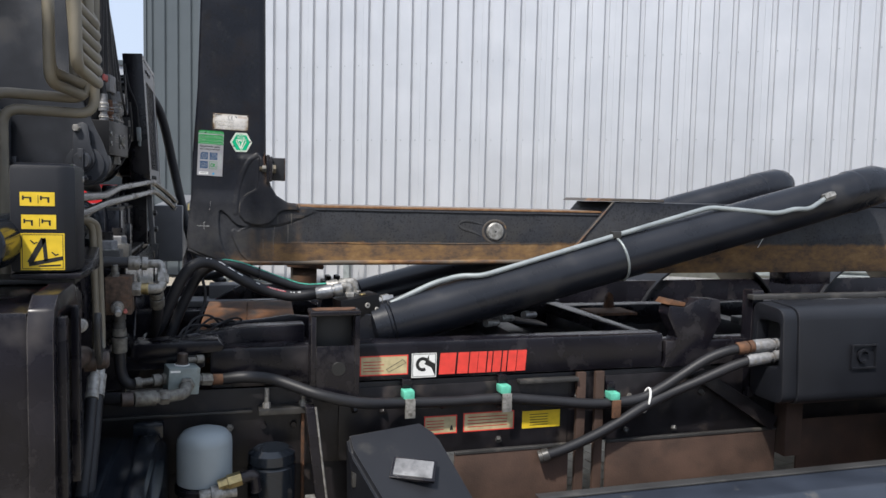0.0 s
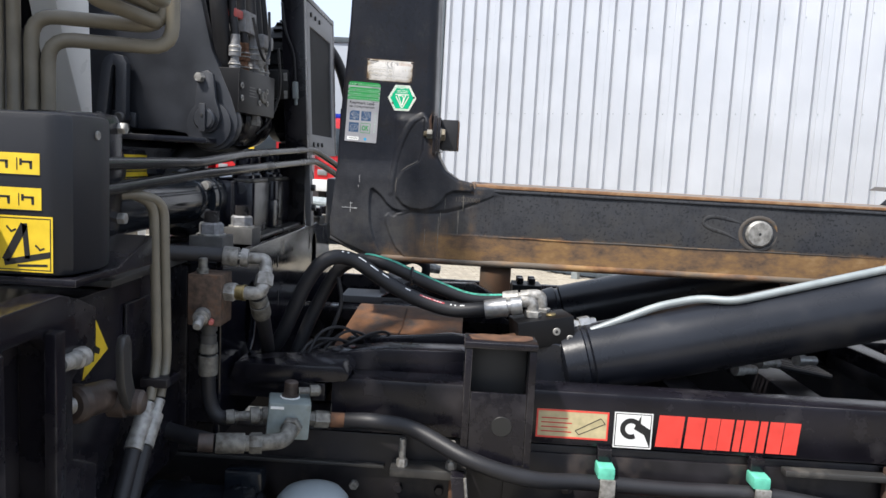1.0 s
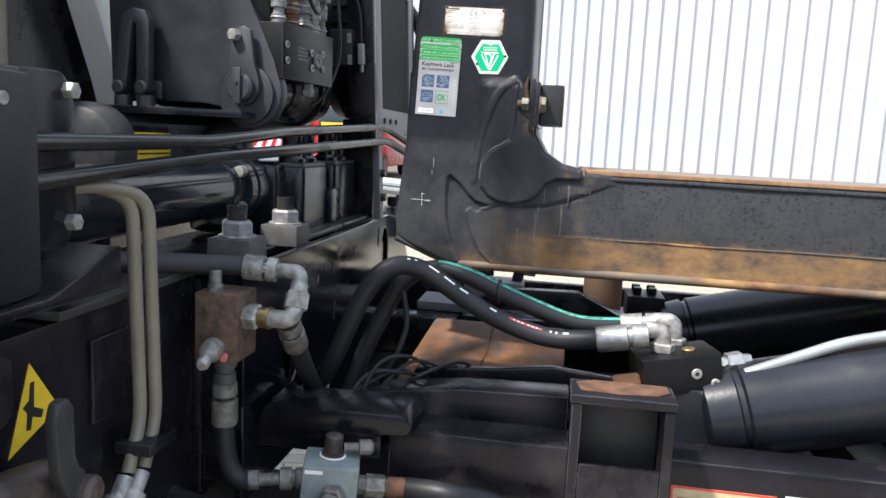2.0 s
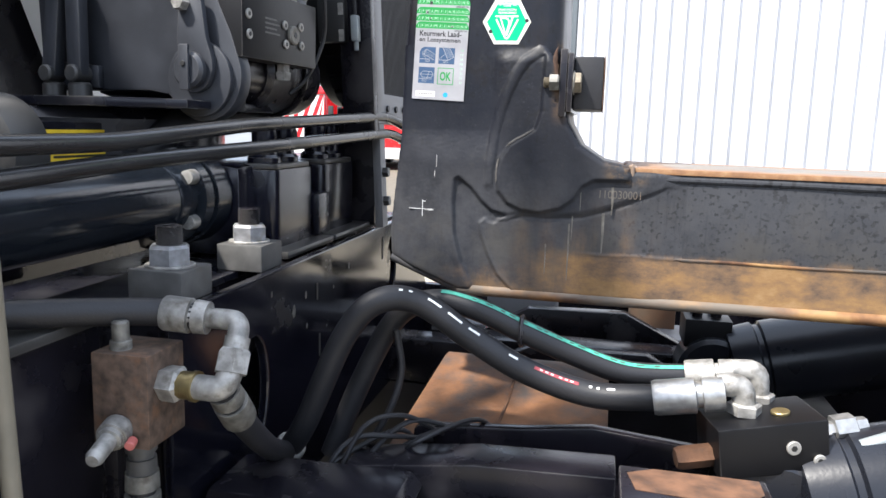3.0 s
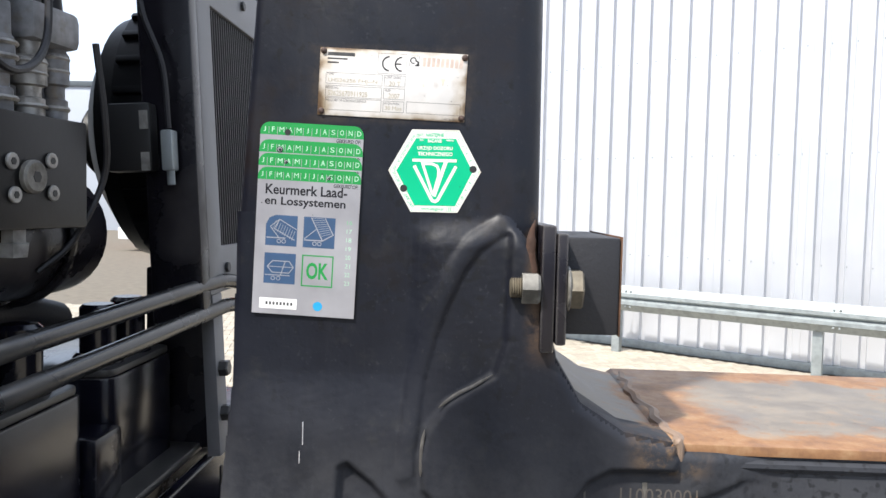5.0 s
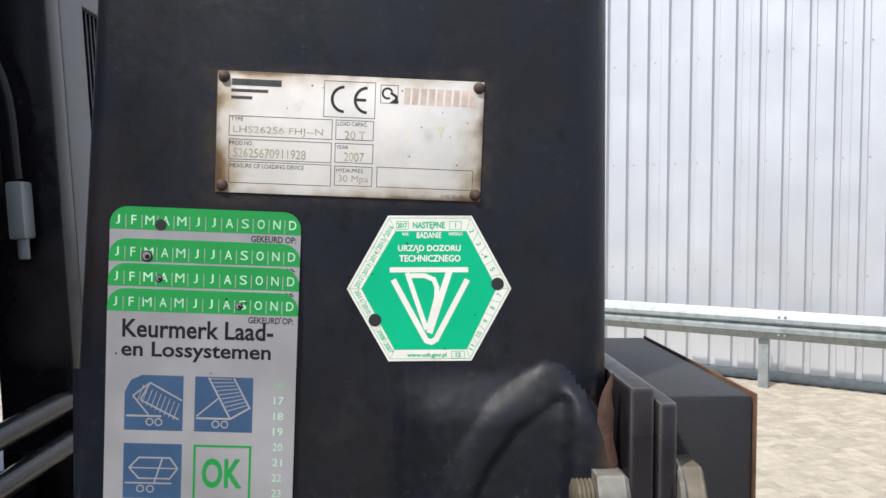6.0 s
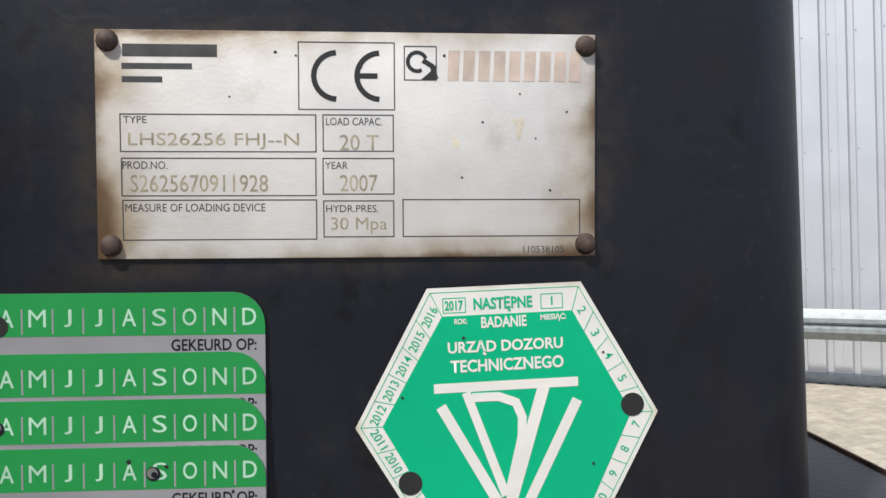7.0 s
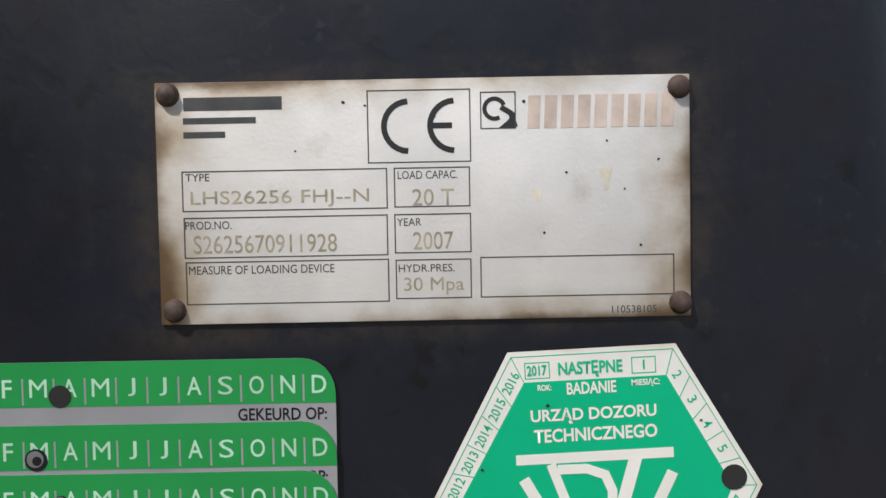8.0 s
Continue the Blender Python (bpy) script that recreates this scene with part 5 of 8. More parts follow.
for y, z, r in ((-0.02, 1.235, 0.009), (0.04, 1.255, 0.0055), (0.045, 1.19, 0.004), (-0.12, 1.29, 0.004), (0.2, 1.24, 0.003)):
    part("paint_chip", plate([(y + a * r, z + b * r * 1.5) for a, b in ((-1, -0.2), (-0.4, -1), (0.5, -0.8), (0.9, 0.1), (0.3, 1), (-0.6, 0.8))], -0.3, -0.2992, "yz", 0), M_CHIP, crane, "bare paint chip")
part("cross_web", box(-0.387, -0.3185, 0.02, 0.06, 0.9, 1.318, 0.003), M_FRAME, crane)
part("cross_web", box(-0.387, -0.3185, -0.44, -0.41, 0.9, 1.318, 0.003), M_FRAME, crane)
part("bearing_ring", turned((-0.345, 0.672, 1.205), (-0.36, 0.672, 1.205), [(0, 0.07), (1, 0.05)], 24), M_RUST, crane)
# outrigger housing on the near side
housing = part("outrigger_housing", box(-0.78, -0.40, -1.34, -0.455, 0.82, 1.315, 0.014), M_FRAME, crane)
part("top_ledge", box(-0.78, -0.385, -0.86, -0.46, 1.318, 1.332, 0.003), M_DTUBE, housing)
part("weld_patch", box(-0.398, -0.392, -0.78, -0.66, 1.14, 1.27, 0.003), M_FRAME, housing)
part("guide_plate", plate([(-1.36, 0.86), (-1.0, 0.86), (-1.0, 1.02), (-1.08, 1.06), (-1.08, 1.20), (-1.0, 1.24), (-1.0, 1.31), (-1.06, 1.335), (-1.12, 1.352), (-1.30, 1.348), (-1.345, 1.32), (-1.36, 1.27)], -0.40, -0.345, "yz", 0.006, holes=([(-1.30, 0.92), (-1.15, 0.92), (-1.15, 1.27), (-1.18, 1.295), (-1.27, 1.295), (-1.30, 1.26)],)), M_FRAME, crane)
for y in (-1.33, -1.17):
    part("guide_rib", box(-0.345, -0.325, y, y + 0.03, 0.86, 1.30, 0.004), M_FRAME, crane)
part("locking_pin", turned((-0.34, -1.13, 1.238), (-0.34, -1.055, 1.234), [(0, 0.012), (0.1, 0.014), (0.62, 0.014), (0.64, 0.018), (0.97, 0.018), (1, 0.013)], 14), M_ZINC, crane, "zinc locking pin")
spool = part("valve_spool", turned((-0.375, -1.035, 1.137), (-0.352, -0.915, 1.124), [(0, 0.027), (0.04, 0.034), (0.16, 0.036), (0.18, 0.03), (0.84, 0.03), (0.86, 0.024), (1, 0.022)], 20), M_GREASE, crane, "rusty round valve spool")
part("spool_end", turned((-0.379, -1.045, 1.138), (-0.374, -1.033, 1.137), [(0, 0.008), (0.3, 0.014), (1, 0.016)], 12), M_ZINC, spool)
lever = part("lever", plate([(-0.982, 1.228), (-0.974, 1.250), (-0.956, 1.252), (-0.946, 1.236), (-0.945, 1.175), (-0.93, 1.135), (-0.905, 1.10), (-0.912, 1.082), (-0.935, 1.086), (-0.962, 1.12), (-0.977, 1.16)], -0.322, -0.304, "yz", 0.006), M_DTUBE, crane, "worn grey lever")
part("lever_boss", turned((-0.29, -0.925, 1.112), (-0.352, -0.93, 1.114), [(0, 0.018), (0.1, 0.024), (0.5, 0.024), (0.52, 0.031), (1, 0.031)], 18), M_GREASE, crane)
tri = [(-0.905, 1.272), (-0.948, 1.155), (-0.848, 1.192)]
warn = thing("warning_sticker", "yellow triangular warning sticker on the outrigger housing", "sticker", (-0.392, -0.9, 1.15))
part("foil", plate(tri, -0.3996, -0.3985, "yz", 0), M_YELLOW, warn)
part("symbol", plate([(-0.905, 1.245), (-0.897, 1.245), (-0.899, 1.21), (-0.88, 1.2), (-0.885, 1.19), (-0.902, 1.197), (-0.906, 1.18), (-0.915, 1.182), (-0.912, 1.205), (-0.92, 1.215), (-0.908, 1.222)], -0.3985, -0.3982, "yz", 0), M_INK, warn)

# hold-down studs with their nuts and blocks
for y in (-0.327, -0.06):
    st = thing("mounting_stud", "threaded steel mounting stud with hexagon nut on a block", "stud", (-0.372, y, 1.325), "crane mounting studs")
    part("block", box(-0.416, -0.326, y - 0.045, y + 0.045, 1.3248, 1.374, 0.004), M_STUD, st)
    nut = part("nut", hexnut((-0.372, y, 1.3745), (-0.372, y, 1.408), 0.033), M_NUT, st, "zinc hexagon nut")
    part("washer", rod((-0.372, y, 1.3735), (-0.372, y, 1.378), 0.038, 0.001), M_ZINC, st)
    thr = []
    for k in range(15):
        thr += [(k / 15, 0.0185), ((k + 0.5) / 15, 0.0205)]
    part("thread", turned((-0.372, y, 1.40), (-0.372, y, 1.438), thr + [(1, 0.017)], 18), M_FRAME, st)
for y in (1.02, 1.16):
    st = thing("mounting_stud", "dark mounting stud at the far end of the crane beam", "stud", (-0.36, y, 1.3), "crane mounting studs")
    part("nut", hexnut((-0.36, y, 1.30), (-0.36, y, 1.335), 0.032), M_DTUBE, st)
    part("thread", rod((-0.36, y, 1.335), (-0.36, y, 1.37), 0.02), M_FRAME, st)
    part("block", box(-0.41, -0.31, y - 0.05, y + 0.05, 1.2, 1.30, 0.004), M_DTUBE, st)

# slewing rack cylinder and its casting
rack = thing("slewing_cylinder", "glossy black slewing rack cylinder with a bolted flange", "hydraulic cylinder", (-0.53, -0.4, 1.36))
M_GLOSS = shade("glossy black paint", (0.01, 0.013, 0.018), 0.16, vary=0.2, bump=0.03, dirt=(0.05, 0.05, 0.05), dirt_amount=0.25, dirt_scale=5)
part("tube", rod((-0.53, -1.25, 1.452), (-0.53, -0.10, 1.452), 0.067, 0.004, 36), M_GLOSS, rack)
part("collar", turned((-0.53, -0.14, 1.452), (-0.53, -0.085, 1.452), [(0, 0.068), (0.1, 0.071), (0.9, 0.071), (1, 0.067)], 36), M_GLOSS, rack)
part("flange", turned((-0.53, -0.09, 1.452), (-0.53, 0.0, 1.452), [(0, 0.074), (0.03, 0.088), (0.3, 0.09), (0.33, 0.08), (0.42, 0.08), (0.45, 0.092), (0.95, 0.095), (1, 0.09)], 36), M_GLOSS, rack)
for a in (35, 145, 215, 325):
    dx, dz = math.cos(radians(a)) * 0.074, math.sin(radians(a)) * 0.072
    part("cap_screw", turned((-0.53 + dx, -0.112, 1.452 + dz), (-0.53 + dx, -0.088, 1.452 + dz), [(0, 0.008), (0.01, 0.013), (0.8, 0.0145), (1, 0.0145)], 14), M_ZINC, rack, "zinc cap screw")
M_CASTING = shade("glossy dark navy casting paint", (0.0048, 0.005, 0.0105), 0.2, vary=0.4, bump=0.02, dirt=(0.02, 0.0195, 0.021), dirt_amount=0.24, dirt_scale=9, wear=0.8, wear_color=(0.16, 0.15, 0.14), spec=0.5)
cast = thing("slewing_housing", "dark slate cast slewing housing with two square pillars", "crane housing", (-0.5, 0.3, 1.325))
part("body", box(-0.66, -0.42, 0.0, 0.70, 1.326, 1.515, 0.03), M_CASTING, cast)
for y0, y1 in ((0.055, 0.27), (0.335, 0.56)):
    pillar = part("pillar", plate(rounded([(-0.50, y0), (-0.375, y0 + 0.012), (-0.375, y1), (-0.50, y1)], 0.022), 1.3375, 1.502, "xy", 0.004), M_CASTING, cast)
    part("cap", plate(rounded([(-0.50, y0 + 0.002), (-0.379, y0 + 0.014), (-0.379, y1 - 0.002), (-0.50, y1 - 0.002)], 0.022), 1.5025, 1.513, "xy", 0.003), M_DTUBE, pillar, "worn pale cap")
    part("foot", box(-0.48, -0.335, y0 - 0.02, y1 + 0.03, 1.3255, 1.341, 0.006), M_DTUBE, cast, "scuffed foot flange")
    for k in (0.3, 0.72):
        y = y0 + (y1 - y0) * k
        part("collar", rod((-0.425, y, 1.505), (-0.425, y, 1.53), 0.035, 0.006), M_CASTING, cast)
        part("spindle", rod((-0.425, y, 1.52), (-0.425, y, 1.60), 0.026), M_CASTING, cast)
part("web", box(-0.47, -0.36, 0.27, 0.345, 1.3415, 1.44, 0.01), M_CASTING, cast)
part("bearing_drum", rod((-0.86, 0.13, 1.50), (-0.86, 0.13, 1.615), 0.30, 0.02, 40), M_CRANE, cast)
part("base_plate", plate([(-0.90, 0.06), (-0.86, -0.12), (-0.62, -0.16), (-0.47, -0.1), (-0.45, 0.2), (-0.5, 0.36), (-0.7, 0.45), (-0.9, 0.4)], 1.617, 1.634, "xy", 0.003), M_CRANE, cast)
label_y = thing("yellow_label", "yellow printed label on the crane bearing drum", "sticker", (-0.655, -0.135, 1.51))
ML = pose(-0.655, -0.135, 1.543, 0, 0, 90)
part("foil", box(-0.105, 0.105, -0.003, 0.0, -0.031, 0.031, 0, m=ML), M_YELLOW, label_y)
part("backing", box(-0.125, 0.125, 0.0005, 0.03, -0.06, 0.045, 0.004, m=ML), M_CRANE, label_y)
for k in range(4):
    part("print_bar", box(-0.09, 0.07 + 0.015 * (k % 2), -0.0036, -0.0032, -0.018 + 0.011 * k, -0.014 + 0.011 * k, 0, m=ML), M_INK, label_y)

rotor = thing("rotor_cap", "dark grey round cap beside the crane bearing", "cap", (-0.74, -0.27, 1.44))
part("dome", turned((-0.74, -0.23, 1.535), (-0.74, -0.33, 1.535), [(0, 0.085), (0.15, 0.1), (0.5, 0.1), (0.8, 0.088), (1, 0.05)], 36), M_DTUBE, rotor)
part("foot", box(-0.78, -0.70, -0.31, -0.25, 1.316, 1.44, 0.008), M_FRAME, rotor)

# column and boom bracket
column = thing("crane_column", "dark slate crane column with a pinned side bracket", "crane column", (-0.6, -0.1, 1.634))
MC = Matrix.Translation((-0.49, -0.01, 0)) @ Matrix.Rotation(radians(-8), 4, "Z")
side = [(-0.40, 1.672), (-0.385, 1.65), (-0.13, 1.652)] + [(math.cos(radians(a)) * 0.088, 1.682 + math.sin(radians(a)) * 0.088) for a in range(205, 381, 12)] + [(0.066, 1.76), (0.0, 1.90), (-0.05, 2.1), (-0.10, 2.8), (-0.44, 2.8)]
part("side_plate", plate(side, 0.0, 0.035, "xz", 0.008, m=MC), M_COLUMN, column)
part("inner_plate", plate([(-0.38, 1.66), (-0.16, 1.66), (-0.10, 1.69), (-0.04, 1.80), (-0.06, 2.1), (-0.11, 2.8), (-0.42, 2.8)], 0.037, 0.10, "xz", 0.01, m=MC), M_FRAME, column)
part("back_column", box(-0.38, -0.02, 0.10, 0.40, 1.634, 3.2, 0.05, m=MC), M_COLUMN, column)
part("hub_rim", plate(ring(0.0, 1.675, 0.072, 28), -0.012, 0.0, "xz", 0.004, m=MC), M_COLUMN, column)
lug = [(math.cos(radians(a)) * 0.042, 1.70 + math.sin(radians(a)) * 0.052) for a in range(150, 391, 20)] + [(0.028, 1.75), (0.018, 1.825), (0.0, 1.835), (-0.03, 1.825), (-0.038, 1.75)]
part("hub_plate", plate(lug, -0.026, -0.012, "xz", 0.004, m=MC), M_COLUMN, column)
part("hub", rod(MC @ Vector((0, -0.026, 1.69)), MC @ Vector((0, -0.048, 1.69)), 0.034, 0.006, 24), M_COLUMN, column)
part("keeper_plate", box(-0.011, 0.010, -0.056, -0.048, 1.652, 1.735, 0.003, m=MC), M_COLUMN, column)
part("grease_point", rod(MC @ Vector((0, -0.056, 1.70)), MC @ Vector((0, -0.059, 1.70)), 0.005), M_INK, column)
part("keeper_bolt", hexnut(MC @ Vector((-0.02, -0.012, 1.812)), MC @ Vector((-0.02, -0.045, 1.812)), 0.015), M_ZINC, column, "zinc hexagon bolt")
bow = [(-0.358, 1.676), (-0.322, 1.676), (-0.302, 1.832), (-0.296, 1.842), (-0.289, 1.832), (-0.289, 1.676), (-0.255, 1.676), (-0.252, 1.845), (-0.265, 1.868), (-0.30, 1.874), (-0.325, 1.862), (-0.336, 1.84)]
part("link_bow", plate(bow, -0.045, -0.02, "xz", 0.005, m=MC), M_COLUMN, column)
for u in (-0.34, -0.272):
    part("link_pin", rod(MC @ Vector((u, -0.055, 1.682)), MC @ Vector((u, 0.0, 1.682)), 0.017), M_DTUBE, column)
    part("link_foot", rod(MC @ Vector((u, -0.03, 1.634)), MC @ Vector((u, -0.03, 1.665)), 0.022), M_DTUBE, column)
part("link_web", plate([(-0.38, 1.655), (-0.24, 1.655), (-0.24, 1.70), (-0.37, 1.71)], -0.014, 0.0, "xz", 0.004, m=MC), M_COLUMN, column)
part("swing_drum", turned((-0.50, 0.02, 1.70), (-0.50, 0.42, 1.705), [(0, 0.05), (0.02, 0.07), (0.3, 0.075), (0.32, 0.088), (0.95, 0.09), (1, 0.075)], 32), M_FRAME, column)
column_band = part("drum_band", sweep([(-0.50 + math.cos(a) * 0.094, 0.30, 1.704 + math.sin(a) * 0.094) for a in [2 * math.pi * k / 30 for k in range(31)]], 0.006, 8), M_FRAME, column)

# hydraulic block on the column
R8 = Matrix.Translation((-0.385, 0.118, -0.03)) @ Matrix.Rotation(radians(-7), 4, "Z")
valve = thing("hydraulic_block", "black anodised hydraulic block with pressed-in steel plugs", "hydraulic block", (-0.40, 0.118, 1.715))
part("body", box(-0.075, 0.0, -0.138, 0.146, 1.747, 1.879, 0.004, m=R8), M_ANOD, valve)
for y, z in ((-0.119, 1.828), (-0.117, 1.791), (0.012, 1.823), (0.076, 1.827), (0.016, 1.786), (0.079, 1.789)):
    a, b = R8 @ Vector((0.0, y, z)), R8 @ Vector((0.004, y, z))
    plug = part("plug", rod(a, b, 0.0095, 0.001, 14), M_ZINC, valve, "bright socket plug")
    part("socket", rod(R8 @ Vector((0.003, y, z)), R8 @ Vector((0.0046, y, z)), 0.0045, 0.0004, 6), M_INK, plug)
port = part("port", turned(R8 @ Vector((0.0, 0.044, 1.807)), R8 @ Vector((0.008, 0.044, 1.807)), [(0, 0.0195), (0.7, 0.0195), (1, 0.0165)], 20), M_DULL, valve, "bare steel port")
part("port_eye", rod(R8 @ Vector((0.0078, 0.044, 1.807)), R8 @ Vector((0.0086, 0.044, 1.807)), 0.007, 0.0003, 6), M_INK, port)
for k in range(4):
    part("print_bar", box(0.0002, 0.0005, -0.06, -0.005 - 0.012 * (k % 2), 1.80 + 0.009 * k, 1.8035 + 0.009 * k, 0, m=R8), M_DTUBE, valve)
part("drain_fitting", turned(R8 @ Vector((-0.02, 0.04, 1.748)), R8 @ Vector((-0.02, 0.04, 1.715)), [(0, 0.014), (0.5, 0.014), (0.52, 0.018), (1, 0.016)], 6), M_ZINC, valve)
M_COPPER = shade("copper-coloured fitting", (0.2, 0.105, 0.065), 0.42, metal=0.5, vary=0.4, scale=60, dirt=(0.1, 0.085, 0.07), dirt_amount=0.35, dirt_scale=40)
for k, (y, h, r) in enumerate(((-0.11, 0.10, 0.0165), (-0.045, 0.085, 0.018), (0.025, 0.12, 0.0195), (0.077, 0.10, 0.0175), (0.122, 0.12, 0.015))):
    p0, p1 = R8 @ Vector((-0.028, y, 1.8795)), R8 @ Vector((-0.028, y, 1.8795 + h))
    hexes = part("hose_fitting", turned(p0, p1, [(0, r), (0.2, r), (0.22, r * 0.78), (0.34, r * 0.78), (0.36, r * 1.12), (0.66, r * 1.12), (0.7, r * 0.9), (1, r * 0.86)], 6 if k in (1, 2) else 16), (M_NUT, M_COPPER, M_NUT, M_ZINC, M_NUT)[k], valve, "copper-coloured hose fitting" if k == 1 else "plated hose fitting", 30)
    for u in (0.09, 0.47, 0.6):
        part("fitting_ring", turned(p0.lerp(p1, u), p0.lerp(p1, u + 0.05), [(0, r * 1.1), (0.5, r * 1.2), (1, r * 1.1)], 18), M_ZINC, hexes)
    hose_top = R8 @ Vector((-0.07 - 0.03 * k, y * 1.2 - 0.02, 2.9))
    hose = thing("hydraulic_hose", "black hydraulic hose rising along the crane column", "hose", tuple(p1), "crane column hoses")
    part("sleeve", sweep(curve_points([p1, p1 + Vector((-0.01, -0.01, 0.12)), (p1 + hose_top) / 2 + Vector((0.02, -0.03, 0)), hose_top], 6), r * 0.78, 12), M_RUBBER, hose)
part("elbow_block", box(-0.052, -0.004, 0.055, 0.142, 1.965, 2.012, 0.012, m=R8), M_NUT, valve, "plated elbow block")
part("fitting_block", box(-0.065, -0.012, -0.075, 0.01, 1.995, 2.06, 0.004, m=R8), M_NUT, valve, "plated fitting block")
part("red_tie", box(-0.06, -0.02, -0.125, -0.06, 2.03, 2.055, 0.004, m=R8), shade("faded red tape", (0.45, 0.08, 0.07), 0.5), valve, "faded red cable tie")
cable = thing("thin_cable", "thin black cable looping over the hydraulic block", "cable", (-0.37, 0.1, 1.9))
part("strand", sweep(curve_points([(-0.37, 0.0, 2.0), (-0.355, 0.03, 1.91), (-0.352, 0.09, 1.885), (-0.36, 0.16, 1.93), (-0.37, 0.18, 2.05)], 8), 0.0045, 8), M_RUBBER, cable)
part("strand", sweep(curve_points([(-0.36, 0.27, 1.95), (-0.355, 0.285, 1.85), (-0.365, 0.30, 1.78), (-0.39, 0.27, 1.70), (-0.42, 0.24, 1.66)], 8), 0.0045, 8), M_RUBBER, cable)
big_hose = thing("hydraulic_hose", "thick black hose beside the crane column", "hose", (-0.45, -0.02, 1.8), "crane column hoses")
part("sleeve", sweep(curve_points([(-0.48, 0.09, 1.62), (-0.47, 0.06, 1.80), (-0.47, -0.02, 2.05), (-0.5, -0.06, 2.4), (-0.55, -0.08, 2.8)], 8), 0.026, 14), M_RUBBER, big_hose)
low_hose = thing("hydraulic_hose", "thick black hose curled under the crane column", "hose", (-0.45, 0, 1.55), "crane column hoses")
part("sleeve", sweep(curve_points([(-0.62, -0.02, 1.50), (-0.59, 0.0, 1.56), (-0.565, 0.05, 1.592), (-0.54, 0.15, 1.606), (-0.52, 0.3, 1.598), (-0.52, 0.45, 1.565)], 8), 0.03, 16), M_RUBBER, low_hose)

# steel tubes across the base
M_T2 = shade("scuffed dark steel tube", (0.02, 0.02, 0.021), 0.22, vary=0.25, dirt=(0.075, 0.07, 0.062), dirt_amount=0.33)
for pts in (((-0.37, -0.98, 1.562), (-0.36, -0.47, 1.565), (-0.36, -0.10, 1.590), (-0.30, 0.60, 1.622), (-0.245, 0.80, 1.565), (-0.22, 0.90, 1.53)), ((-0.37, -0.98, 1.510), (-0.36, -0.47, 1.537), (-0.295, 0.62, 1.578), (-0.25, 0.80, 1.53), (-0.225, 0.89, 1.50))):
    tb = thing("steel_tube", "scuffed dark steel hydraulic tube crossing the crane base", "tube", pts[2], "crane base tubes")
    part("tube", sweep(bent(pts, 0.05), 0.0125, 14), M_T2, tb)
    part("nut", hexnut(pts[-1], (pts[-1][0], pts[-1][1] + 0.03, pts[-1][2] - 0.006), 0.017), M_ZINC, tb)

# oil cooler with its fan
LEAN = Matrix.Translation((-0.33, 0.75, 1.85)) @ Matrix.Rotation(radians(-3.2), 4, "Y") @ Matrix.Translation((0.33, -0.75, -1.85))
cooler = thing("oil_cooler", "black finned oil cooler in a pale grey frame", "oil cooler", (-0.37, 0.75, 1.331))
M_COOLF = shade("scuffed grey sheet", (0.16, 0.16, 0.165), 0.5, vary=0.15, dirt=DUST, dirt_amount=0.25)
fr = [(0.52, 1.60), (1.06, 1.60), (1.06, 2.165), (0.52, 2.165)]
part("frame", plate(fr, -0.33, -0.312, "yz", 0.003, holes=([(0.583, 1.678), (1.00, 1.678), (1.00, 2.08), (0.583, 2.08)],)), M_COOLF, cooler)
part("core", box(-0.36, -0.332, 0.57, 1.02, 1.62, 2.10, 0), M_INK, cooler, "black cooler core")
fins = bmesh.new()
for k in range(35):
    y = 0.592 + 0.0118 * k
    box(-0.332, -0.318, y, y + 0.004, 1.678, 2.08, 0, fins)
tagged(part("fin_pack", fins, M_RUBBER, cooler), kind="stuff")
part("side_panel", box(-0.395, -0.311, 0.485, 0.518, 1.56, 2.19, 0.004), M_FRAME, cooler)
part("lower_panel", box(-0.43, -0.322, 0.575, 0.60, 1.331, 1.64, 0.004, m=LEAN.inverted()), M_FRAME, cooler)
part("far_panel", box(-0.395, -0.311, 1.062, 1.09, 1.60, 2.19, 0.004), M_FRAME, cooler)
part("top_panel", box(-0.395, -0.311, 0.52, 1.06, 2.168, 2.188, 0.003), M_FRAME, cooler)
part("stay", box(-0.335, -0.313, 0.53, 0.575, 1.331, 1.60, 0.003), M_COOLF, cooler)
for y in (0.60, 0.68, 0.76):
    for z in (1.64, 2.125):
        part("screw", rod((-0.312, y, z), (-0.306, y, z), 0.009, 0.001, 10), M_INK, cooler)
for z in (1.40, 1.475):
    part("stay_bolt", hexnut((-0.313, 0.55, z), (-0.298, 0.55, z), 0.014), M_DTUBE, cooler)
M_FAN = shade("black fan plastic", (0.003, 0.003, 0.0035), 0.45, vary=0.2, spec=0.2)
shroud = part("fan_shroud", turned((-0.36, 0.76, 1.88), (-0.56, 0.76, 1.88), [(0, 0.243), (0.5, 0.243), (0.52, 0.232), (0.7, 0.222), (0.88, 0.17), (1, 0.1)], 44), M_FAN, cooler, "black fan shroud")
for k in range(28):
    a = 2 * math.pi * k / 28
    part("shroud_rib", box(-0.455, -0.385, -0.006, 0.006, 0.236, 0.252, 0.002, m=Matrix.Translation((0, 0.76, 1.88)) @ Matrix.Rotation(a, 4, "X")), M_FAN, shroud)
part("fan_motor", rod((-0.555, 0.76, 1.88), (-0.61, 0.76, 1.88), 0.07, 0.01, 20), M_FAN, cooler)
part("motor_box", box(-0.44, -0.368, 0.452, 0.483, 1.80, 1.905, 0.008), M_INK, cooler)
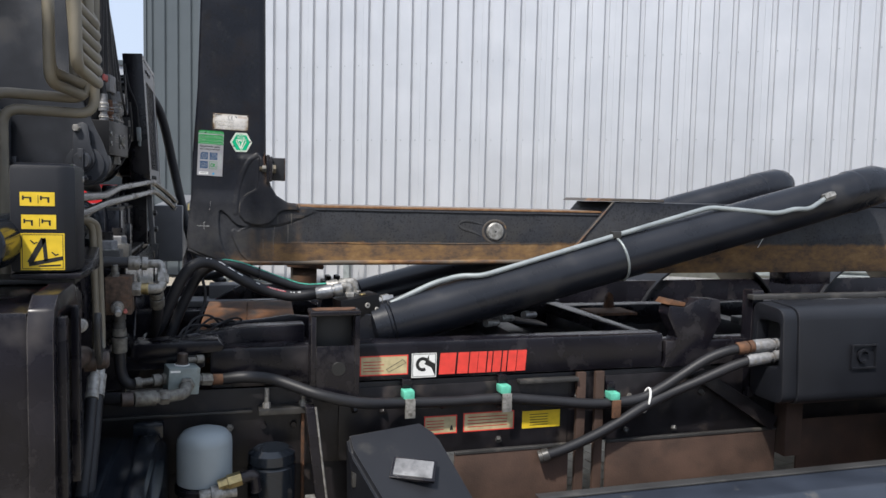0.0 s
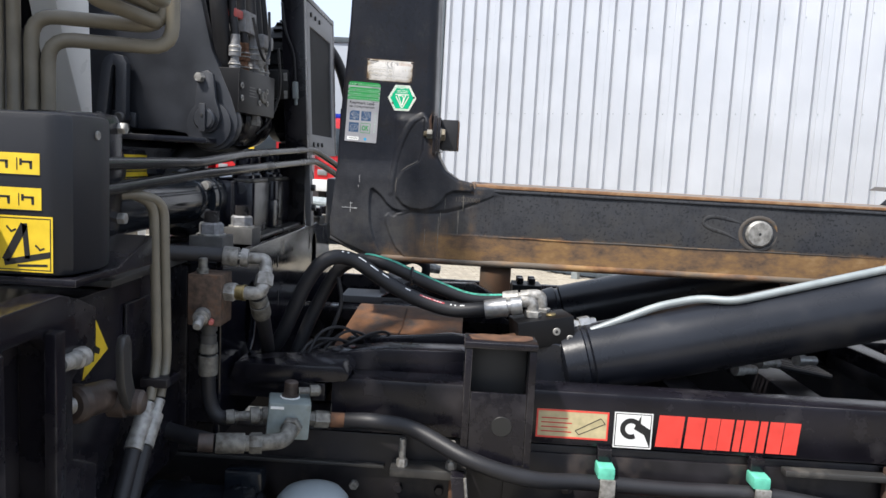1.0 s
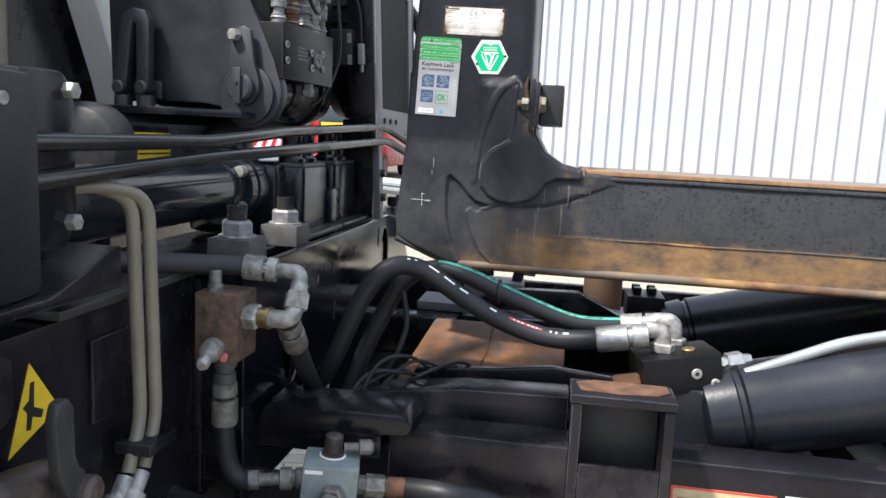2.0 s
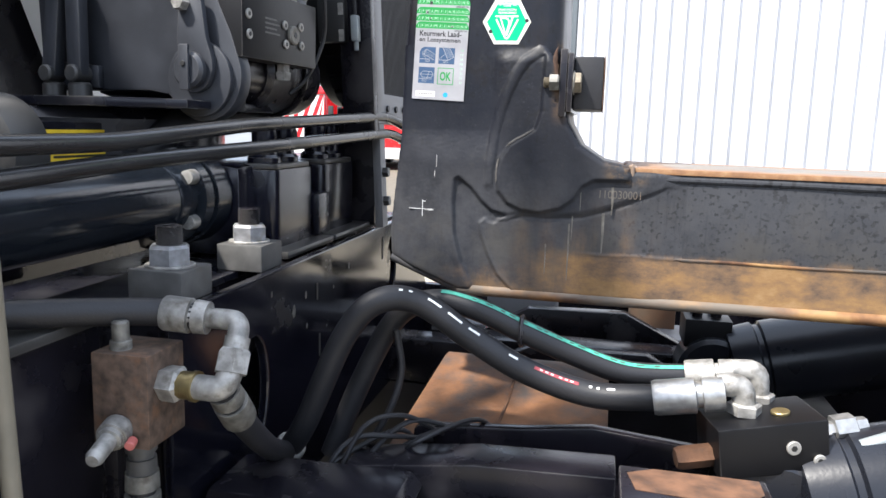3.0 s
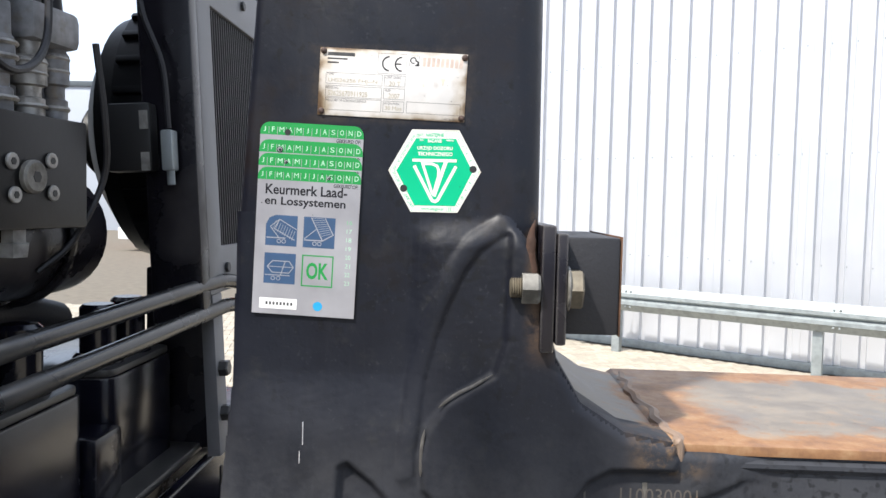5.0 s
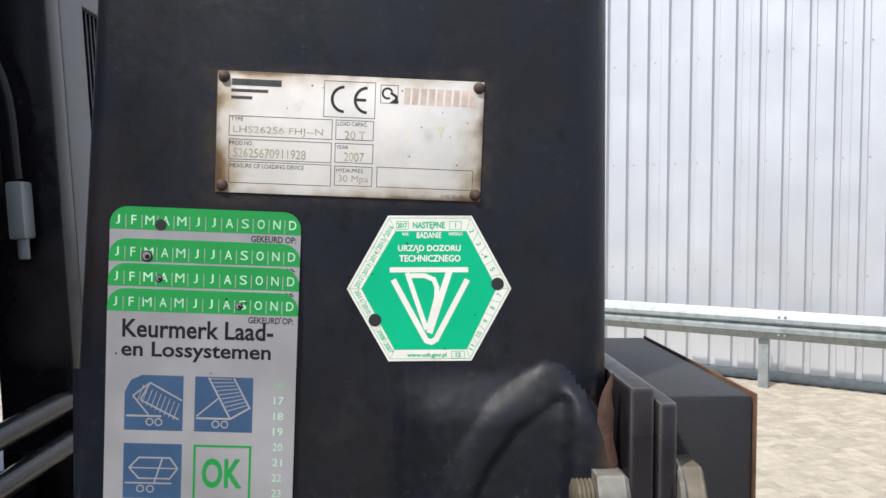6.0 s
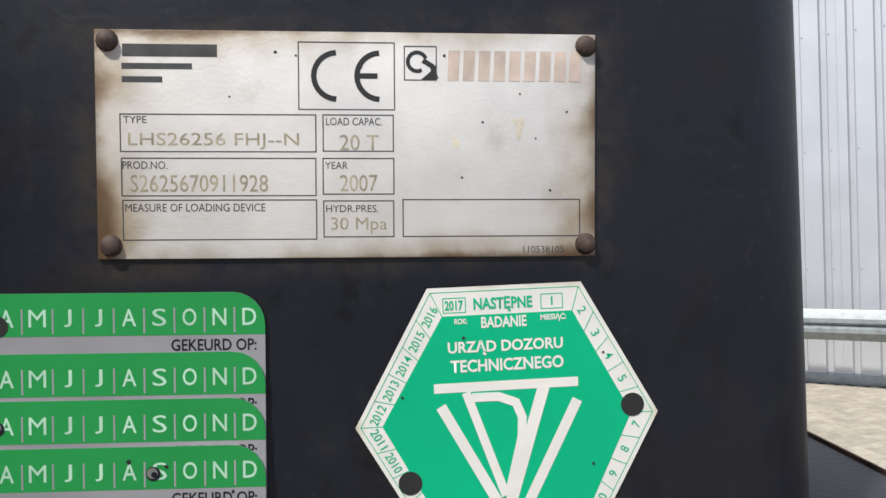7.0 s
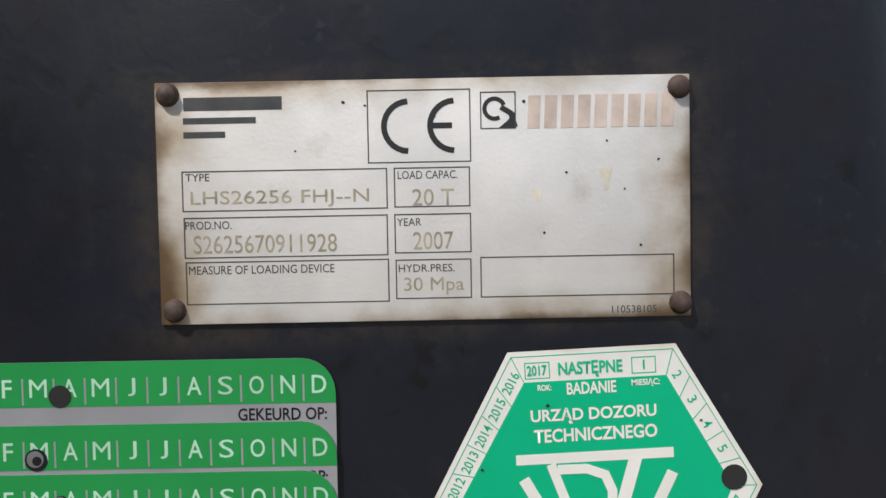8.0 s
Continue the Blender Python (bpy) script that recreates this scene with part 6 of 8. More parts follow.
for z in (1.815, 1.878):
    part("box_label", box(-0.384, -0.371, 0.4495, 0.4515, z - 0.014, z + 0.014, 0), M_ZINC, cooler)
part("plug_lead", sweep(curve_points([(-0.385, 0.46, 2.14), (-0.372, 0.455, 2.04), (-0.348, 0.46, 1.96), (-0.344, 0.462, 1.865)], 6), 0.0045, 8), M_RUBBER, cooler)
part("plug", box(-0.3535, -0.3355, 0.45, 0.475, 1.80, 1.862, 0.004), M_GALV, cooler, "grey cable plug")
part("plug_tail", rod((-0.344, 0.462, 1.778), (-0.344, 0.462, 1.802), 0.006), M_GALV, cooler)
# the cooler leans towards the cab, its lower panel stands upright
cooler.matrix_basis = LEAN @ Matrix.Translation((-0.37, 0.75, 1.331))
tail = thing("hydraulic_hose", "thick black hose hanging beside the oil cooler", "hose", (-0.25, 1.2, 1.3), "oil cooler hoses")
part("sleeve", sweep(curve_points([(-0.38, 1.08, 2.12), (-0.30, 1.16, 1.98), (-0.24, 1.22, 1.70), (-0.18, 1.22, 1.42), (-0.10, 1.16, 1.18), (0.02, 1.05, 1.09)], 8), 0.024, 14), M_RUBBER, tail)

# control cover with stickers
ctrl = thing("control_box", "dark grey crane control cover with three yellow stickers", "control box", (-0.39, -1.0, 1.38))
part("cover", plate([(-0.492, -1.10), (-0.372, -1.10), (-0.345, -1.078), (-0.338, -1.0), (-0.35, -0.935), (-0.492, -0.935)], 1.375, 1.645, "xy", 0.014), M_PLASTIC, ctrl)
part("rear_housing", plate([(-0.934, 1.42), (-0.85, 1.42), (-0.825, 1.45), (-0.825, 1.63), (-0.85, 1.655), (-0.934, 1.655)], -0.52, -0.378, "yz", 0.01), M_CRANE, ctrl)
for p in ((-0.340, -1.01, 1.612),):
    part("cover_screw", rod(p, (p[0] + 0.004, p[1], p[2]), 0.008, 0.001, 12), M_ZINC, ctrl)
for y, z in ((-0.845, 1.63), (-0.845, 1.455)):
    part("housing_bolt", hexnut((-0.378, y, z), (-0.364, y, z), 0.012), M_ZINC, ctrl)
part("lower_bracket", plate([(-1.10, 1.36), (-0.80, 1.36), (-0.80, 1.42), (-0.95, 1.374), (-1.10, 1.374)], -0.49, -0.33, "yz", 0.004), M_FRAME, ctrl)


def near_sticker(name, x0, z0, x1, z1, y, label, shapes, foil=None, border=None):
    t = thing(name, label, "sticker", ((x0 + x1) / 2, y, z0))
    flat([rect(x0, z0, x1, z1)], y - 0.0008, foil or M_YELLOW, t, "foil", thick=0.0008)
    if border:
        flat(frame_of(x0, z0, x1, z1, 0.0045), y - 0.0012, border, t, "border")
    for mat, group in shapes:
        for s in group:
            flat([s], y - 0.0013, mat, t, "printed_shape")
    return t


for z0, z1, x0 in ((1.5415, 1.577, -0.4665), (1.484, 1.521, -0.464)):
    w = 0.078
    g = [rect(x0, z0, x0 + w, z0 + 0.0012), rect(x0 + 0.040, z0 + 0.008, x0 + 0.0415, z0 + 0.028)]
    for c in (0.020, 0.060):
        g += [rect(x0 + c - 0.012, z0 + 0.020, x0 + c + 0.006, z0 + 0.0235), [(x0 + c + 0.002, z0 + 0.010), (x0 + c + 0.006, z0 + 0.010), (x0 + c + 0.006, z0 + 0.022), (x0 + c + 0.001, z0 + 0.022)], rect(x0 + c - 0.015, z0 + 0.016, x0 + c - 0.011, z0 + 0.0265)]
    near_sticker("warning_sticker", x0, z0, x0 + w, z1, -1.1002, "yellow crane operation sticker on the control cover", ((M_INK, g),))
x0, z0, x1, z1 = -0.4665, 1.383, -0.3675, 1.475
g = line([(x0 + 0.02, z0 + 0.018), (x0 + 0.052, z0 + 0.078)], 0.013) + line([(x0 + 0.052, z0 + 0.080), (x0 + 0.057, z0 + 0.022)], 0.009) + line([(x0 + 0.018, z0 + 0.014), (x0 + 0.095, z0 + 0.030)], 0.010) + line([(x0 + 0.04, z0 + 0.010), (x0 + 0.09, z0 + 0.012)], 0.004)
g += line([(x0 + 0.022, z0 + 0.075), (x0 + 0.030, z0 + 0.066), (x0 + 0.038, z0 + 0.070)], 0.003) + line([(x0 + 0.07, z0 + 0.045), (x0 + 0.078, z0 + 0.037), (x0 + 0.085, z0 + 0.04)], 0.003)
near_sticker("warning_sticker", x0, z0, x1, z1, -1.1002, "large yellow stay-clear warning sticker on the control cover", ((M_INK, g + frame_of(x0 + 0.003, z0 + 0.003, x1 - 0.003, z1 - 0.003, 0.0014)),))

# beige pipe pair and pipe bundle
for k in range(2):
    p = thing("steel_pipe", "beige painted steel pipe bent beside the control box", "pipe", (-0.36, -0.7, 1.1), "beige control pipes")
    dy, dx = 0.024 * k, 0.012 * k
    part("pipe", sweep(bent([(-0.42 + dx, -0.90 + dy, 1.50 - 0.004 * k), (-0.385 + dx, -0.80 + dy, 1.505 - 0.004 * k), (-0.36 + dx, -0.725 + dy, 1.48), (-0.352 + dx, -0.72 + dy, 1.13), (-0.35 + dx, -0.76 + dy, 1.06)], 0.035), 0.0105, 12), M_TUBE, p)
    part("hose_ferrule", turned((-0.35 + dx, -0.765 + dy, 1.055), (-0.35 + dx, -0.84 + dy, 0.98), [(0, 0.013), (0.3, 0.013), (0.31, 0.019), (1, 0.019)], 14), M_ZINC, p)
    part("hose", sweep(curve_points([(-0.35 + dx, -0.84 + dy, 0.98), (-0.35 + dx, -0.92 + dy, 0.86), (-0.36 + dx, -0.99 + dy, 0.70), (-0.38, -1.05 + dy, 0.45)], 6), 0.017, 12), M_RUBBER, p)
clampy = thing("pipe_clamp", "black pipe clamp holding two beige pipes", "clamp", (-0.345, -0.71, 1.1))
part("jaw", box(-0.375, -0.315, -0.755, -0.675, 1.085, 1.105, 0.004), M_FRAME, clampy)
part("clamp_bolt", hexnut((-0.345, -0.70, 1.105), (-0.345, -0.70, 1.12), 0.011), M_FRAME, clampy)
bundle = [((-0.448, -0.833), (-0.393, -0.625), 1.868), ((-0.452, -0.81), (-0.395, -0.605), 1.903)]
bundle += [((-0.352 - 0.004 * k, -1.0 + 0.012 * k), (-0.336 - 0.003 * k, -0.73 + 0.012 * k), 1.893 + 0.036 * k) for k in range(6)]
for (bx, by), (ex, ey), z in bundle:
    p = thing("steel_pipe", "beige painted steel pipe of the crane control bundle", "pipe", (bx, by, z), "beige control pipes")
    part("pipe", sweep(bent([(bx - 0.005, by - 0.01, 2.75), (bx, by, z + 0.012), (ex, ey, z), (ex - 0.03, ey + 0.02, z + 0.05), (ex - 0.035, ey + 0.03, 2.75)], 0.04), 0.0155, 12), M_TUBE, p)
for k in range(2):
    p = thing("steel_pipe", "long beige painted pipe looping over the control box", "pipe", (-0.6, -0.7, 1.316), "beige control pipes")
    part("pipe", sweep(bent([(-0.60 - 0.03 * k, -0.70 - 0.01 * k, 1.3165), (-0.60 - 0.03 * k, -0.70 - 0.01 * k, 1.815 + 0.045 * k), (-0.366 - 0.02 * k, -0.62, 1.815 + 0.045 * k), (-0.36 - 0.02 * k, -0.612, 2.75)], 0.05), 0.0155, 12), M_TUBE, p)
for k in range(4):
    p = thing("steel_pipe", "upright beige painted pipe behind the control box", "pipe", (-0.67 - 0.03 * k, -0.72, 1.316), "beige control pipes")
    part("pipe", sweep([(-0.662 - 0.03 * k, -0.72 - 0.01 * (k % 2), 1.3165), (-0.662 - 0.03 * k, -0.72 - 0.01 * (k % 2), 2.75)], 0.0145, 12), M_TUBE, p)
upright = thing("pipe_carrier", "dark steel carrier behind the beige pipe bundle", "bracket", (-0.77, -0.9, 1.316))
part("back_plate", box(-0.779, -0.768, -1.25, -0.80, 1.66, 2.7, 0.004), M_FRAME, upright)
part("stand", box(-0.779, -0.755, -1.08, -0.88, 1.3155, 1.659, 0.006), M_FRAME, upright)
part("cross_strip", box(-0.7675, -0.75, -1.2, -0.82, 2.02, 2.07, 0.004), M_DTUBE, upright)

# far outrigger beam
outrig = thing("outrigger_beam", "grey outrigger beam run out on the far side", "outrigger", (-0.2, 3.0, 0))
part("beam", plate([(1.1, 1.20), (3.0, 1.30), (3.85, 1.36), (3.92, 1.44), (3.85, 1.535), (1.1, 1.50)], -0.34, -0.19, "yz", 0.008), M_COOLF, outrig)
for y in (1.75, 2.5, 3.25):
    part("marker", plate([(y, 1.40), (y + 0.22, 1.405), (y + 0.22, 1.50), (y, 1.49)], -0.1898, -0.188, "yz", 0), M_YELLOW, outrig, "yellow marker")
part("end_roller", rod((-0.36, 3.9, 1.46), (-0.17, 3.9, 1.46), 0.075, 0.01, 20), M_DTUBE, outrig)
part("leg", rod((-0.26, 3.85, 0.12), (-0.26, 3.85, 1.40), 0.06, 0.01, 20), M_CRANE, outrig)
part("leg_cap", box(-0.34, -0.18, 3.74, 3.93, 1.05, 1.40, 0.02), M_CRANE, outrig)
part("foot_plate", rod((-0.26, 3.85, 0.0), (-0.26, 3.85, 0.13), 0.15, 0.02, 24), M_CRANE, outrig)
for k in range(3):
    h = thing("hydraulic_hose", "dark hose looped along the outrigger beam", "hose", (-0.2, 2 + 0.3 * k, 1.2), "outrigger hoses")
    part("sleeve", sweep(curve_points([(-0.18, 1.3 + 0.2 * k, 1.45), (-0.12, 1.7 + 0.2 * k, 1.16 - 0.03 * k), (-0.13, 2.3 + 0.25 * k, 1.12), (-0.16, 2.9 + 0.2 * k, 1.33)], 8), 0.015, 10), M_RUBBER, h)

# cab behind the crane
cab = thing("truck_cab", "white truck cab with a dark rear wall", "truck cab", (-2.2, 0.2, 0.9))
part("shell", plate([(-1.05, 1.0), (1.45, 1.0), (1.45, 2.75), (1.25, 3.0), (-0.85, 3.0), (-1.05, 2.75)], -3.6, -1.30, "yz", 0.06), M_WHITE, cab)
part("rear_wall", plate([(-0.88, 1.05), (1.28, 1.05), (1.28, 2.75), (-0.88, 2.75)], -1.302, -1.285, "yz", 0.004), M_FRAME, cab, "dark rear wall")
part("air_duct", plate([(0.62, 1.45), (0.735, 1.45), (0.70, 1.75), (0.65, 2.03), (0.53, 2.6), (0.14, 2.6), (0.38, 1.98), (0.51, 1.72)], -1.26, -1.16, "yz", 0.01), M_WHITE, cab, "white air duct")
part("windscreen", plate([(-0.85, 1.85), (1.25, 1.85), (1.15, 2.65), (-0.75, 2.65)], -3.63, -3.595, "yz", 0.01), M_GLASS, cab)
part("front_grille", box(-3.63, -3.6, -0.75, 1.15, 1.1, 1.65, 0.01), M_INK, cab)
part("bumper", box(-3.72, -3.3, -1.05, 1.45, 0.5, 0.99, 0.05), M_WHITE, cab)
for y0, y1 in ((-1.065, -1.045), (1.445, 1.465)):
    part("door_window", plate([(-3.35, 1.85), (-2.35, 1.85), (-2.35, 2.6), (-3.05, 2.6)], y0, y1, "xz", 0.004), M_GLASS, cab)
    part("door_handle", box(-2.45, -2.3, y0 - 0.01, y1 + 0.01, 1.62, 1.66, 0.005), M_INK, cab)
for y in (-0.8, 1.2):
    part("headlight", box(-3.735, -3.70, y - 0.15, y + 0.15, 0.68, 0.85, 0.02), M_CHROME, cab)
part("cab_frame", box(-3.4, -2.2, -0.352, 0.742, 0.6, 0.998, 0.02), M_FRAME, cab)
for w in (-0.9, 1.3):
    wheel = part("wheel", rod((-2.6, w - 0.16, 0.5), (-2.6, w + 0.16, 0.5), 0.5, 0.05, 28), M_RUBBER, cab)
    part("rim", rod((-2.6, w - 0.17, 0.5), (-2.6, w + 0.17, 0.5), 0.27, 0.02, 20), M_GALV, wheel)
# ---- truck chassis ----
YC = 0.195  # the truck's middle line
chassis = thing("truck_chassis", "black painted truck chassis frame with bolted side plates", "chassis", (1, YC, 0.54))
M_DARK = shade("greasy black frame", (0.0115, 0.0098, 0.0115), 0.42, vary=0.5, scale=14, dirt=(0.055, 0.042, 0.035), dirt_amount=0.36, dirt_scale=9)
M_RUSTDIM = shade("brown rusted plate", (0.066, 0.038, 0.027), 0.8, vary=0.4, scale=6, dirt=(0.04, 0.025, 0.018), dirt_amount=0.45, dirt_scale=5, bump=0.3)
for y0, y1 in ((-0.352, -0.285), (0.675, 0.742)):
    part("frame_rail", box(-2.2, 6.0, y0, y1, 0.56, 0.865, 0.008), M_DARK, chassis)
for x in (-1.2, 0.1, 1.1, 2.2, 3.4, 4.8):
    part("cross_member", box(x, x + 0.12, -0.285, 0.675, 0.6, 0.8, 0.01), M_DARK, chassis)
part("floor_tray", box(-0.3, 5.5, -0.28, 0.67, 0.57, 0.598, 0.004), M_DARK, chassis)
part("under_shield", box(-0.45, 0.88, -0.335, -0.30, 0.12, 0.562, 0.004), M_DARK, chassis)
part("side_plate", box(0.44, 1.40, -0.362, -0.3525, 0.565, 0.845, 0.003), M_DARK, chassis)
part("side_plate", box(1.57, 2.35, -0.362, -0.3525, 0.565, 0.845, 0.003), M_DARK, chassis)
rnd = random.Random(4)
for x in [0.50 + 0.118 * k for k in range(15)]:
    for z in (0.60, 0.755):
        if rnd.random() < 0.8:
            part("frame_bolt", hexnut((x + rnd.uniform(-0.02, 0.02), -0.362, z + rnd.uniform(-0.015, 0.02)), (x, -0.376, z), 0.0125), M_DTUBE if rnd.random() < 0.6 else M_DARK, chassis)
for x in (-0.55, -0.42, -0.26, -0.1, 0.04, 0.16, 0.27):
    part("frame_bolt", hexnut((x, -0.352, 0.70 + 0.02 * (x > 0)), (x, -0.368, 0.70 + 0.02 * (x > 0)), 0.013), M_ZINC if x in (-0.26, 0.04) else M_DARK, chassis)
for x in (1.43, 1.515):
    part("rusty_upright", box(x, x + 0.04, -0.385, -0.363, 0.25, 0.868, 0.004), M_RUSTDIM, chassis, "rusty upright strip")
part("rusty_upright", box(2.44, 2.53, -0.44, -0.36, 0.45, 0.98, 0.006), M_RUSTDIM, chassis, "rusty upright strip")
part("bracket_bar", box(1.165, 1.43, -0.40, -0.364, 0.835, 0.852, 0.005), M_DTUBE, chassis)
part("diagonal_stay", plate([(1.95, 0.84), (2.03, 0.86), (2.43, 0.62), (2.40, 0.56)], -0.40, -0.37, "xz", 0.005), M_DARK, chassis)
part("spring_hanger", box(0.14, 0.34, -0.42, -0.355, 0.775, 0.80, 0.005), M_DTUBE, chassis)
for x in (0.17, 0.30):
    part("u_bolt", rod((x, -0.40, 0.79), (x, -0.40, 0.875), 0.009), M_ZINC, chassis)
    part("u_bolt_nut", hexnut((x, -0.40, 0.80), (x, -0.40, 0.82), 0.015), M_ZINC, chassis)
part("edge_strip", box(-0.6, 0.12, -0.37, -0.353, 0.775, 0.785, 0.002), M_DTUBE, chassis)

# ---- hooklift subframe ----
subframe = thing("hooklift_subframe", "black steel hooklift subframe bolted on the truck chassis", "subframe", (1, YC, 0.87))
for y0, y1 in ((-0.374, -0.27), (0.66, 0.764)):
    part("side_rail", box(-0.03, 1.835, y0, y1, 0.872, 1.02, 0.014), M_FRAME, subframe)
    part("rear_rail", box(1.85, 6.0, y0, y1, 0.872, 0.985, 0.012), M_FRAME, subframe)
part("front_rail", box(-0.31, -0.045, -0.37, -0.24, 0.95, 1.0, 0.01), M_FRAME, subframe)
part("front_rail", box(-0.31, -0.045, 0.66, 0.764, 0.872, 1.0, 0.01), M_FRAME, subframe)
part("welded_sleeve", plate([(-0.30, 1.0), (-0.285, 1.046), (0.0, 1.052), (0.02, 1.03), (0.012, 1.012), (-0.28, 0.985)], -0.385, -0.25, "xz", 0.006), M_FRAME, subframe)
part("rail_flange", plate([(-0.115, 0.96), (0.32, 0.96), (0.32, 1.078), (0.1, 1.072), (-0.115, 1.045)], -0.25, -0.16, "xz", 0.005), M_FRAME, subframe)
part("rear_flange", plate([(-0.04, 0.95), (-0.038, 1.052), (-0.028, 1.062), (0.16, 1.075), (0.28, 1.09), (0.5, 1.07), (0.5, 0.95)], -0.09, -0.065, "xz", 0.005), M_FRAME, subframe)
part("far_flange", plate([(-0.02, 1.06), (0.1, 1.13), (0.35, 1.135), (0.5, 1.06)], 0.60, 0.64, "xz", 0.005), M_FRAME, subframe)
part("far_flange", plate([(0.0, 1.02), (0.12, 1.075), (0.4, 1.08), (0.5, 1.02)], 0.42, 0.46, "xz", 0.005), M_FRAME, subframe)
part("far_tray", box(-0.2, 0.6, 0.77, 0.95, 1.0, 1.03, 0.004), M_COOLF, subframe)
part("far_wall", box(-0.5, 6.0, 1.13, 1.17, 0.42, 1.062, 0.006), M_FRAME, subframe)
for x in (0.75, 1.3, 1.75, 2.6, 3.5, 4.6):
    part("cross_tube", box(x, x + 0.1, -0.27, 0.66, 0.88, 0.96, 0.01), M_DARK, subframe)
bm = plate([(-0.125, 0.872), (-0.125, 0.998), (-0.118, 1.006), (0.21, 1.103), (0.235, 1.105), (0.24, 1.09), (0.24, 0.872)], -0.04, 0.31, "yz", 0.004)
for v in bm.verts:
    if v.co.x < 0.1:
        v.co.x -= 0.05 * (0.24 - v.co.y) / 0.36
part("rusty_cover", bm, M_RUSTPAINT, subframe, "orange rusted cover plate", 25)
part("cover_seam", sweep([(0.10, -0.05, 1.0275), (0.115, 0.08, 1.066), (0.12, 0.2, 1.101)], 0.003, 6), M_RUST, subframe)
pocket = thing("stop_bracket", "black steel stop bracket with a rusty top plate", "bracket", (0.41, -0.37, 0.85))
tp = part("top_plate", box(0.316, 0.499, -0.484, -0.386, 1.147, 1.163, 0.004), M_FRAME, pocket)
part("rust_skin", plate([(0.335, -0.455), (0.40, -0.462), (0.47, -0.452), (0.49, -0.43), (0.49, -0.392), (0.36, -0.391), (0.326, -0.41)], 1.1632, 1.1642, "xy", 0), M_RUST, tp, "orange rusted upper face")
for x in (0.320, 0.479):
    part("cheek", plate([(-0.48, 0.845), (-0.376, 0.845), (-0.376, 1.02), (-0.39, 1.03), (-0.39, 1.145), (-0.48, 1.145)], x, x + 0.018, "yz", 0.003), M_FRAME, pocket)
part("front_plate", box(0.3385, 0.4785, -0.478, -0.468, 0.85, 1.035, 0.003), M_FRAME, pocket)
# rear web coloured ink black for the shade in the open pocket
part("shade_back_web", box(0.3385, 0.4785, -0.409, -0.391, 0.85, 1.146, 0.003), M_INK, pocket)
part("eye", rod((0.42, -0.4795, 0.95), (0.42, -0.4775, 0.95), 0.026, 0.001, 16), M_INK, pocket)
part("rusty_strip", box(0.296, 0.3078, -0.40, -0.376, 0.30, 0.868, 0.003), M_RUST, pocket, "rusty edge strip")
cradle = thing("rail_cradle", "black steel cradle with a rusty wear face", "bracket", (1.95, -0.3, 0.87))
part("cheek", plate([(1.84, 0.87), (2.08, 0.87), (2.06, 0.95), (2.12, 1.06), (2.11, 1.16), (2.0, 1.165), (1.93, 1.13), (1.86, 1.14), (1.85, 1.10), (1.9, 1.0)], -0.378, -0.30, "xz", 0.006), M_FRAME, cradle)
part("wear_face", plate([(1.85, 1.143), (1.93, 1.134), (1.935, 1.15), (1.87, 1.165)], -0.38, -0.27, "xz", 0.003), M_RUSTPAINT, cradle, "rusty wear face")
chan = thing("guide_channel", "black steel guide channel with rusty ends", "bracket", (1.9, 0.2, 0.96))
part("web", box(-0.27, 0.27, -0.045, 0.045, 0.0, 0.05, 0.006, m=pose(1.75, 0.1, 0.965, 0, 9, -62)), M_FRAME, chan)
part("tab", plate([(2.0, 1.0), (2.06, 1.0), (2.05, 1.07), (2.03, 1.085), (2.01, 1.06)], 0.45, 0.47, "xz", 0.003), M_RUST, chan)
part("foot", box(1.86, 2.10, 0.28, 0.46, 0.985, 1.0, 0.003), M_RUST, chan)

# stickers on the subframe
YR = -0.3742
near_sticker("warning_label", 0.517, 0.893, 0.706, 0.970, YR, "faded cream warning label with a red border", ((M_INK, line([(0.62, 0.915), (0.685, 0.952), (0.697, 0.938), (0.63, 0.905), (0.62, 0.915)], 0.002)), (M_RED, [rect(0.53, 0.945 - 0.012 * k, 0.60 + 0.01 * (k % 2), 0.948 - 0.012 * k) for k in range(4)])), M_CREAM, M_REDINK)
emblem = near_sticker("emblem_sticker", 0.719, 0.876, 0.822, 0.975, YR, "black and white square emblem sticker", ((M_WHITEINK, frame_of(0.7205, 0.8775, 0.8205, 0.9735, 0.003)), (M_WHITEINK, [[(0.726, 0.883), (0.815, 0.883), (0.80, 0.915), (0.772, 0.93), (0.79, 0.968), (0.726, 0.968)]]), (M_WHITEINK, [[(0.79, 0.945), (0.815, 0.93), (0.815, 0.968), (0.79, 0.968)]])), M_INK)
flat(line(arc(0.765, 0.930, 0.022, 20, 300), 0.013), YR - 0.0017, M_INK, emblem, "printed_curl")
sign = thing("red_sign", "row of bold red blocks along the subframe rail", "sign", (1.02, YR, 0.88))
for k, w in enumerate((0.066, 0.045, 0.034, 0.034, 0.018, 0.034, 0.018, 0.036, 0.040)):
    x = 0.831 + (0, 0.074, 0.124, 0.160, 0.200, 0.223, 0.263, 0.287, 0.326)[k]
    s = 0.006
    shapes = [[(x, 0.886), (x + w, 0.886), (x + w + s, 0.971), (x + s, 0.971)]]
    flat(shapes, YR - 0.0008, M_REDINK, sign, "red_block", thick=0.0008)
YS = -0.3622
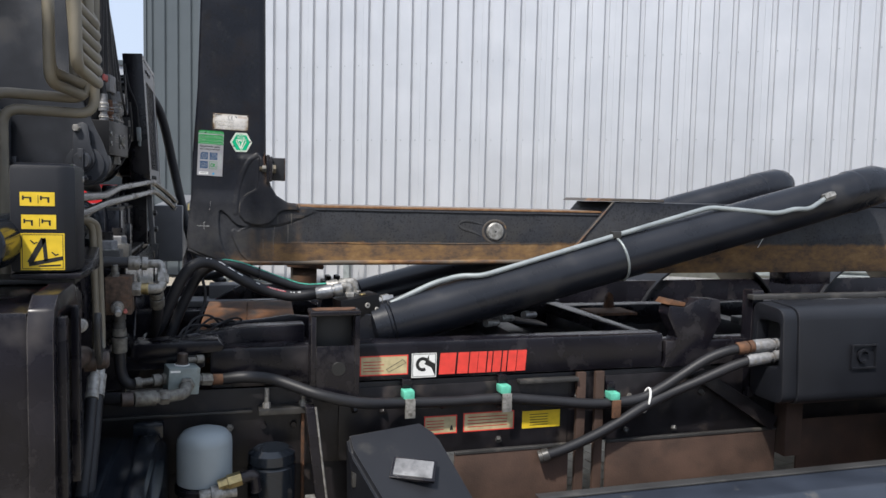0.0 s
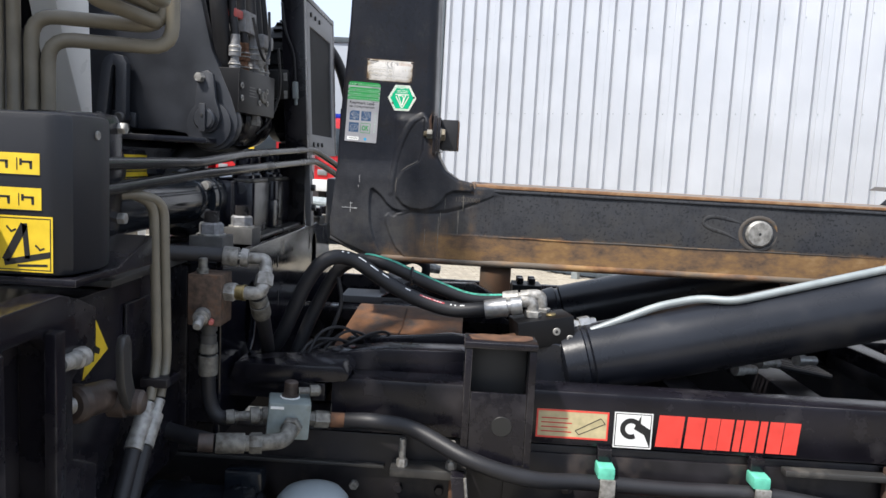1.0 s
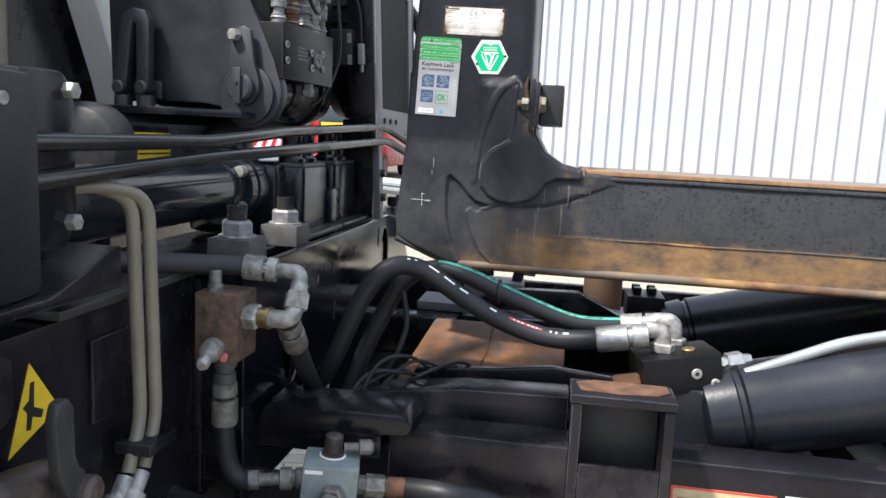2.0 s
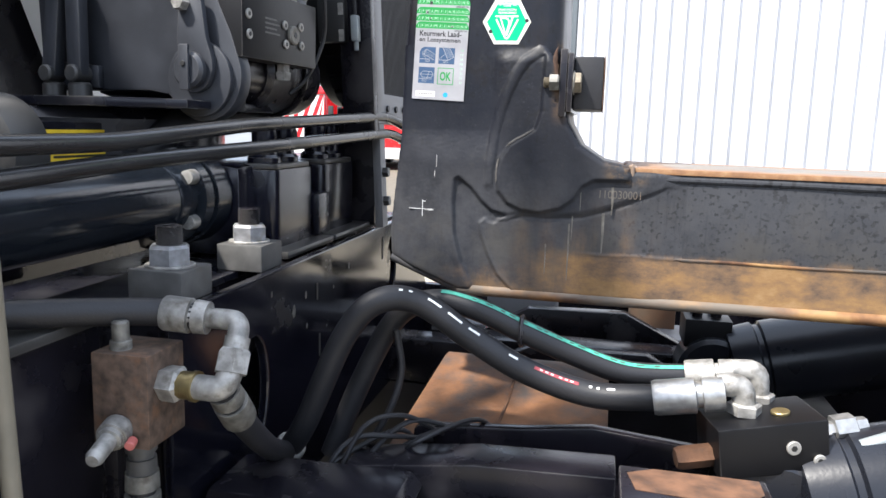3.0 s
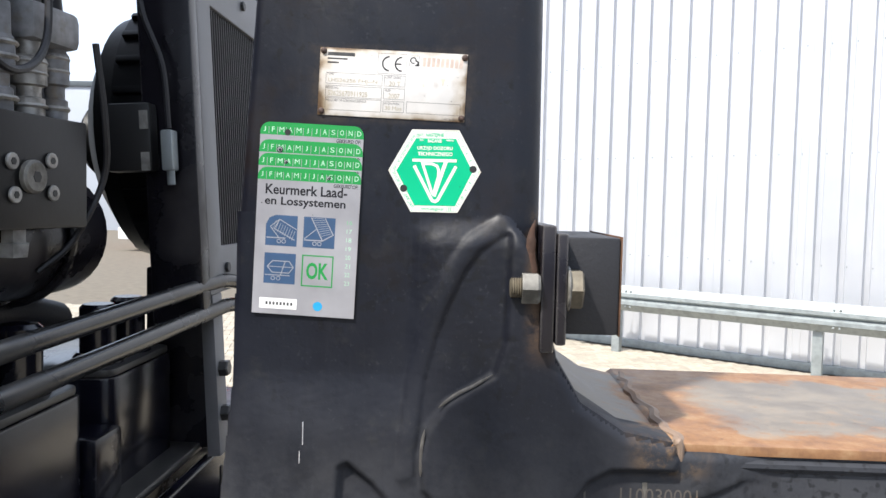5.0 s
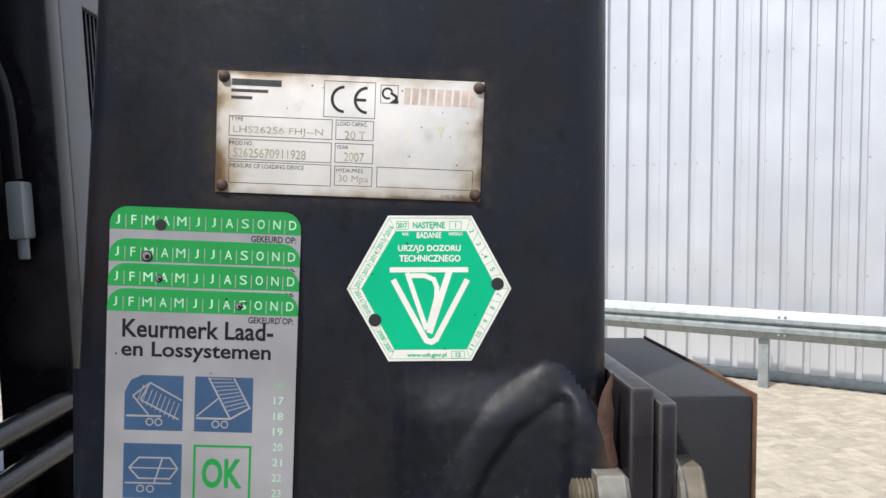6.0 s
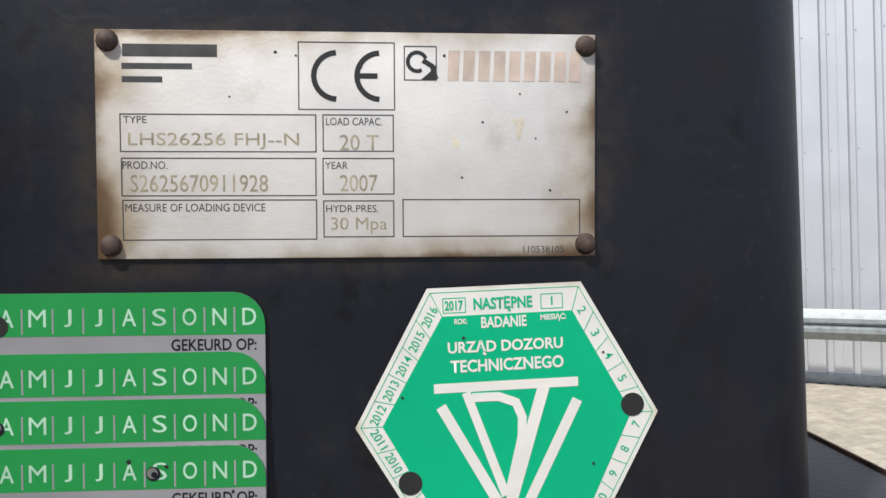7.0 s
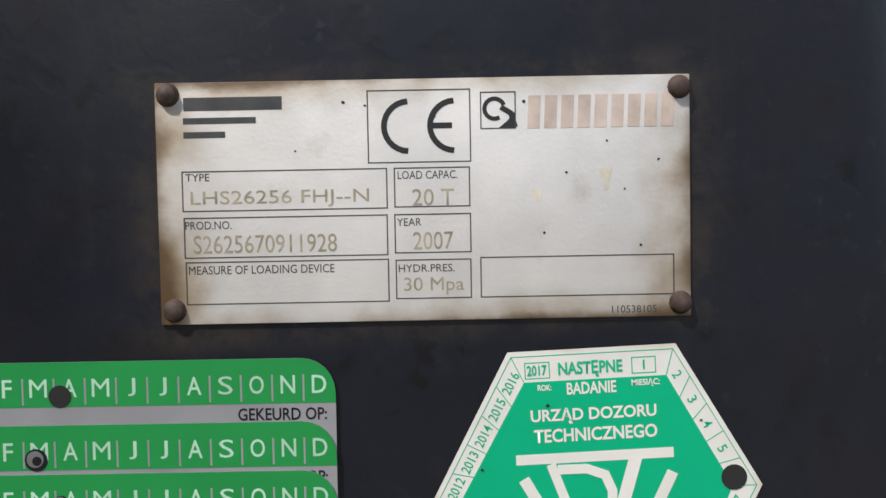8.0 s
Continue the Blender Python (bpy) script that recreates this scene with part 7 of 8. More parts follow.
near_sticker("warning_label", 0.779, 0.642, 0.915, 0.716, YS, "faded cream label with a red border low on the frame", ((M_RED, [rect(0.79, 0.694 - 0.012 * k, 0.86, 0.697 - 0.012 * k) for k in range(4)]), (M_INK, [[(0.885, 0.655), (0.90, 0.655), (0.895, 0.675), (0.89, 0.675)]])), M_CREAM, M_REDINK)
near_sticker("warning_label", 0.942, 0.643, 1.160, 0.720, YS, "wide faded cream label with a red border", ((M_RED, [rect(0.96, 0.70 - 0.013 * k, 1.13, 0.703 - 0.013 * k) for k in range(4)]),), M_CREAM, M_REDINK)
near_sticker("warning_label", 1.196, 0.640, 1.365, 0.712, YS, "bright yellow printed label on the frame", ((M_INK, [rect(1.23, 0.695 - 0.011 * k, 1.31, 0.698 - 0.011 * k) for k in range(5)]),), M_YELLOW)

# ---- lifting cylinders ----
for yc, near in ((-0.15, True), (0.54, False)):
    c = thing("lifting_cylinder", ("satin black lifting cylinder carrying a steel pressure pipe", "satin black lifting cylinder beyond the hook arm")[not near], "hydraulic cylinder", (0.6, yc, 1.03), "lifting cylinders")
    a, b = Vector((0.60, yc, 1.035)), Vector((3.02, yc, 1.655))
    part("barrel", turned(a, b, [(0, 0.07), (0.004, 0.096), (0.028, 0.1), (0.030, 0.092), (0.034, 0.092), (0.036, 0.1), (0.985, 0.1), (0.99, 0.106), (1, 0.104)], 44), M_CYL, c)
    part("eye", rod((0.56, yc - 0.06, 1.03), (0.56, yc + 0.06, 1.03), 0.085, 0.01, 28), M_CYL, c)
    part("head", turned(b, b + (b - a).normalized() * 0.22, [(0, 0.1), (0.05, 0.104), (0.6, 0.1), (0.85, 0.08), (1, 0.05)], 32), M_CYL, c)
    d = (b - a).normalized()
    n = Vector((-d.z, 0, d.x))
    bt = part("band", sweep([a + d * 1.16 + (Vector((0, 1, 0)) * math.cos(t) + n * math.sin(t)) * 0.1015 for t in [2 * math.pi * k / 36 for k in range(37)]], 0.006, 8), M_GALV, c, "pale clamp band") if near else None
    if near:
        top = lambda s, off=0.112, side=-0.02: a + d * s + n * off + Vector((0, side, 0))
        part("pressure_pipe", sweep(bent([top(0.10, 0.085, -0.03), top(0.30, 0.118), top(0.42, 0.118), top(0.50, 0.098, -0.05), top(1.16, 0.108, -0.03), top(1.66, 0.118, -0.03), top(1.95, 0.02, -0.112), top(2.05, 0.02, -0.115), top(2.12, 0.0, -0.12), top(2.24, 0.03, -0.11)], 0.04), 0.0115, 14), M_GALV, c, "bright steel pressure pipe")
        part("pipe_clip", box(-0.02, 0.02, -0.045, -0.012, -0.012, 0.016, 0.003, m=Matrix.Translation(top(1.16, 0.11, 0.0))), M_DTUBE, c)
        part("union", hexnut(top(2.22, 0.03, -0.11), top(2.28, 0.035, -0.11), 0.02), M_ZINC, c)
    else:
        blk = thing("valve_block", "black valve block with four cap screws on the far cylinder", "valve block", (0.54, 0.57, 1.1), "cylinder valve blocks")
        part("body", box(0.49, 0.60, 0.51, 0.63, 1.085, 1.155, 0.004), M_ANOD, blk)
        for dx in (0.52, 0.565):
            for dy in (0.545, 0.595):
                part("cap_screw", rod((dx, dy, 1.155), (dx, dy, 1.178), 0.013, 0.002, 14), M_FRAME, blk)

# valve block and hoses on the near cylinder
vb = thing("valve_block", "black valve block with plated plugs and elbows", "valve block", (0.53, -0.16, 1.1), "cylinder valve blocks")
R15 = pose(0.535, -0.165, 1.135, 0, -8, 12)
part("body", box(-0.08, 0.085, -0.05, 0.055, -0.04, 0.04, 0.004, m=R15), M_ANOD, vb)
for u, w, r in ((0.03, 0.002, 0.011), (0.068, -0.022, 0.0095)):
    pg = part("plug", rod(R15 @ Vector((u, -0.05, w)), R15 @ Vector((u, -0.0545, w)), r, 0.001, 16), M_ZINC, vb, "plated socket plug")
    part("socket", rod(R15 @ Vector((u, -0.054, w)), R15 @ Vector((u, -0.0552, w)), r * 0.45, 0.0003, 6), M_INK, pg)
part("plug", rod(R15 @ Vector((0.03, -0.01, 0.04)), R15 @ Vector((0.03, -0.01, 0.045)), 0.014, 0.001, 16), M_BRASS, vb, "brass plug")
part("pipe_union", turned(R15 @ Vector((0.085, 0.0, 0.0)), R15 @ Vector((0.165, 0.0, 0.004)), [(0, 0.017), (0.25, 0.017), (0.26, 0.013), (0.35, 0.013), (0.36, 0.021), (0.75, 0.021), (0.8, 0.013), (1, 0.012)], 6), M_CHROME, vb, "plated pipe union")
part("rusty_plug", hexnut(R15 @ Vector((-0.08, -0.01, -0.015)), R15 @ Vector((-0.135, -0.01, -0.015)), 0.018), M_RUST, vb, "rusty plug")


def hose_line(label, pts, r, material=M_RUBBER, ferrules=(), group="hoses", steps=8):
    h = thing("hydraulic_hose", label, "hose", tuple(pts[0]), group)
    sl = part("sleeve", sweep(curve_points(pts, steps), r, 14), material, h)
    for p0, p1, mat in ferrules:
        part("ferrule", turned(p0, p1, [(0, r * 1.2), (0.05, r * 1.3), (0.6, r * 1.3), (0.62, r * 0.95), (0.7, r * 0.95), (0.71, r * 1.25), (1, r * 1.2)], 16), mat, h, "plated hose ferrule")
    return h, sl


hA = [(-0.252, -0.151, 1.016), (-0.207, -0.181, 1.087), (-0.139, -0.187, 1.243), (-0.084, -0.181, 1.307), (-0.018, -0.155, 1.305), (0.075, -0.155, 1.251), (0.165, -0.16, 1.206), (0.275, -0.165, 1.178), (0.379, -0.176, 1.187)]
h, sl = hose_line("black hydraulic hose with white dashes arching to the valve block", hA, 0.0215, ferrules=(((0.37, -0.176, 1.186), (0.475, -0.178, 1.205), M_CHROME), ((-0.246, -0.155, 1.026), (-0.275, -0.14, 0.985), M_ZINC)), group="arched hoses")
hB = [(-0.188, -0.111, 0.996), (-0.135, -0.097, 1.139), (-0.068, -0.101, 1.265), (0.004, -0.112, 1.301), (0.080, -0.125, 1.293), (0.16, -0.128, 1.262), (0.235, -0.12, 1.232), (0.33, -0.112, 1.203), (0.437, -0.10, 1.203)]
h2, sl2 = hose_line("black hydraulic hose with a green stripe arching to the valve block", hB, 0.020, ferrules=(((0.425, -0.10, 1.203), (0.50, -0.105, 1.215), M_ZINC),), group="arched hoses")


def stripe(pts, r, i0, i1, angle, width, material, parent, name, steps=8):
    """A printed ribbon on a hose."""
    P = curve_points(pts, steps)[i0:i1]
    bm = bmesh.new()
    rows = []
    for i, p in enumerate(P):
        d = (P[min(i + 1, len(P) - 1)] - P[max(i - 1, 0)]).normalized()
        side = d.cross(Vector((0, 0, 1))).normalized()
        up = side.cross(d)
        rows.append([bm.verts.new(p + (side * math.cos(a) + up * math.sin(a)) * (r + 0.0008)) for a in (angle - width, angle, angle + width)])
    for a, b in zip(rows, rows[1:]):
        for k in range(2):
            bm.faces.new((a[k], a[k + 1], b[k + 1], b[k]))
    return part(name, bm, material, parent)


M_FADERED = shade("faded red hose print", (0.34, 0.05, 0.06), 0.5, vary=0.4, scale=150, bump=0)
M_MINT = shade("mint green hose print", (0.06, 0.33, 0.24), 0.5, vary=0.3, scale=90, bump=0)
stripe(hB, 0.020, 76, 192, radians(62), 0.2, M_MINT, sl2, "green_stripe", 24)
for k in range(15):
    i0 = 92 + 6 * k + (k % 3)
    stripe(hB, 0.0203, i0, i0 + 3 + (k % 2), radians(62), 0.06, M_GREYINK, sl2, "printed_bar", 24)
for i0, i1, mat in ((84, 87, M_WHITEINK), (89, 92, M_WHITEINK), (99, 106, M_WHITEINK), (108, 115, M_WHITEINK), (117, 123, M_WHITEINK), (136, 141, M_WHITEINK), (147, 164, M_FADERED), (167, 169, M_WHITEINK), (170, 172, M_WHITEINK), (174, 178, M_WHITEINK)):
    stripe(hA, 0.0215, i0, i1, radians(50), 0.09 if mat is M_WHITEINK else 0.13, mat, sl, "printed_mark", 24)
for k in range(6):
    stripe(hA, 0.0218, 149 + 2 * k + (k > 2), 151 + 2 * k + (k > 2), radians(50), 0.05, M_WHITEINK, sl, "printed_bar", 24)
hose_line("thin black cable strapped to the arched hoses", [(-0.14, -0.16, 1.0), (-0.08, -0.15, 1.08), (-0.05, -0.14, 1.17), (-0.06, -0.14, 1.25)], 0.006, group="arched hoses")
part("tie", sweep([(0.155 + 0.0, -0.128 + math.cos(t) * 0.024, 1.264 + math.sin(t) * 0.024) for t in [2 * math.pi * k / 20 for k in range(21)]], 0.004, 6), M_FRAME, h2, "black cable tie")
for z0, y0, x0 in ((1.213, -0.165, 0.505), (1.222, -0.11, 0.535)):
    e = thing("elbow_fitting", "plated elbow fitting on the valve block", "fitting", (x0, y0, 1.17), "valve block elbows")
    part("elbow", sweep(bent([(x0 - 0.04, y0, z0), (x0, y0, z0 + 0.004), (x0 + 0.004, y0, 1.17)], 0.025), 0.018, 14), M_ZINC, e)
    part("nut", hexnut((x0 + 0.004, y0, 1.172), (x0 + 0.004, y0, 1.19), 0.026), M_ZINC, e)

# rusty valve with elbows beside the crane
rv = thing("relief_valve", "rusty square relief valve with plated fittings", "valve", (-0.31, -0.5, 1.16))
part("body", box(-0.352, -0.272, -0.545, -0.46, 1.178, 1.302, 0.003), shade("brown rusted block", (0.085, 0.056, 0.04), 0.7, vary=0.55, scale=70, dirt=(0.15, 0.072, 0.035), dirt_amount=0.36, dirt_scale=34, bump=0.2, wear=0.6, wear_color=(0.2, 0.1, 0.05)), rv)
part("top_stud", turned((-0.325, -0.52, 1.302), (-0.325, -0.52, 1.34), [(0, 0.014), (0.3, 0.014), (0.32, 0.011), (0.92, 0.011), (1, 0.008)], 14), M_DULL, rv)
part("cartridge", turned((-0.315, -0.545, 1.205), (-0.305, -0.612, 1.19), [(0, 0.02), (0.3, 0.02), (0.31, 0.016), (0.4, 0.016), (0.41, 0.0115), (0.9, 0.0115), (1, 0.008)], 16), M_ZINC, rv)
part("red_cap", rod((-0.292, -0.55, 1.193), (-0.288, -0.564, 1.19), 0.0065), shade("faded red plastic", (0.5, 0.14, 0.12), 0.5), rv, "faded red cap")
part("port_nut", turned((-0.272, -0.51, 1.258), (-0.244, -0.511, 1.258), [(0, 0.022), (0.2, 0.024), (0.85, 0.024), (1, 0.02)], 6), M_ZINC, rv)
part("port_collar", turned((-0.245, -0.511, 1.258), (-0.222, -0.512, 1.258), [(0, 0.0185), (0.7, 0.0185), (0.75, 0.0205), (1, 0.0205)], 14), M_BRASS, rv, "brass tinted collar")
part("elbow", sweep(bent([(-0.228, -0.512, 1.258), (-0.182, -0.515, 1.258), (-0.182, -0.49, 1.295), (-0.182, -0.478, 1.318)], 0.026), 0.0165, 14), M_ZINC, rv)
part("elbow_nut", hexnut((-0.182, -0.50, 1.276), (-0.182, -0.486, 1.304), 0.0225), M_ZINC, rv)
part("upper_elbow", sweep(bent([(-0.182, -0.482, 1.31), (-0.184, -0.468, 1.338), (-0.238, -0.466, 1.337)], 0.024), 0.014, 14), M_ZINC, rv)
part("lower_fitting", turned((-0.315, -0.50, 1.178), (-0.315, -0.50, 1.115), [(0, 0.021), (0.35, 0.021), (0.36, 0.017), (0.5, 0.017), (0.51, 0.02), (1, 0.02)], 14), M_STUD, rv)
hose_line("black hose running from the relief valve to the control box", [(-0.235, -0.466, 1.337), (-0.30, -0.48, 1.343), (-0.38, -0.55, 1.352), (-0.46, -0.66, 1.365), (-0.52, -0.80, 1.38)], 0.0185, ferrules=(((-0.29, -0.475, 1.342), (-0.23, -0.466, 1.337), M_ZINC),), group="relief valve hoses")
hose_line("black hose dropping from the relief valve elbow", [(-0.20, -0.49, 1.25), (-0.20, -0.435, 1.185), (-0.22, -0.31, 1.09), (-0.25, -0.175, 1.02)], 0.0185, ferrules=(((-0.20, -0.44, 1.19), (-0.20, -0.485, 1.246), M_DULL),), group="relief valve hoses")
hose_line("black hose hanging below the relief valve", [(-0.315, -0.50, 1.10), (-0.315, -0.50, 1.03), (-0.31, -0.495, 0.97), (-0.29, -0.49, 0.935), (-0.25, -0.47, 0.928)], 0.0185, ferrules=(((-0.315, -0.50, 1.045), (-0.315, -0.50, 1.125), M_DULL),), group="relief valve hoses")
# grey-green shut-off valve
gv = thing("shutoff_valve", "grey-green shut-off valve with plated unions", "valve", (-0.12, -0.44, 0.9))
M_GV = shade("grey green paint", (0.20, 0.235, 0.23), 0.5, vary=0.2, scale=30, dirt=(0.1, 0.085, 0.06), dirt_amount=0.25, dirt_scale=20)
RG = pose(-0.125, -0.45, 0.935, 0, 4, 14)
part("body", box(-0.05, 0.055, -0.045, 0.045, -0.048, 0.045, 0.005, m=RG), M_GV, gv)
cap = part("cap", turned(RG @ Vector((0.002, 0.008, 0.045)), RG @ Vector((0.002, 0.008, 0.088)), [(0, 0.022), (0.2, 0.022), (0.22, 0.0175), (0.95, 0.0175), (1, 0.014)], 18), M_GREASE, gv, "brown greasy cap")
part("cap_ring", rod(RG @ Vector((0.002, 0.008, 0.0452)), RG @ Vector((0.002, 0.008, 0.049)), 0.0255, 0.001, 20), M_WHITEINK, cap, "pale sealing ring")
part("tap", turned(RG @ Vector((0.022, 0.012, 0.062)), RG @ Vector((0.078, 0.02, 0.064)), [(0, 0.009), (0.5, 0.009), (0.52, 0.015), (0.9, 0.015), (1, 0.01)], 10), M_DULL, gv)
part("paper_tag", box(-0.045, -0.012, -0.0465, -0.0455, 0.03, 0.037, 0, m=RG), M_WHITEINK, gv, "small white tag")
part("left_union", turned(RG @ Vector((-0.05, 0, 0.0)), RG @ Vector((-0.15, -0.01, -0.008)), [(0, 0.02), (0.12, 0.02), (0.14, 0.016), (0.2, 0.016), (0.21, 0.0215), (0.42, 0.0215), (0.44, 0.012), (0.8, 0.012), (0.82, 0.018), (1, 0.018)], 12), M_DULL, gv)
part("front_nut", hexnut(RG @ Vector((0.012, -0.045, -0.012)), RG @ Vector((0.008, -0.062, -0.014)), 0.027), M_DULL, gv)
part("front_elbow", sweep(bent([RG @ Vector((0.008, -0.06, -0.014)), RG @ Vector((-0.004, -0.098, -0.03)), RG @ Vector((-0.062, -0.104, -0.036))], 0.03), 0.0195, 14), M_DULL, gv)
part("elbow_nut", hexnut(RG @ Vector((-0.058, -0.104, -0.036)), RG @ Vector((-0.088, -0.106, -0.037)), 0.0255), M_DULL, gv)
part("front_union", turned(RG @ Vector((-0.088, -0.106, -0.037)), RG @ Vector((-0.165, -0.11, -0.038)), [(0, 0.019), (0.12, 0.019), (0.14, 0.0245), (0.95, 0.0245), (1, 0.022)], 18), M_DULL, gv)
part("hose_print", rod(RG @ Vector((-0.17, -0.11, -0.038)), RG @ Vector((-0.205, -0.112, -0.038)), 0.0222, 0.001, 16), M_GREASE, gv)
part("right_nut", turned(RG @ Vector((0.055, 0, -0.005)), RG @ Vector((0.11, 0.005, -0.008)), [(0, 0.018), (0.25, 0.018), (0.27, 0.022), (0.9, 0.022), (1, 0.016)], 6), M_DULL, gv)
part("right_union", turned(RG @ Vector((0.108, 0.005, -0.008)), RG @ Vector((0.165, 0.01, -0.01)), [(0, 0.017), (0.1, 0.0195), (0.95, 0.0195), (1, 0.018)], 16), M_RUST, gv, "rusty ferrule")
hose_line("black hose running from the shut-off valve into the dark", [RG @ Vector((-0.165, -0.11, -0.038)), (-0.38, -0.54, 0.905), (-0.48, -0.53, 0.93), (-0.58, -0.5, 0.98)], 0.021, group="shut-off valve hoses")
# long hose along the frame
hose_line("long black hose clipped along the chassis frame", [RG @ Vector((0.15, 0.01, -0.01)), (0.10, -0.43, 0.925), (0.20, -0.415, 0.905), (0.35, -0.49, 0.862), (0.50, -0.485, 0.822), (0.65, -0.42, 0.795), (0.88, -0.40, 0.782), (1.10, -0.40, 0.783), (1.30, -0.40, 0.76), (1.52, -0.40, 0.736), (1.70, -0.41, 0.748), (1.80, -0.42, 0.79), (1.90, -0.43, 0.85), (2.0, -0.45, 0.915), (2.08, -0.47, 0.95), (2.15, -0.485, 0.965)], 0.021, ferrules=(((2.13, -0.48, 0.962), (2.2, -0.495, 0.975), M_RUST), ((2.2, -0.495, 0.975), (2.33, -0.515, 0.985), M_NUT)), group="frame hoses")
hose_line("second black hose crossing the frame to the grey cover", [(1.275, -0.43, 0.544), (1.36, -0.43, 0.565), (1.48, -0.43, 0.607), (1.6, -0.43, 0.66), (1.72, -0.43, 0.722), (1.84, -0.43, 0.77), (1.96, -0.45, 0.82), (2.1, -0.48, 0.885), (2.19, -0.50, 0.918)], 0.021, ferrules=(((2.17, -0.495, 0.912), (2.33, -0.52, 0.94), M_NUT), ((1.29, -0.43, 0.548), (1.25, -0.42, 0.535), M_DTUBE)), group="frame hoses")
tie = thing("cable_tie", "white cable tie round two hoses", "cable tie", (1.74, -0.42, 0.74))
part("band", sweep([(1.735 + math.sin(t) * 0.012, -0.42 + math.cos(t) * 0.026, 0.745 + math.sin(t) * 0.05) for t in [2 * math.pi * k / 24 for k in range(25)]], 0.005, 8), M_WHITEINK, tie)
for x, z in ((0.70, 0.79), (1.096, 0.79), (1.585, 0.735)):
    cl = thing("hose_clip", "green plastic hose clip with a steel tongue", "hose clip", (x, -0.41, z - 0.03), "frame hose clips")
    part("saddle", box(x - 0.022, x + 0.022, -0.43, -0.372, z + 0.018, z + 0.05, 0.006), M_CLIP, cl)
    part("tongue", box(x - 0.016, x + 0.024, -0.436, -0.426, z - 0.055, z + 0.02, 0.003), M_ZINC if x < 1.5 else M_RUST, cl)
    part("hanger", box(x - 0.018, x + 0.018, -0.39, -0.363, z + 0.05, z + 0.085, 0.003), M_FRAME, cl)
# wiring and fittings between the rails
loom = thing("wiring_loom", "tangle of dark cables between the subframe rails", "cables", (1.1, 0, 1.0))
for k in range(7):
    part("strand", sweep(curve_points([(0.75 + 0.05 * k, -0.05 + 0.05 * k, 0.97), (0.95 + 0.05 * k, -0.02 + 0.03 * k, 1.035 + 0.006 * k), (1.2, 0.03 + 0.03 * k, 1.03 + 0.006 * (k % 3)), (1.5, 0.1 + 0.02 * k, 0.98)], 6), 0.008, 8), M_RUBBER, loom)
for p in ((1.12, -0.1, 1.035), (1.22, -0.02, 1.04), (1.34, 0.0, 1.05)):
    part("junction", turned(p, (p[0] + 0.07, p[1] + 0.03, p[2] - 0.005), [(0, 0.018), (0.4, 0.018), (0.42, 0.014), (1, 0.014)], 12), M_ZINC if p[0] < 1.3 else M_CHROME, loom)

thin = thing("wiring_loom", "thin dark cables tangled under the arched hoses", "cables", (-0.1, -0.2, 1.0))
rc = random.Random(8)
for k in range(6):
    p = [(-0.2 + 0.03 * k, -0.28 + 0.02 * k, 0.99), (-0.14 + 0.02 * k, -0.22 + 0.01 * k, 1.04 + rc.uniform(-0.02, 0.05)), (-0.06 + 0.012 * k, -0.15 + rc.uniform(-0.03, 0.03), 1.08 + rc.uniform(-0.03, 0.06)), (-0.02 + 0.02 * k, -0.08, 1.02 + 0.012 * k), (0.02 + 0.02 * k, 0.05, 0.98)]
    part("strand", sweep(curve_points(p, 6), 0.0045, 8), M_RUBBER, thin)
# brown I-post on the far side
ipost = thing("far_post", "brown rusty steel post with a wide cap", "post", (0.44, 0.95, 1.0))
part("shaft", box(0.375, 0.505, 0.89, 1.01, 0.98, 1.19, 0.005), shade("brown primer", (0.11, 0.075, 0.05), 0.7, vary=0.25, dirt=RUST, dirt_amount=0.3), ipost)
part("cap", plate([(0.345, 1.19), (0.535, 1.175), (0.54, 1.19), (0.525, 1.236), (0.35, 1.246), (0.34, 1.2)], 0.865, 1.035, "xz", 0.004), M_RUST, ipost)
farbox = thing("far_valve", "grey valve with hoses on the far side of the truck", "valve", (0.1, 0.95, 1.03))
part("body", box(-0.05, 0.16, 0.86, 0.99, 1.031, 1.10, 0.008), M_COOLF, farbox)
part("hose_elbow", sweep(curve_points([(0.13, 0.92, 1.08), (0.14, 0.91, 1.15), (0.09, 0.9, 1.18), (0.03, 0.93, 1.16), (-0.05, 0.98, 1.13), (-0.14, 1.02, 1.14)], 6), 0.02, 12), M_RUBBER, farbox)
part("fitting", turned((0.13, 0.92, 1.15), (0.20, 0.93, 1.135), [(0, 0.02), (0.5, 0.022), (1, 0.018)], 10), M_ZINC, farbox)

# ---- near side fittings ----
flt = thing("oil_filter", "pale grey spin-on filter canister", "filter", (-0.045, -0.49, 0.5))
part("canister", turned((-0.045, -0.49, 0.578), (-0.045, -0.49, 0.768), [(0, 0.085), (0.03, 0.093), (0.72, 0.093), (0.83, 0.09), (0.93, 0.074), (0.985, 0.045), (1.0, 0.02)], 40), shade("pale grey canister paint", (0.30, 0.34, 0.36), 0.4, vary=0.08, dirt=(0.12, 0.11, 0.1), dirt_amount=0.2), flt)
part("lower_ring", rod((-0.045, -0.49, 0.545), (-0.045, -0.49, 0.5775), 0.1, 0.006, 32), M_FRAME, flt)
part("filter_head", turned((-0.045, -0.49, 0.40), (-0.045, -0.49, 0.5445), [(0, 0.06), (0.1, 0.075), (0.7, 0.075), (0.75, 0.09), (1, 0.09)], 28), M_FRAME, flt)
flb = thing("air_dryer", "black ribbed dryer canister", "canister", (0.185, -0.47, 0.4))
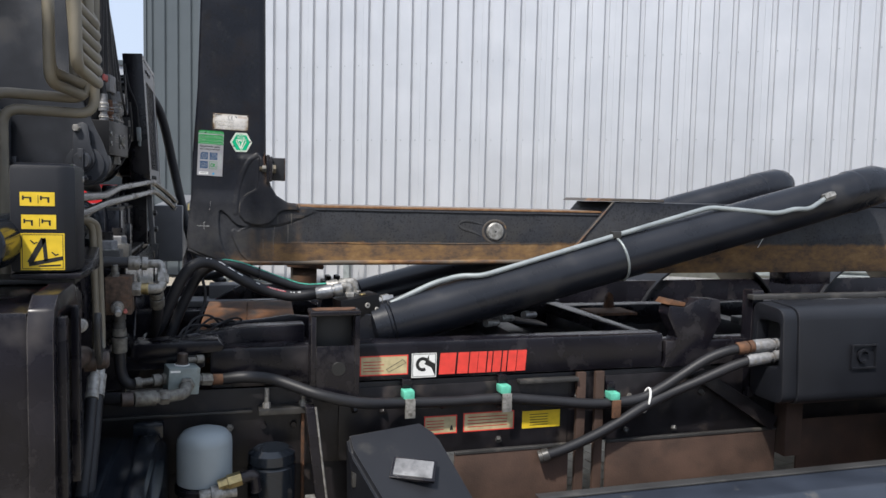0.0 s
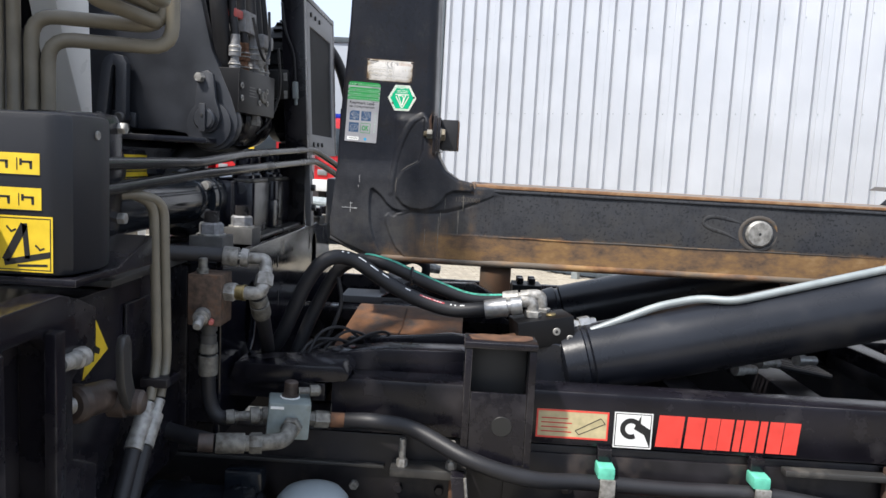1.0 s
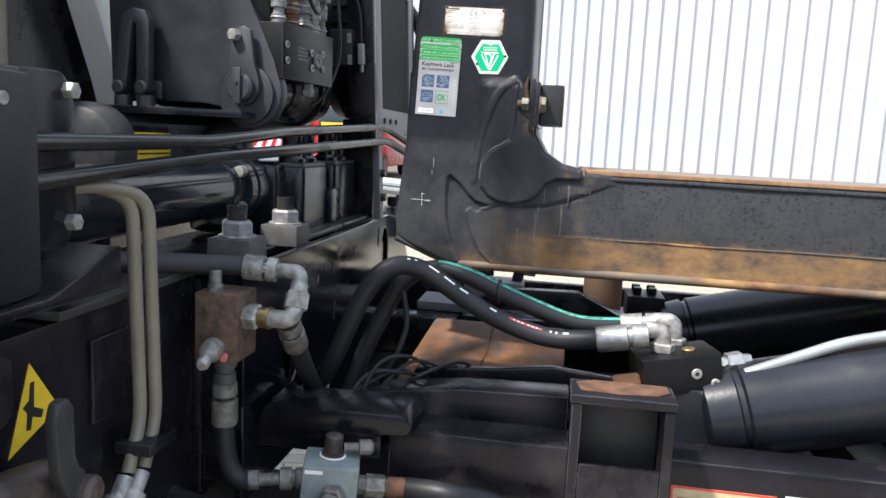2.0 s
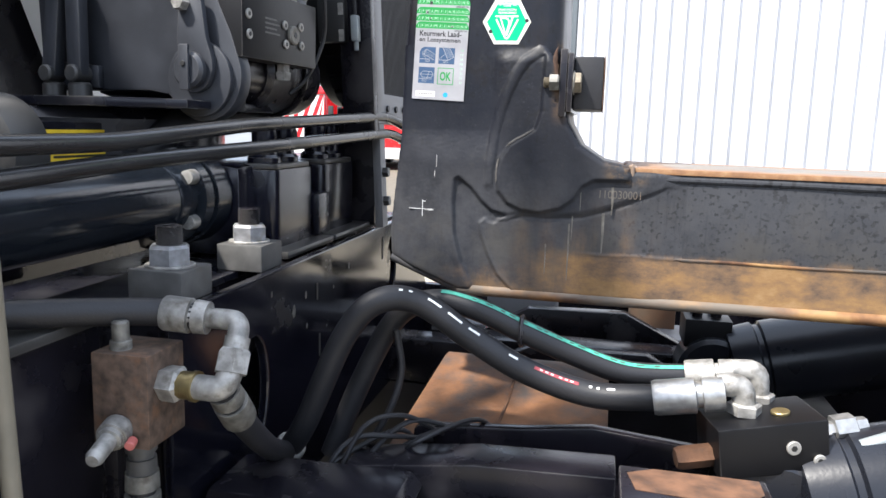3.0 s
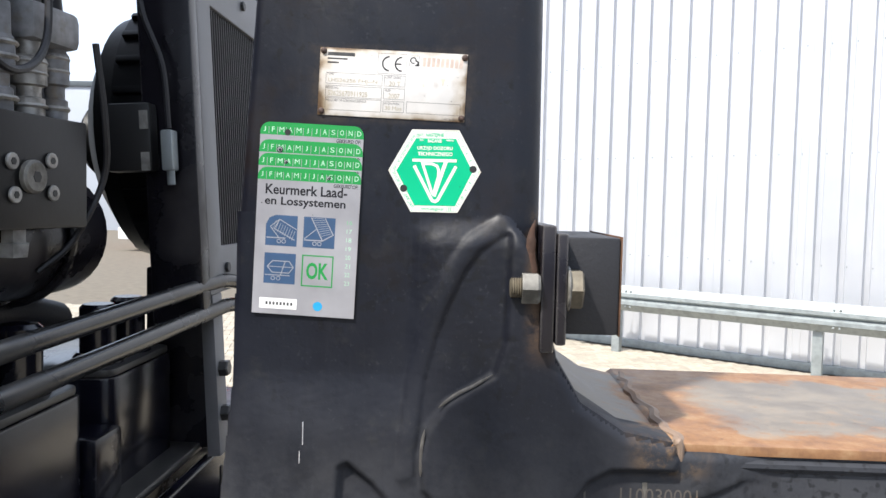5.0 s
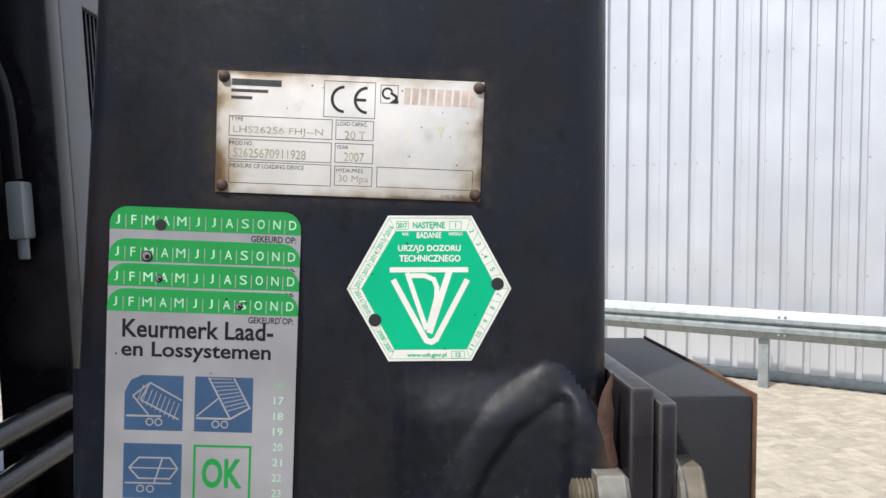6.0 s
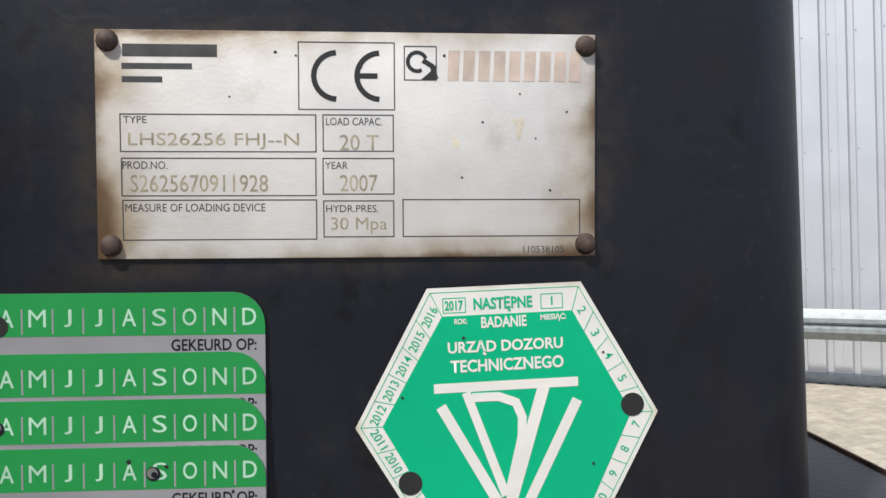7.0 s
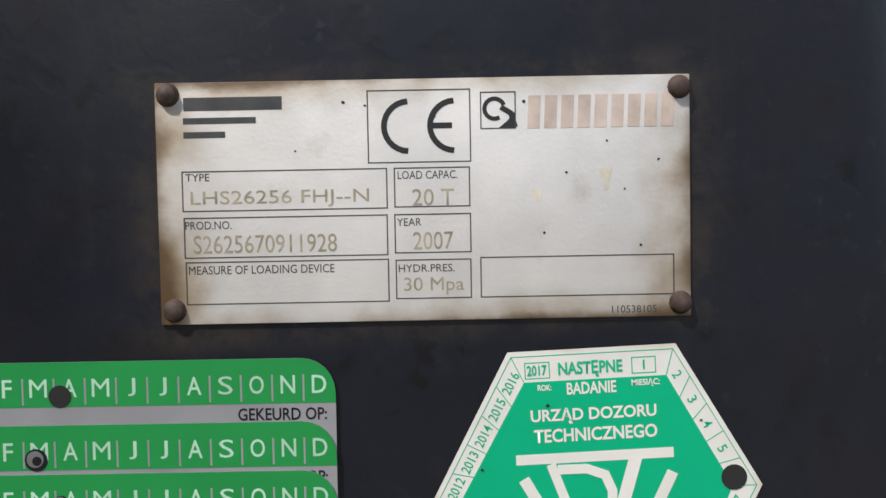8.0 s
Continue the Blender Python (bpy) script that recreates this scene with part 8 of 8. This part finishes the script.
part("canister", turned((0.185, -0.47, 0.36), (0.185, -0.47, 0.675), [(0, 0.08), (0.1, 0.085), (0.8, 0.085), (0.82, 0.078), (0.85, 0.085), (0.95, 0.082), (1, 0.06)], 32), M_GLOSS, flb)
brs = thing("brass_fitting", "brass valve fittings beside the filter canisters", "fitting", (0.02, -0.56, 0.55))
part("body", turned((-0.06, -0.60, 0.565), (0.06, -0.585, 0.57), [(0, 0.022), (0.3, 0.022), (0.31, 0.03), (0.6, 0.03), (0.61, 0.02), (1, 0.02)], 12), M_ZINC, brs)
part("nut", turned((0.0, -0.60, 0.60), (0.075, -0.59, 0.615), [(0, 0.018), (0.4, 0.02), (0.42, 0.024), (1, 0.024)], 6), M_BRASS, brs)
part("elbow", sweep(bent([(0.075, -0.59, 0.615), (0.12, -0.58, 0.62), (0.125, -0.57, 0.56)], 0.03), 0.02, 12), M_FRAME, brs)
part("stem", rod((-0.02, -0.60, 0.48), (-0.02, -0.60, 0.565), 0.018), M_ZINC, brs)
tank = thing("battery_cover", "ribbed black plastic battery cover", "cover", (-0.5, -0.6, 0.3))
part("shell", plate([(-0.95, 0.25), (-0.165, 0.25), (-0.165, 0.70), (-0.20, 0.735), (-0.75, 0.745), (-0.95, 0.70)], -1.25, -0.43, "xz", 0.02), M_GLOSS, tank)
for x in (-0.62, -0.50, -0.38, -0.26):
    part("rib", plate([(x, 0.735), (x + 0.07, 0.735), (x + 0.06, 0.752), (x + 0.01, 0.752)], -1.2, -0.48, "xz", 0.006), M_GLOSS, tank)
part("grip", box(-0.28, -0.18, -0.475, -0.425, 0.73, 0.79, 0.012), M_GLOSS, tank)
strut = thing("mudguard_strut", "black strut with a bare worn edge", "bracket", (0.33, -0.46, 0.4))
part("web", plate([(0.30, 0.82), (0.335, 0.82), (0.40, 0.30), (0.36, 0.30)], -0.50, -0.45, "xz", 0.004), M_FRAME, strut)
part("edge", sweep([(0.336, -0.502, 0.82), (0.401, -0.502, 0.30)], 0.004, 8), M_ZINC, strut, "bare worn edge")
part("tab", box(0.30, 0.335, -0.55, -0.50, 0.42, 0.50, 0.003), M_ZINC, strut)
lampbox = thing("marker_lamp", "dark grey plastic marker lamp box with a clear lens", "lamp", (0.68, -0.62, 0.3))
RL = pose(0.0, 0.0, 0.0)
body_l = bmesh.new()
top = [(0.445, -0.50, 0.715), (0.735, -0.46, 0.735), (0.79, -0.50, 0.70), (0.93, -0.86, 0.40), (0.62, -0.92, 0.40), (0.452, -0.56, 0.675)]
bot = [(0.46, -0.47, 0.28), (0.77, -0.44, 0.28), (0.84, -0.50, 0.28), (0.99, -0.90, 0.20), (0.60, -0.95, 0.20), (0.46, -0.6, 0.28)]
tv, bv = [body_l.verts.new(p) for p in top], [body_l.verts.new(p) for p in bot]
body_l.faces.new(tv), body_l.faces.new(bv[::-1])
for i in range(6):
    body_l.faces.new((tv[i], bv[i], bv[(i + 1) % 6], tv[(i + 1) % 6]))
bmesh.ops.bevel(body_l, geom=body_l.edges[:], offset=0.014, segments=3, affect="EDGES")
part("housing", body_l, M_PLASTIC, lampbox)
RLn = look((0.668, -0.640, 0.612), (0.618, -0.835, 0.97)) @ Matrix.Rotation(0.12, 4, "Z")
part("bezel", box(-0.08, 0.08, -0.047, 0.047, -0.007, 0.006, 0.003, m=RLn), M_FRAME, lampbox)
part("lens", box(-0.07, 0.07, -0.038, 0.038, -0.012, -0.003, 0.004, m=RLn), shade("milky clear lens", (0.2, 0.2, 0.205), 0.15, vary=0.4, scale=22, bump=0, dirt=(0.08, 0.08, 0.08), dirt_amount=0.35, dirt_scale=25), lampbox, "milky clear lens")
part("hinge", box(0.455, 0.475, -0.60, -0.57, 0.55, 0.60, 0.003), M_DTUBE, lampbox)

# rusty boards and lower side guard
boards = thing("rusty_box", "open brown rusty steel box beside the frame", "steel box", (1.6, -0.45, 0.2))
part("back_board", box(0.90, 1.395, -0.392, -0.38, 0.15, 0.562, 0.003), M_RUSTDIM, boards)
part("back_board", box(1.57, 2.43, -0.392, -0.38, 0.15, 0.562, 0.003), M_RUSTDIM, boards)
part("top_edge", box(0.90, 1.395, -0.396, -0.376, 0.5625, 0.574, 0.002), M_DTUBE, boards)
part("top_edge", box(1.57, 2.43, -0.396, -0.376, 0.5625, 0.574, 0.002), M_DTUBE, boards)
part("end_board", box(2.55, 3.2, -0.392, -0.38, 0.15, 0.60, 0.003), M_RUSTDIM, boards)
part("floor_board", box(0.9, 3.2, -0.95, -0.396, 0.12, 0.15, 0.003), M_RUSTDIM, boards)
guardp = thing("side_guard", "dark blue-grey lower side guard panel", "side guard", (2, -1.0, 0.2))
M_GUARD = shade("blue grey panel paint", (0.024, 0.03, 0.043), 0.4, vary=0.2, dirt=DUST, dirt_amount=0.2, dirt_scale=8, wear=0.6)
part("panel", plate([(-1.20, 0.15), (-0.95, 0.15), (-0.95, 0.585), (-0.985, 0.612), (-1.14, 0.612), (-1.20, 0.565)], 0.99, 2.6, "yz", 0.015), M_GUARD, guardp)
part("end_cap", plate([(-1.204, 0.145), (-0.946, 0.145), (-0.946, 0.59), (-0.984, 0.617), (-1.142, 0.617), (-1.204, 0.57)], 0.95, 0.988, "yz", 0.012), M_PLASTIC, guardp, "dark plastic end cap")
# the highlight along the panel's upper edge, put in as a grey strip
part("top_strip", box(1.0, 2.59, -1.0, -0.955, 0.6135, 0.6195, 0.002), M_DTUBE, guardp, "grey top strip drawing the panel's edge highlight")
cover = thing("valve_cover", "dark grey moulded plastic valve cover with an open slot", "cover", (2.5, -0.6, 0.78))
cv = rounded([(-0.62, 0.735), (-0.40, 0.735), (-0.40, 1.165), (-0.60, 1.15)], 0.055)
part("shell", plate(cv, 2.335, 3.4, "yz", 0.012), M_PLASTIC, cover)
part("lip", plate(rounded([(-0.615, 0.742), (-0.405, 0.742), (-0.405, 1.16), (-0.595, 1.145)], 0.05), 2.26, 2.334, "yz", 0.014, holes=(rounded([(-0.575, 0.89), (-0.44, 0.89), (-0.44, 1.085), (-0.575, 1.085)], 0.03),)), M_PLASTIC, cover)
# black sheet that stands in for the shade inside the slot
part("slot_shade_sheet", box(2.318, 2.3345, -0.58, -0.43, 0.88, 1.09, 0), M_INK, cover)
flat(frame_of(2.60, 0.885, 2.735, 0.99, 0.006), -0.6245, M_PLASTIC, cover, "moulded_square", thick=0.012)
flat(line(arc(2.667, 0.94, 0.026, 20, 300), 0.01), -0.6245, M_PLASTIC, cover, "moulded_curl", thick=0.012)
part("mount", box(2.26, 2.32, -0.40, -0.33, 0.72, 1.20, 0.008), M_FRAME, cover)
part("top_flange", box(2.24, 3.4, -0.43, -0.385, 1.163, 1.185, 0.005), M_DTUBE, cover, "worn top flange")

# far mudguards and stand
for x0 in (3.15, 4.55):
    mg = thing("mudguard", "dark grey plastic mudguard over a far wheel", "mudguard", (x0, 1.3, 0.6), "far mudguards")
    outer = [(x0 + math.cos(radians(a)) * 0.60, 0.62 + math.sin(radians(a)) * 0.60) for a in range(0, 181, 10)]
    inner = [(x0 + math.cos(radians(a)) * 0.585, 0.62 + math.sin(radians(a)) * 0.585) for a in range(180, -1, -10)]
    part("arch", plate(outer + inner, 1.1, 1.6, "xz", 0.003), M_PLASTIC, mg)
    wh = thing("wheel", "black truck tyre under a mudguard", "wheel", (x0, 1.35, 0.0), "far wheels")
    ty = part("tyre", rod((x0, 1.15, 0.51), (x0, 1.55, 0.51), 0.51, 0.05, 36), M_RUBBER, wh)
    part("rim", rod((x0, 1.14, 0.51), (x0, 1.56, 0.51), 0.29, 0.02, 24), M_GALV, wh)
    wh = thing("wheel", "black truck tyre beside the side guard", "wheel", (x0, -0.99, 0.0), "near wheels")
    part("tyre", rod((x0, -1.16, 0.51), (x0, -0.83, 0.51), 0.51, 0.05, 36), M_RUBBER, wh)
    part("rim", rod((x0, -1.17, 0.51), (x0, -0.82, 0.51), 0.29, 0.02, 24), M_GALV, wh)
    part("axle_end", rod((x0, -0.82, 0.51), (x0, -0.36, 0.51), 0.08, 0.01, 16), M_DARK, wh)
stand = thing("roller_stand", "rusty roller stand with a black cross bar", "stand", (3.65, 0.9, 1.0))
part("base", box(3.5, 3.85, 0.82, 0.98, 1.062, 1.15, 0.008), M_FRAME, stand)
part("cross_bar", box(3.2, 4.0, 0.85, 0.92, 1.15, 1.175, 0.008), M_FRAME, stand)
part("head", plate([(3.55, 1.176), (3.82, 1.176), (3.78, 1.25), (3.58, 1.25)], 0.84, 0.95, "xz", 0.004), M_RUST, stand)
part("cap", box(3.56, 3.86, 0.83, 0.96, 1.205, 1.222, 0.003), M_YELLOW, stand, "worn yellow pad")
for x0 in (2.55, 2.95):
    lk = thing("rail_link", "dark steel link between the subframe rails", "bracket", (x0, 0.2, 0.96))
    part("bar", box(x0, x0 + 0.35, 0.05, 0.12, 0.961, 1.0, 0.006), M_DTUBE, lk)

# a weed in the joint at the foot of the warehouse
weed = thing("weed", "small green weed in the paving joint", "plant", (2.16, 9.725, 0.0))
M_LEAF = shade("weed leaf", (0.06, 0.11, 0.03), 0.6, vary=0.3, scale=40)
wd = random.Random(3)
for k in range(9):
    a = 2 * math.pi * k / 9 + wd.uniform(-0.3, 0.3)
    r, h = wd.uniform(0.05, 0.11), wd.uniform(0.04, 0.10)
    bm = bmesh.new()
    d, q = Vector((math.cos(a), math.sin(a), 0)), Vector((-math.sin(a), math.cos(a), 0)) * 0.014
    o = Vector((2.16, 9.725, -0.004))
    vs = [bm.verts.new(p) for p in (o, o + d * r * 0.5 + q + Vector((0, 0, h * 0.8)), o + d * r + Vector((0, 0, h)), o + d * r * 0.5 - q + Vector((0, 0, h * 0.8)), o + d * r * 0.45 + Vector((0, 0, h * 0.62)))]
    for tri_ in ((0, 1, 4), (1, 2, 4), (2, 3, 4), (3, 0, 4), (0, 3, 2, 1)):
        bm.faces.new([vs[i] for i in tri_])
    part("leaf", bm, M_LEAF, weed)
# ---- paving, piece by piece ----
paved = tagged(part("pavement", box(-9, 10, -9.9, 11.9, -0.0119, -0.0115, 0), M_SAND), "beige herringbone block paving of the yard", "paving", kind="structure")


def paver_mesh():
    bm = box(-0.0985, 0.0985, -0.0485, 0.0485, -0.011, 0.0, 0)
    tops = [e for e in bm.edges if all(v.co.z > -0.001 for v in e.verts)]
    bmesh.ops.bevel(bm, geom=tops, offset=0.004, segments=1, affect="EDGES")
    finish(bm)
    me = bpy.data.meshes.new("paver")
    bm.to_mesh(me)
    bm.free()
    me.materials.append(M_PAVER)
    return me


PAVER = paver_mesh()
rp = random.Random(11)
base_v = [v.co.copy() for v in PAVER.vertices]
base_f = [tuple(p.vertices) for p in PAVER.polygons]
verts, faces, count = [], [], 0
ca, sa = math.cos(radians(12)), math.sin(radians(12))
for i in range(-150, 151):
    for j in range(-75, 76):
        # herringbone: steps of a tenth along one diagonal, four tenths along the other
        for turn in (0, 1):
            gx, gy = 0.1 * i + 0.2 * j + (0.0 if turn == 0 else 0.15), -0.1 * i + 0.2 * j + (0.0 if turn == 0 else 0.05)
            x, y = 1.5 + gx * ca - gy * sa, 1.0 + gx * sa + gy * ca
            wall_y = WY + WS * (x - WX) - 0.02
            if not (-7.0 < x < 8.5 and -9.8 < y < 11.5) or y > wall_y - 0.12:
                continue
            m = pose(x, y, rp.uniform(-0.0015, 0.0015), rp.uniform(-0.5, 0.5), rp.uniform(-0.5, 0.5), 12 + 90 * turn + rp.uniform(-0.4, 0.4))
            if 2.9 < x < 5.0 and 4.6 < y < 7.6 and count < 300:
                ob = new("paver", PAVER)
                ob.matrix_basis = m
                ob.parent = paved
                count += 1
            else:
                k = len(verts)
                verts += [m @ v for v in base_v]
                faces += [tuple(k + q for q in f) for f in base_f]
me = bpy.data.meshes.new("paver_field")
me.from_pydata(verts, [], faces)
me.materials.append(M_PAVER)
rest = new("paver_field", me)
rest.parent = paved
tagged(rest, kind="stuff")
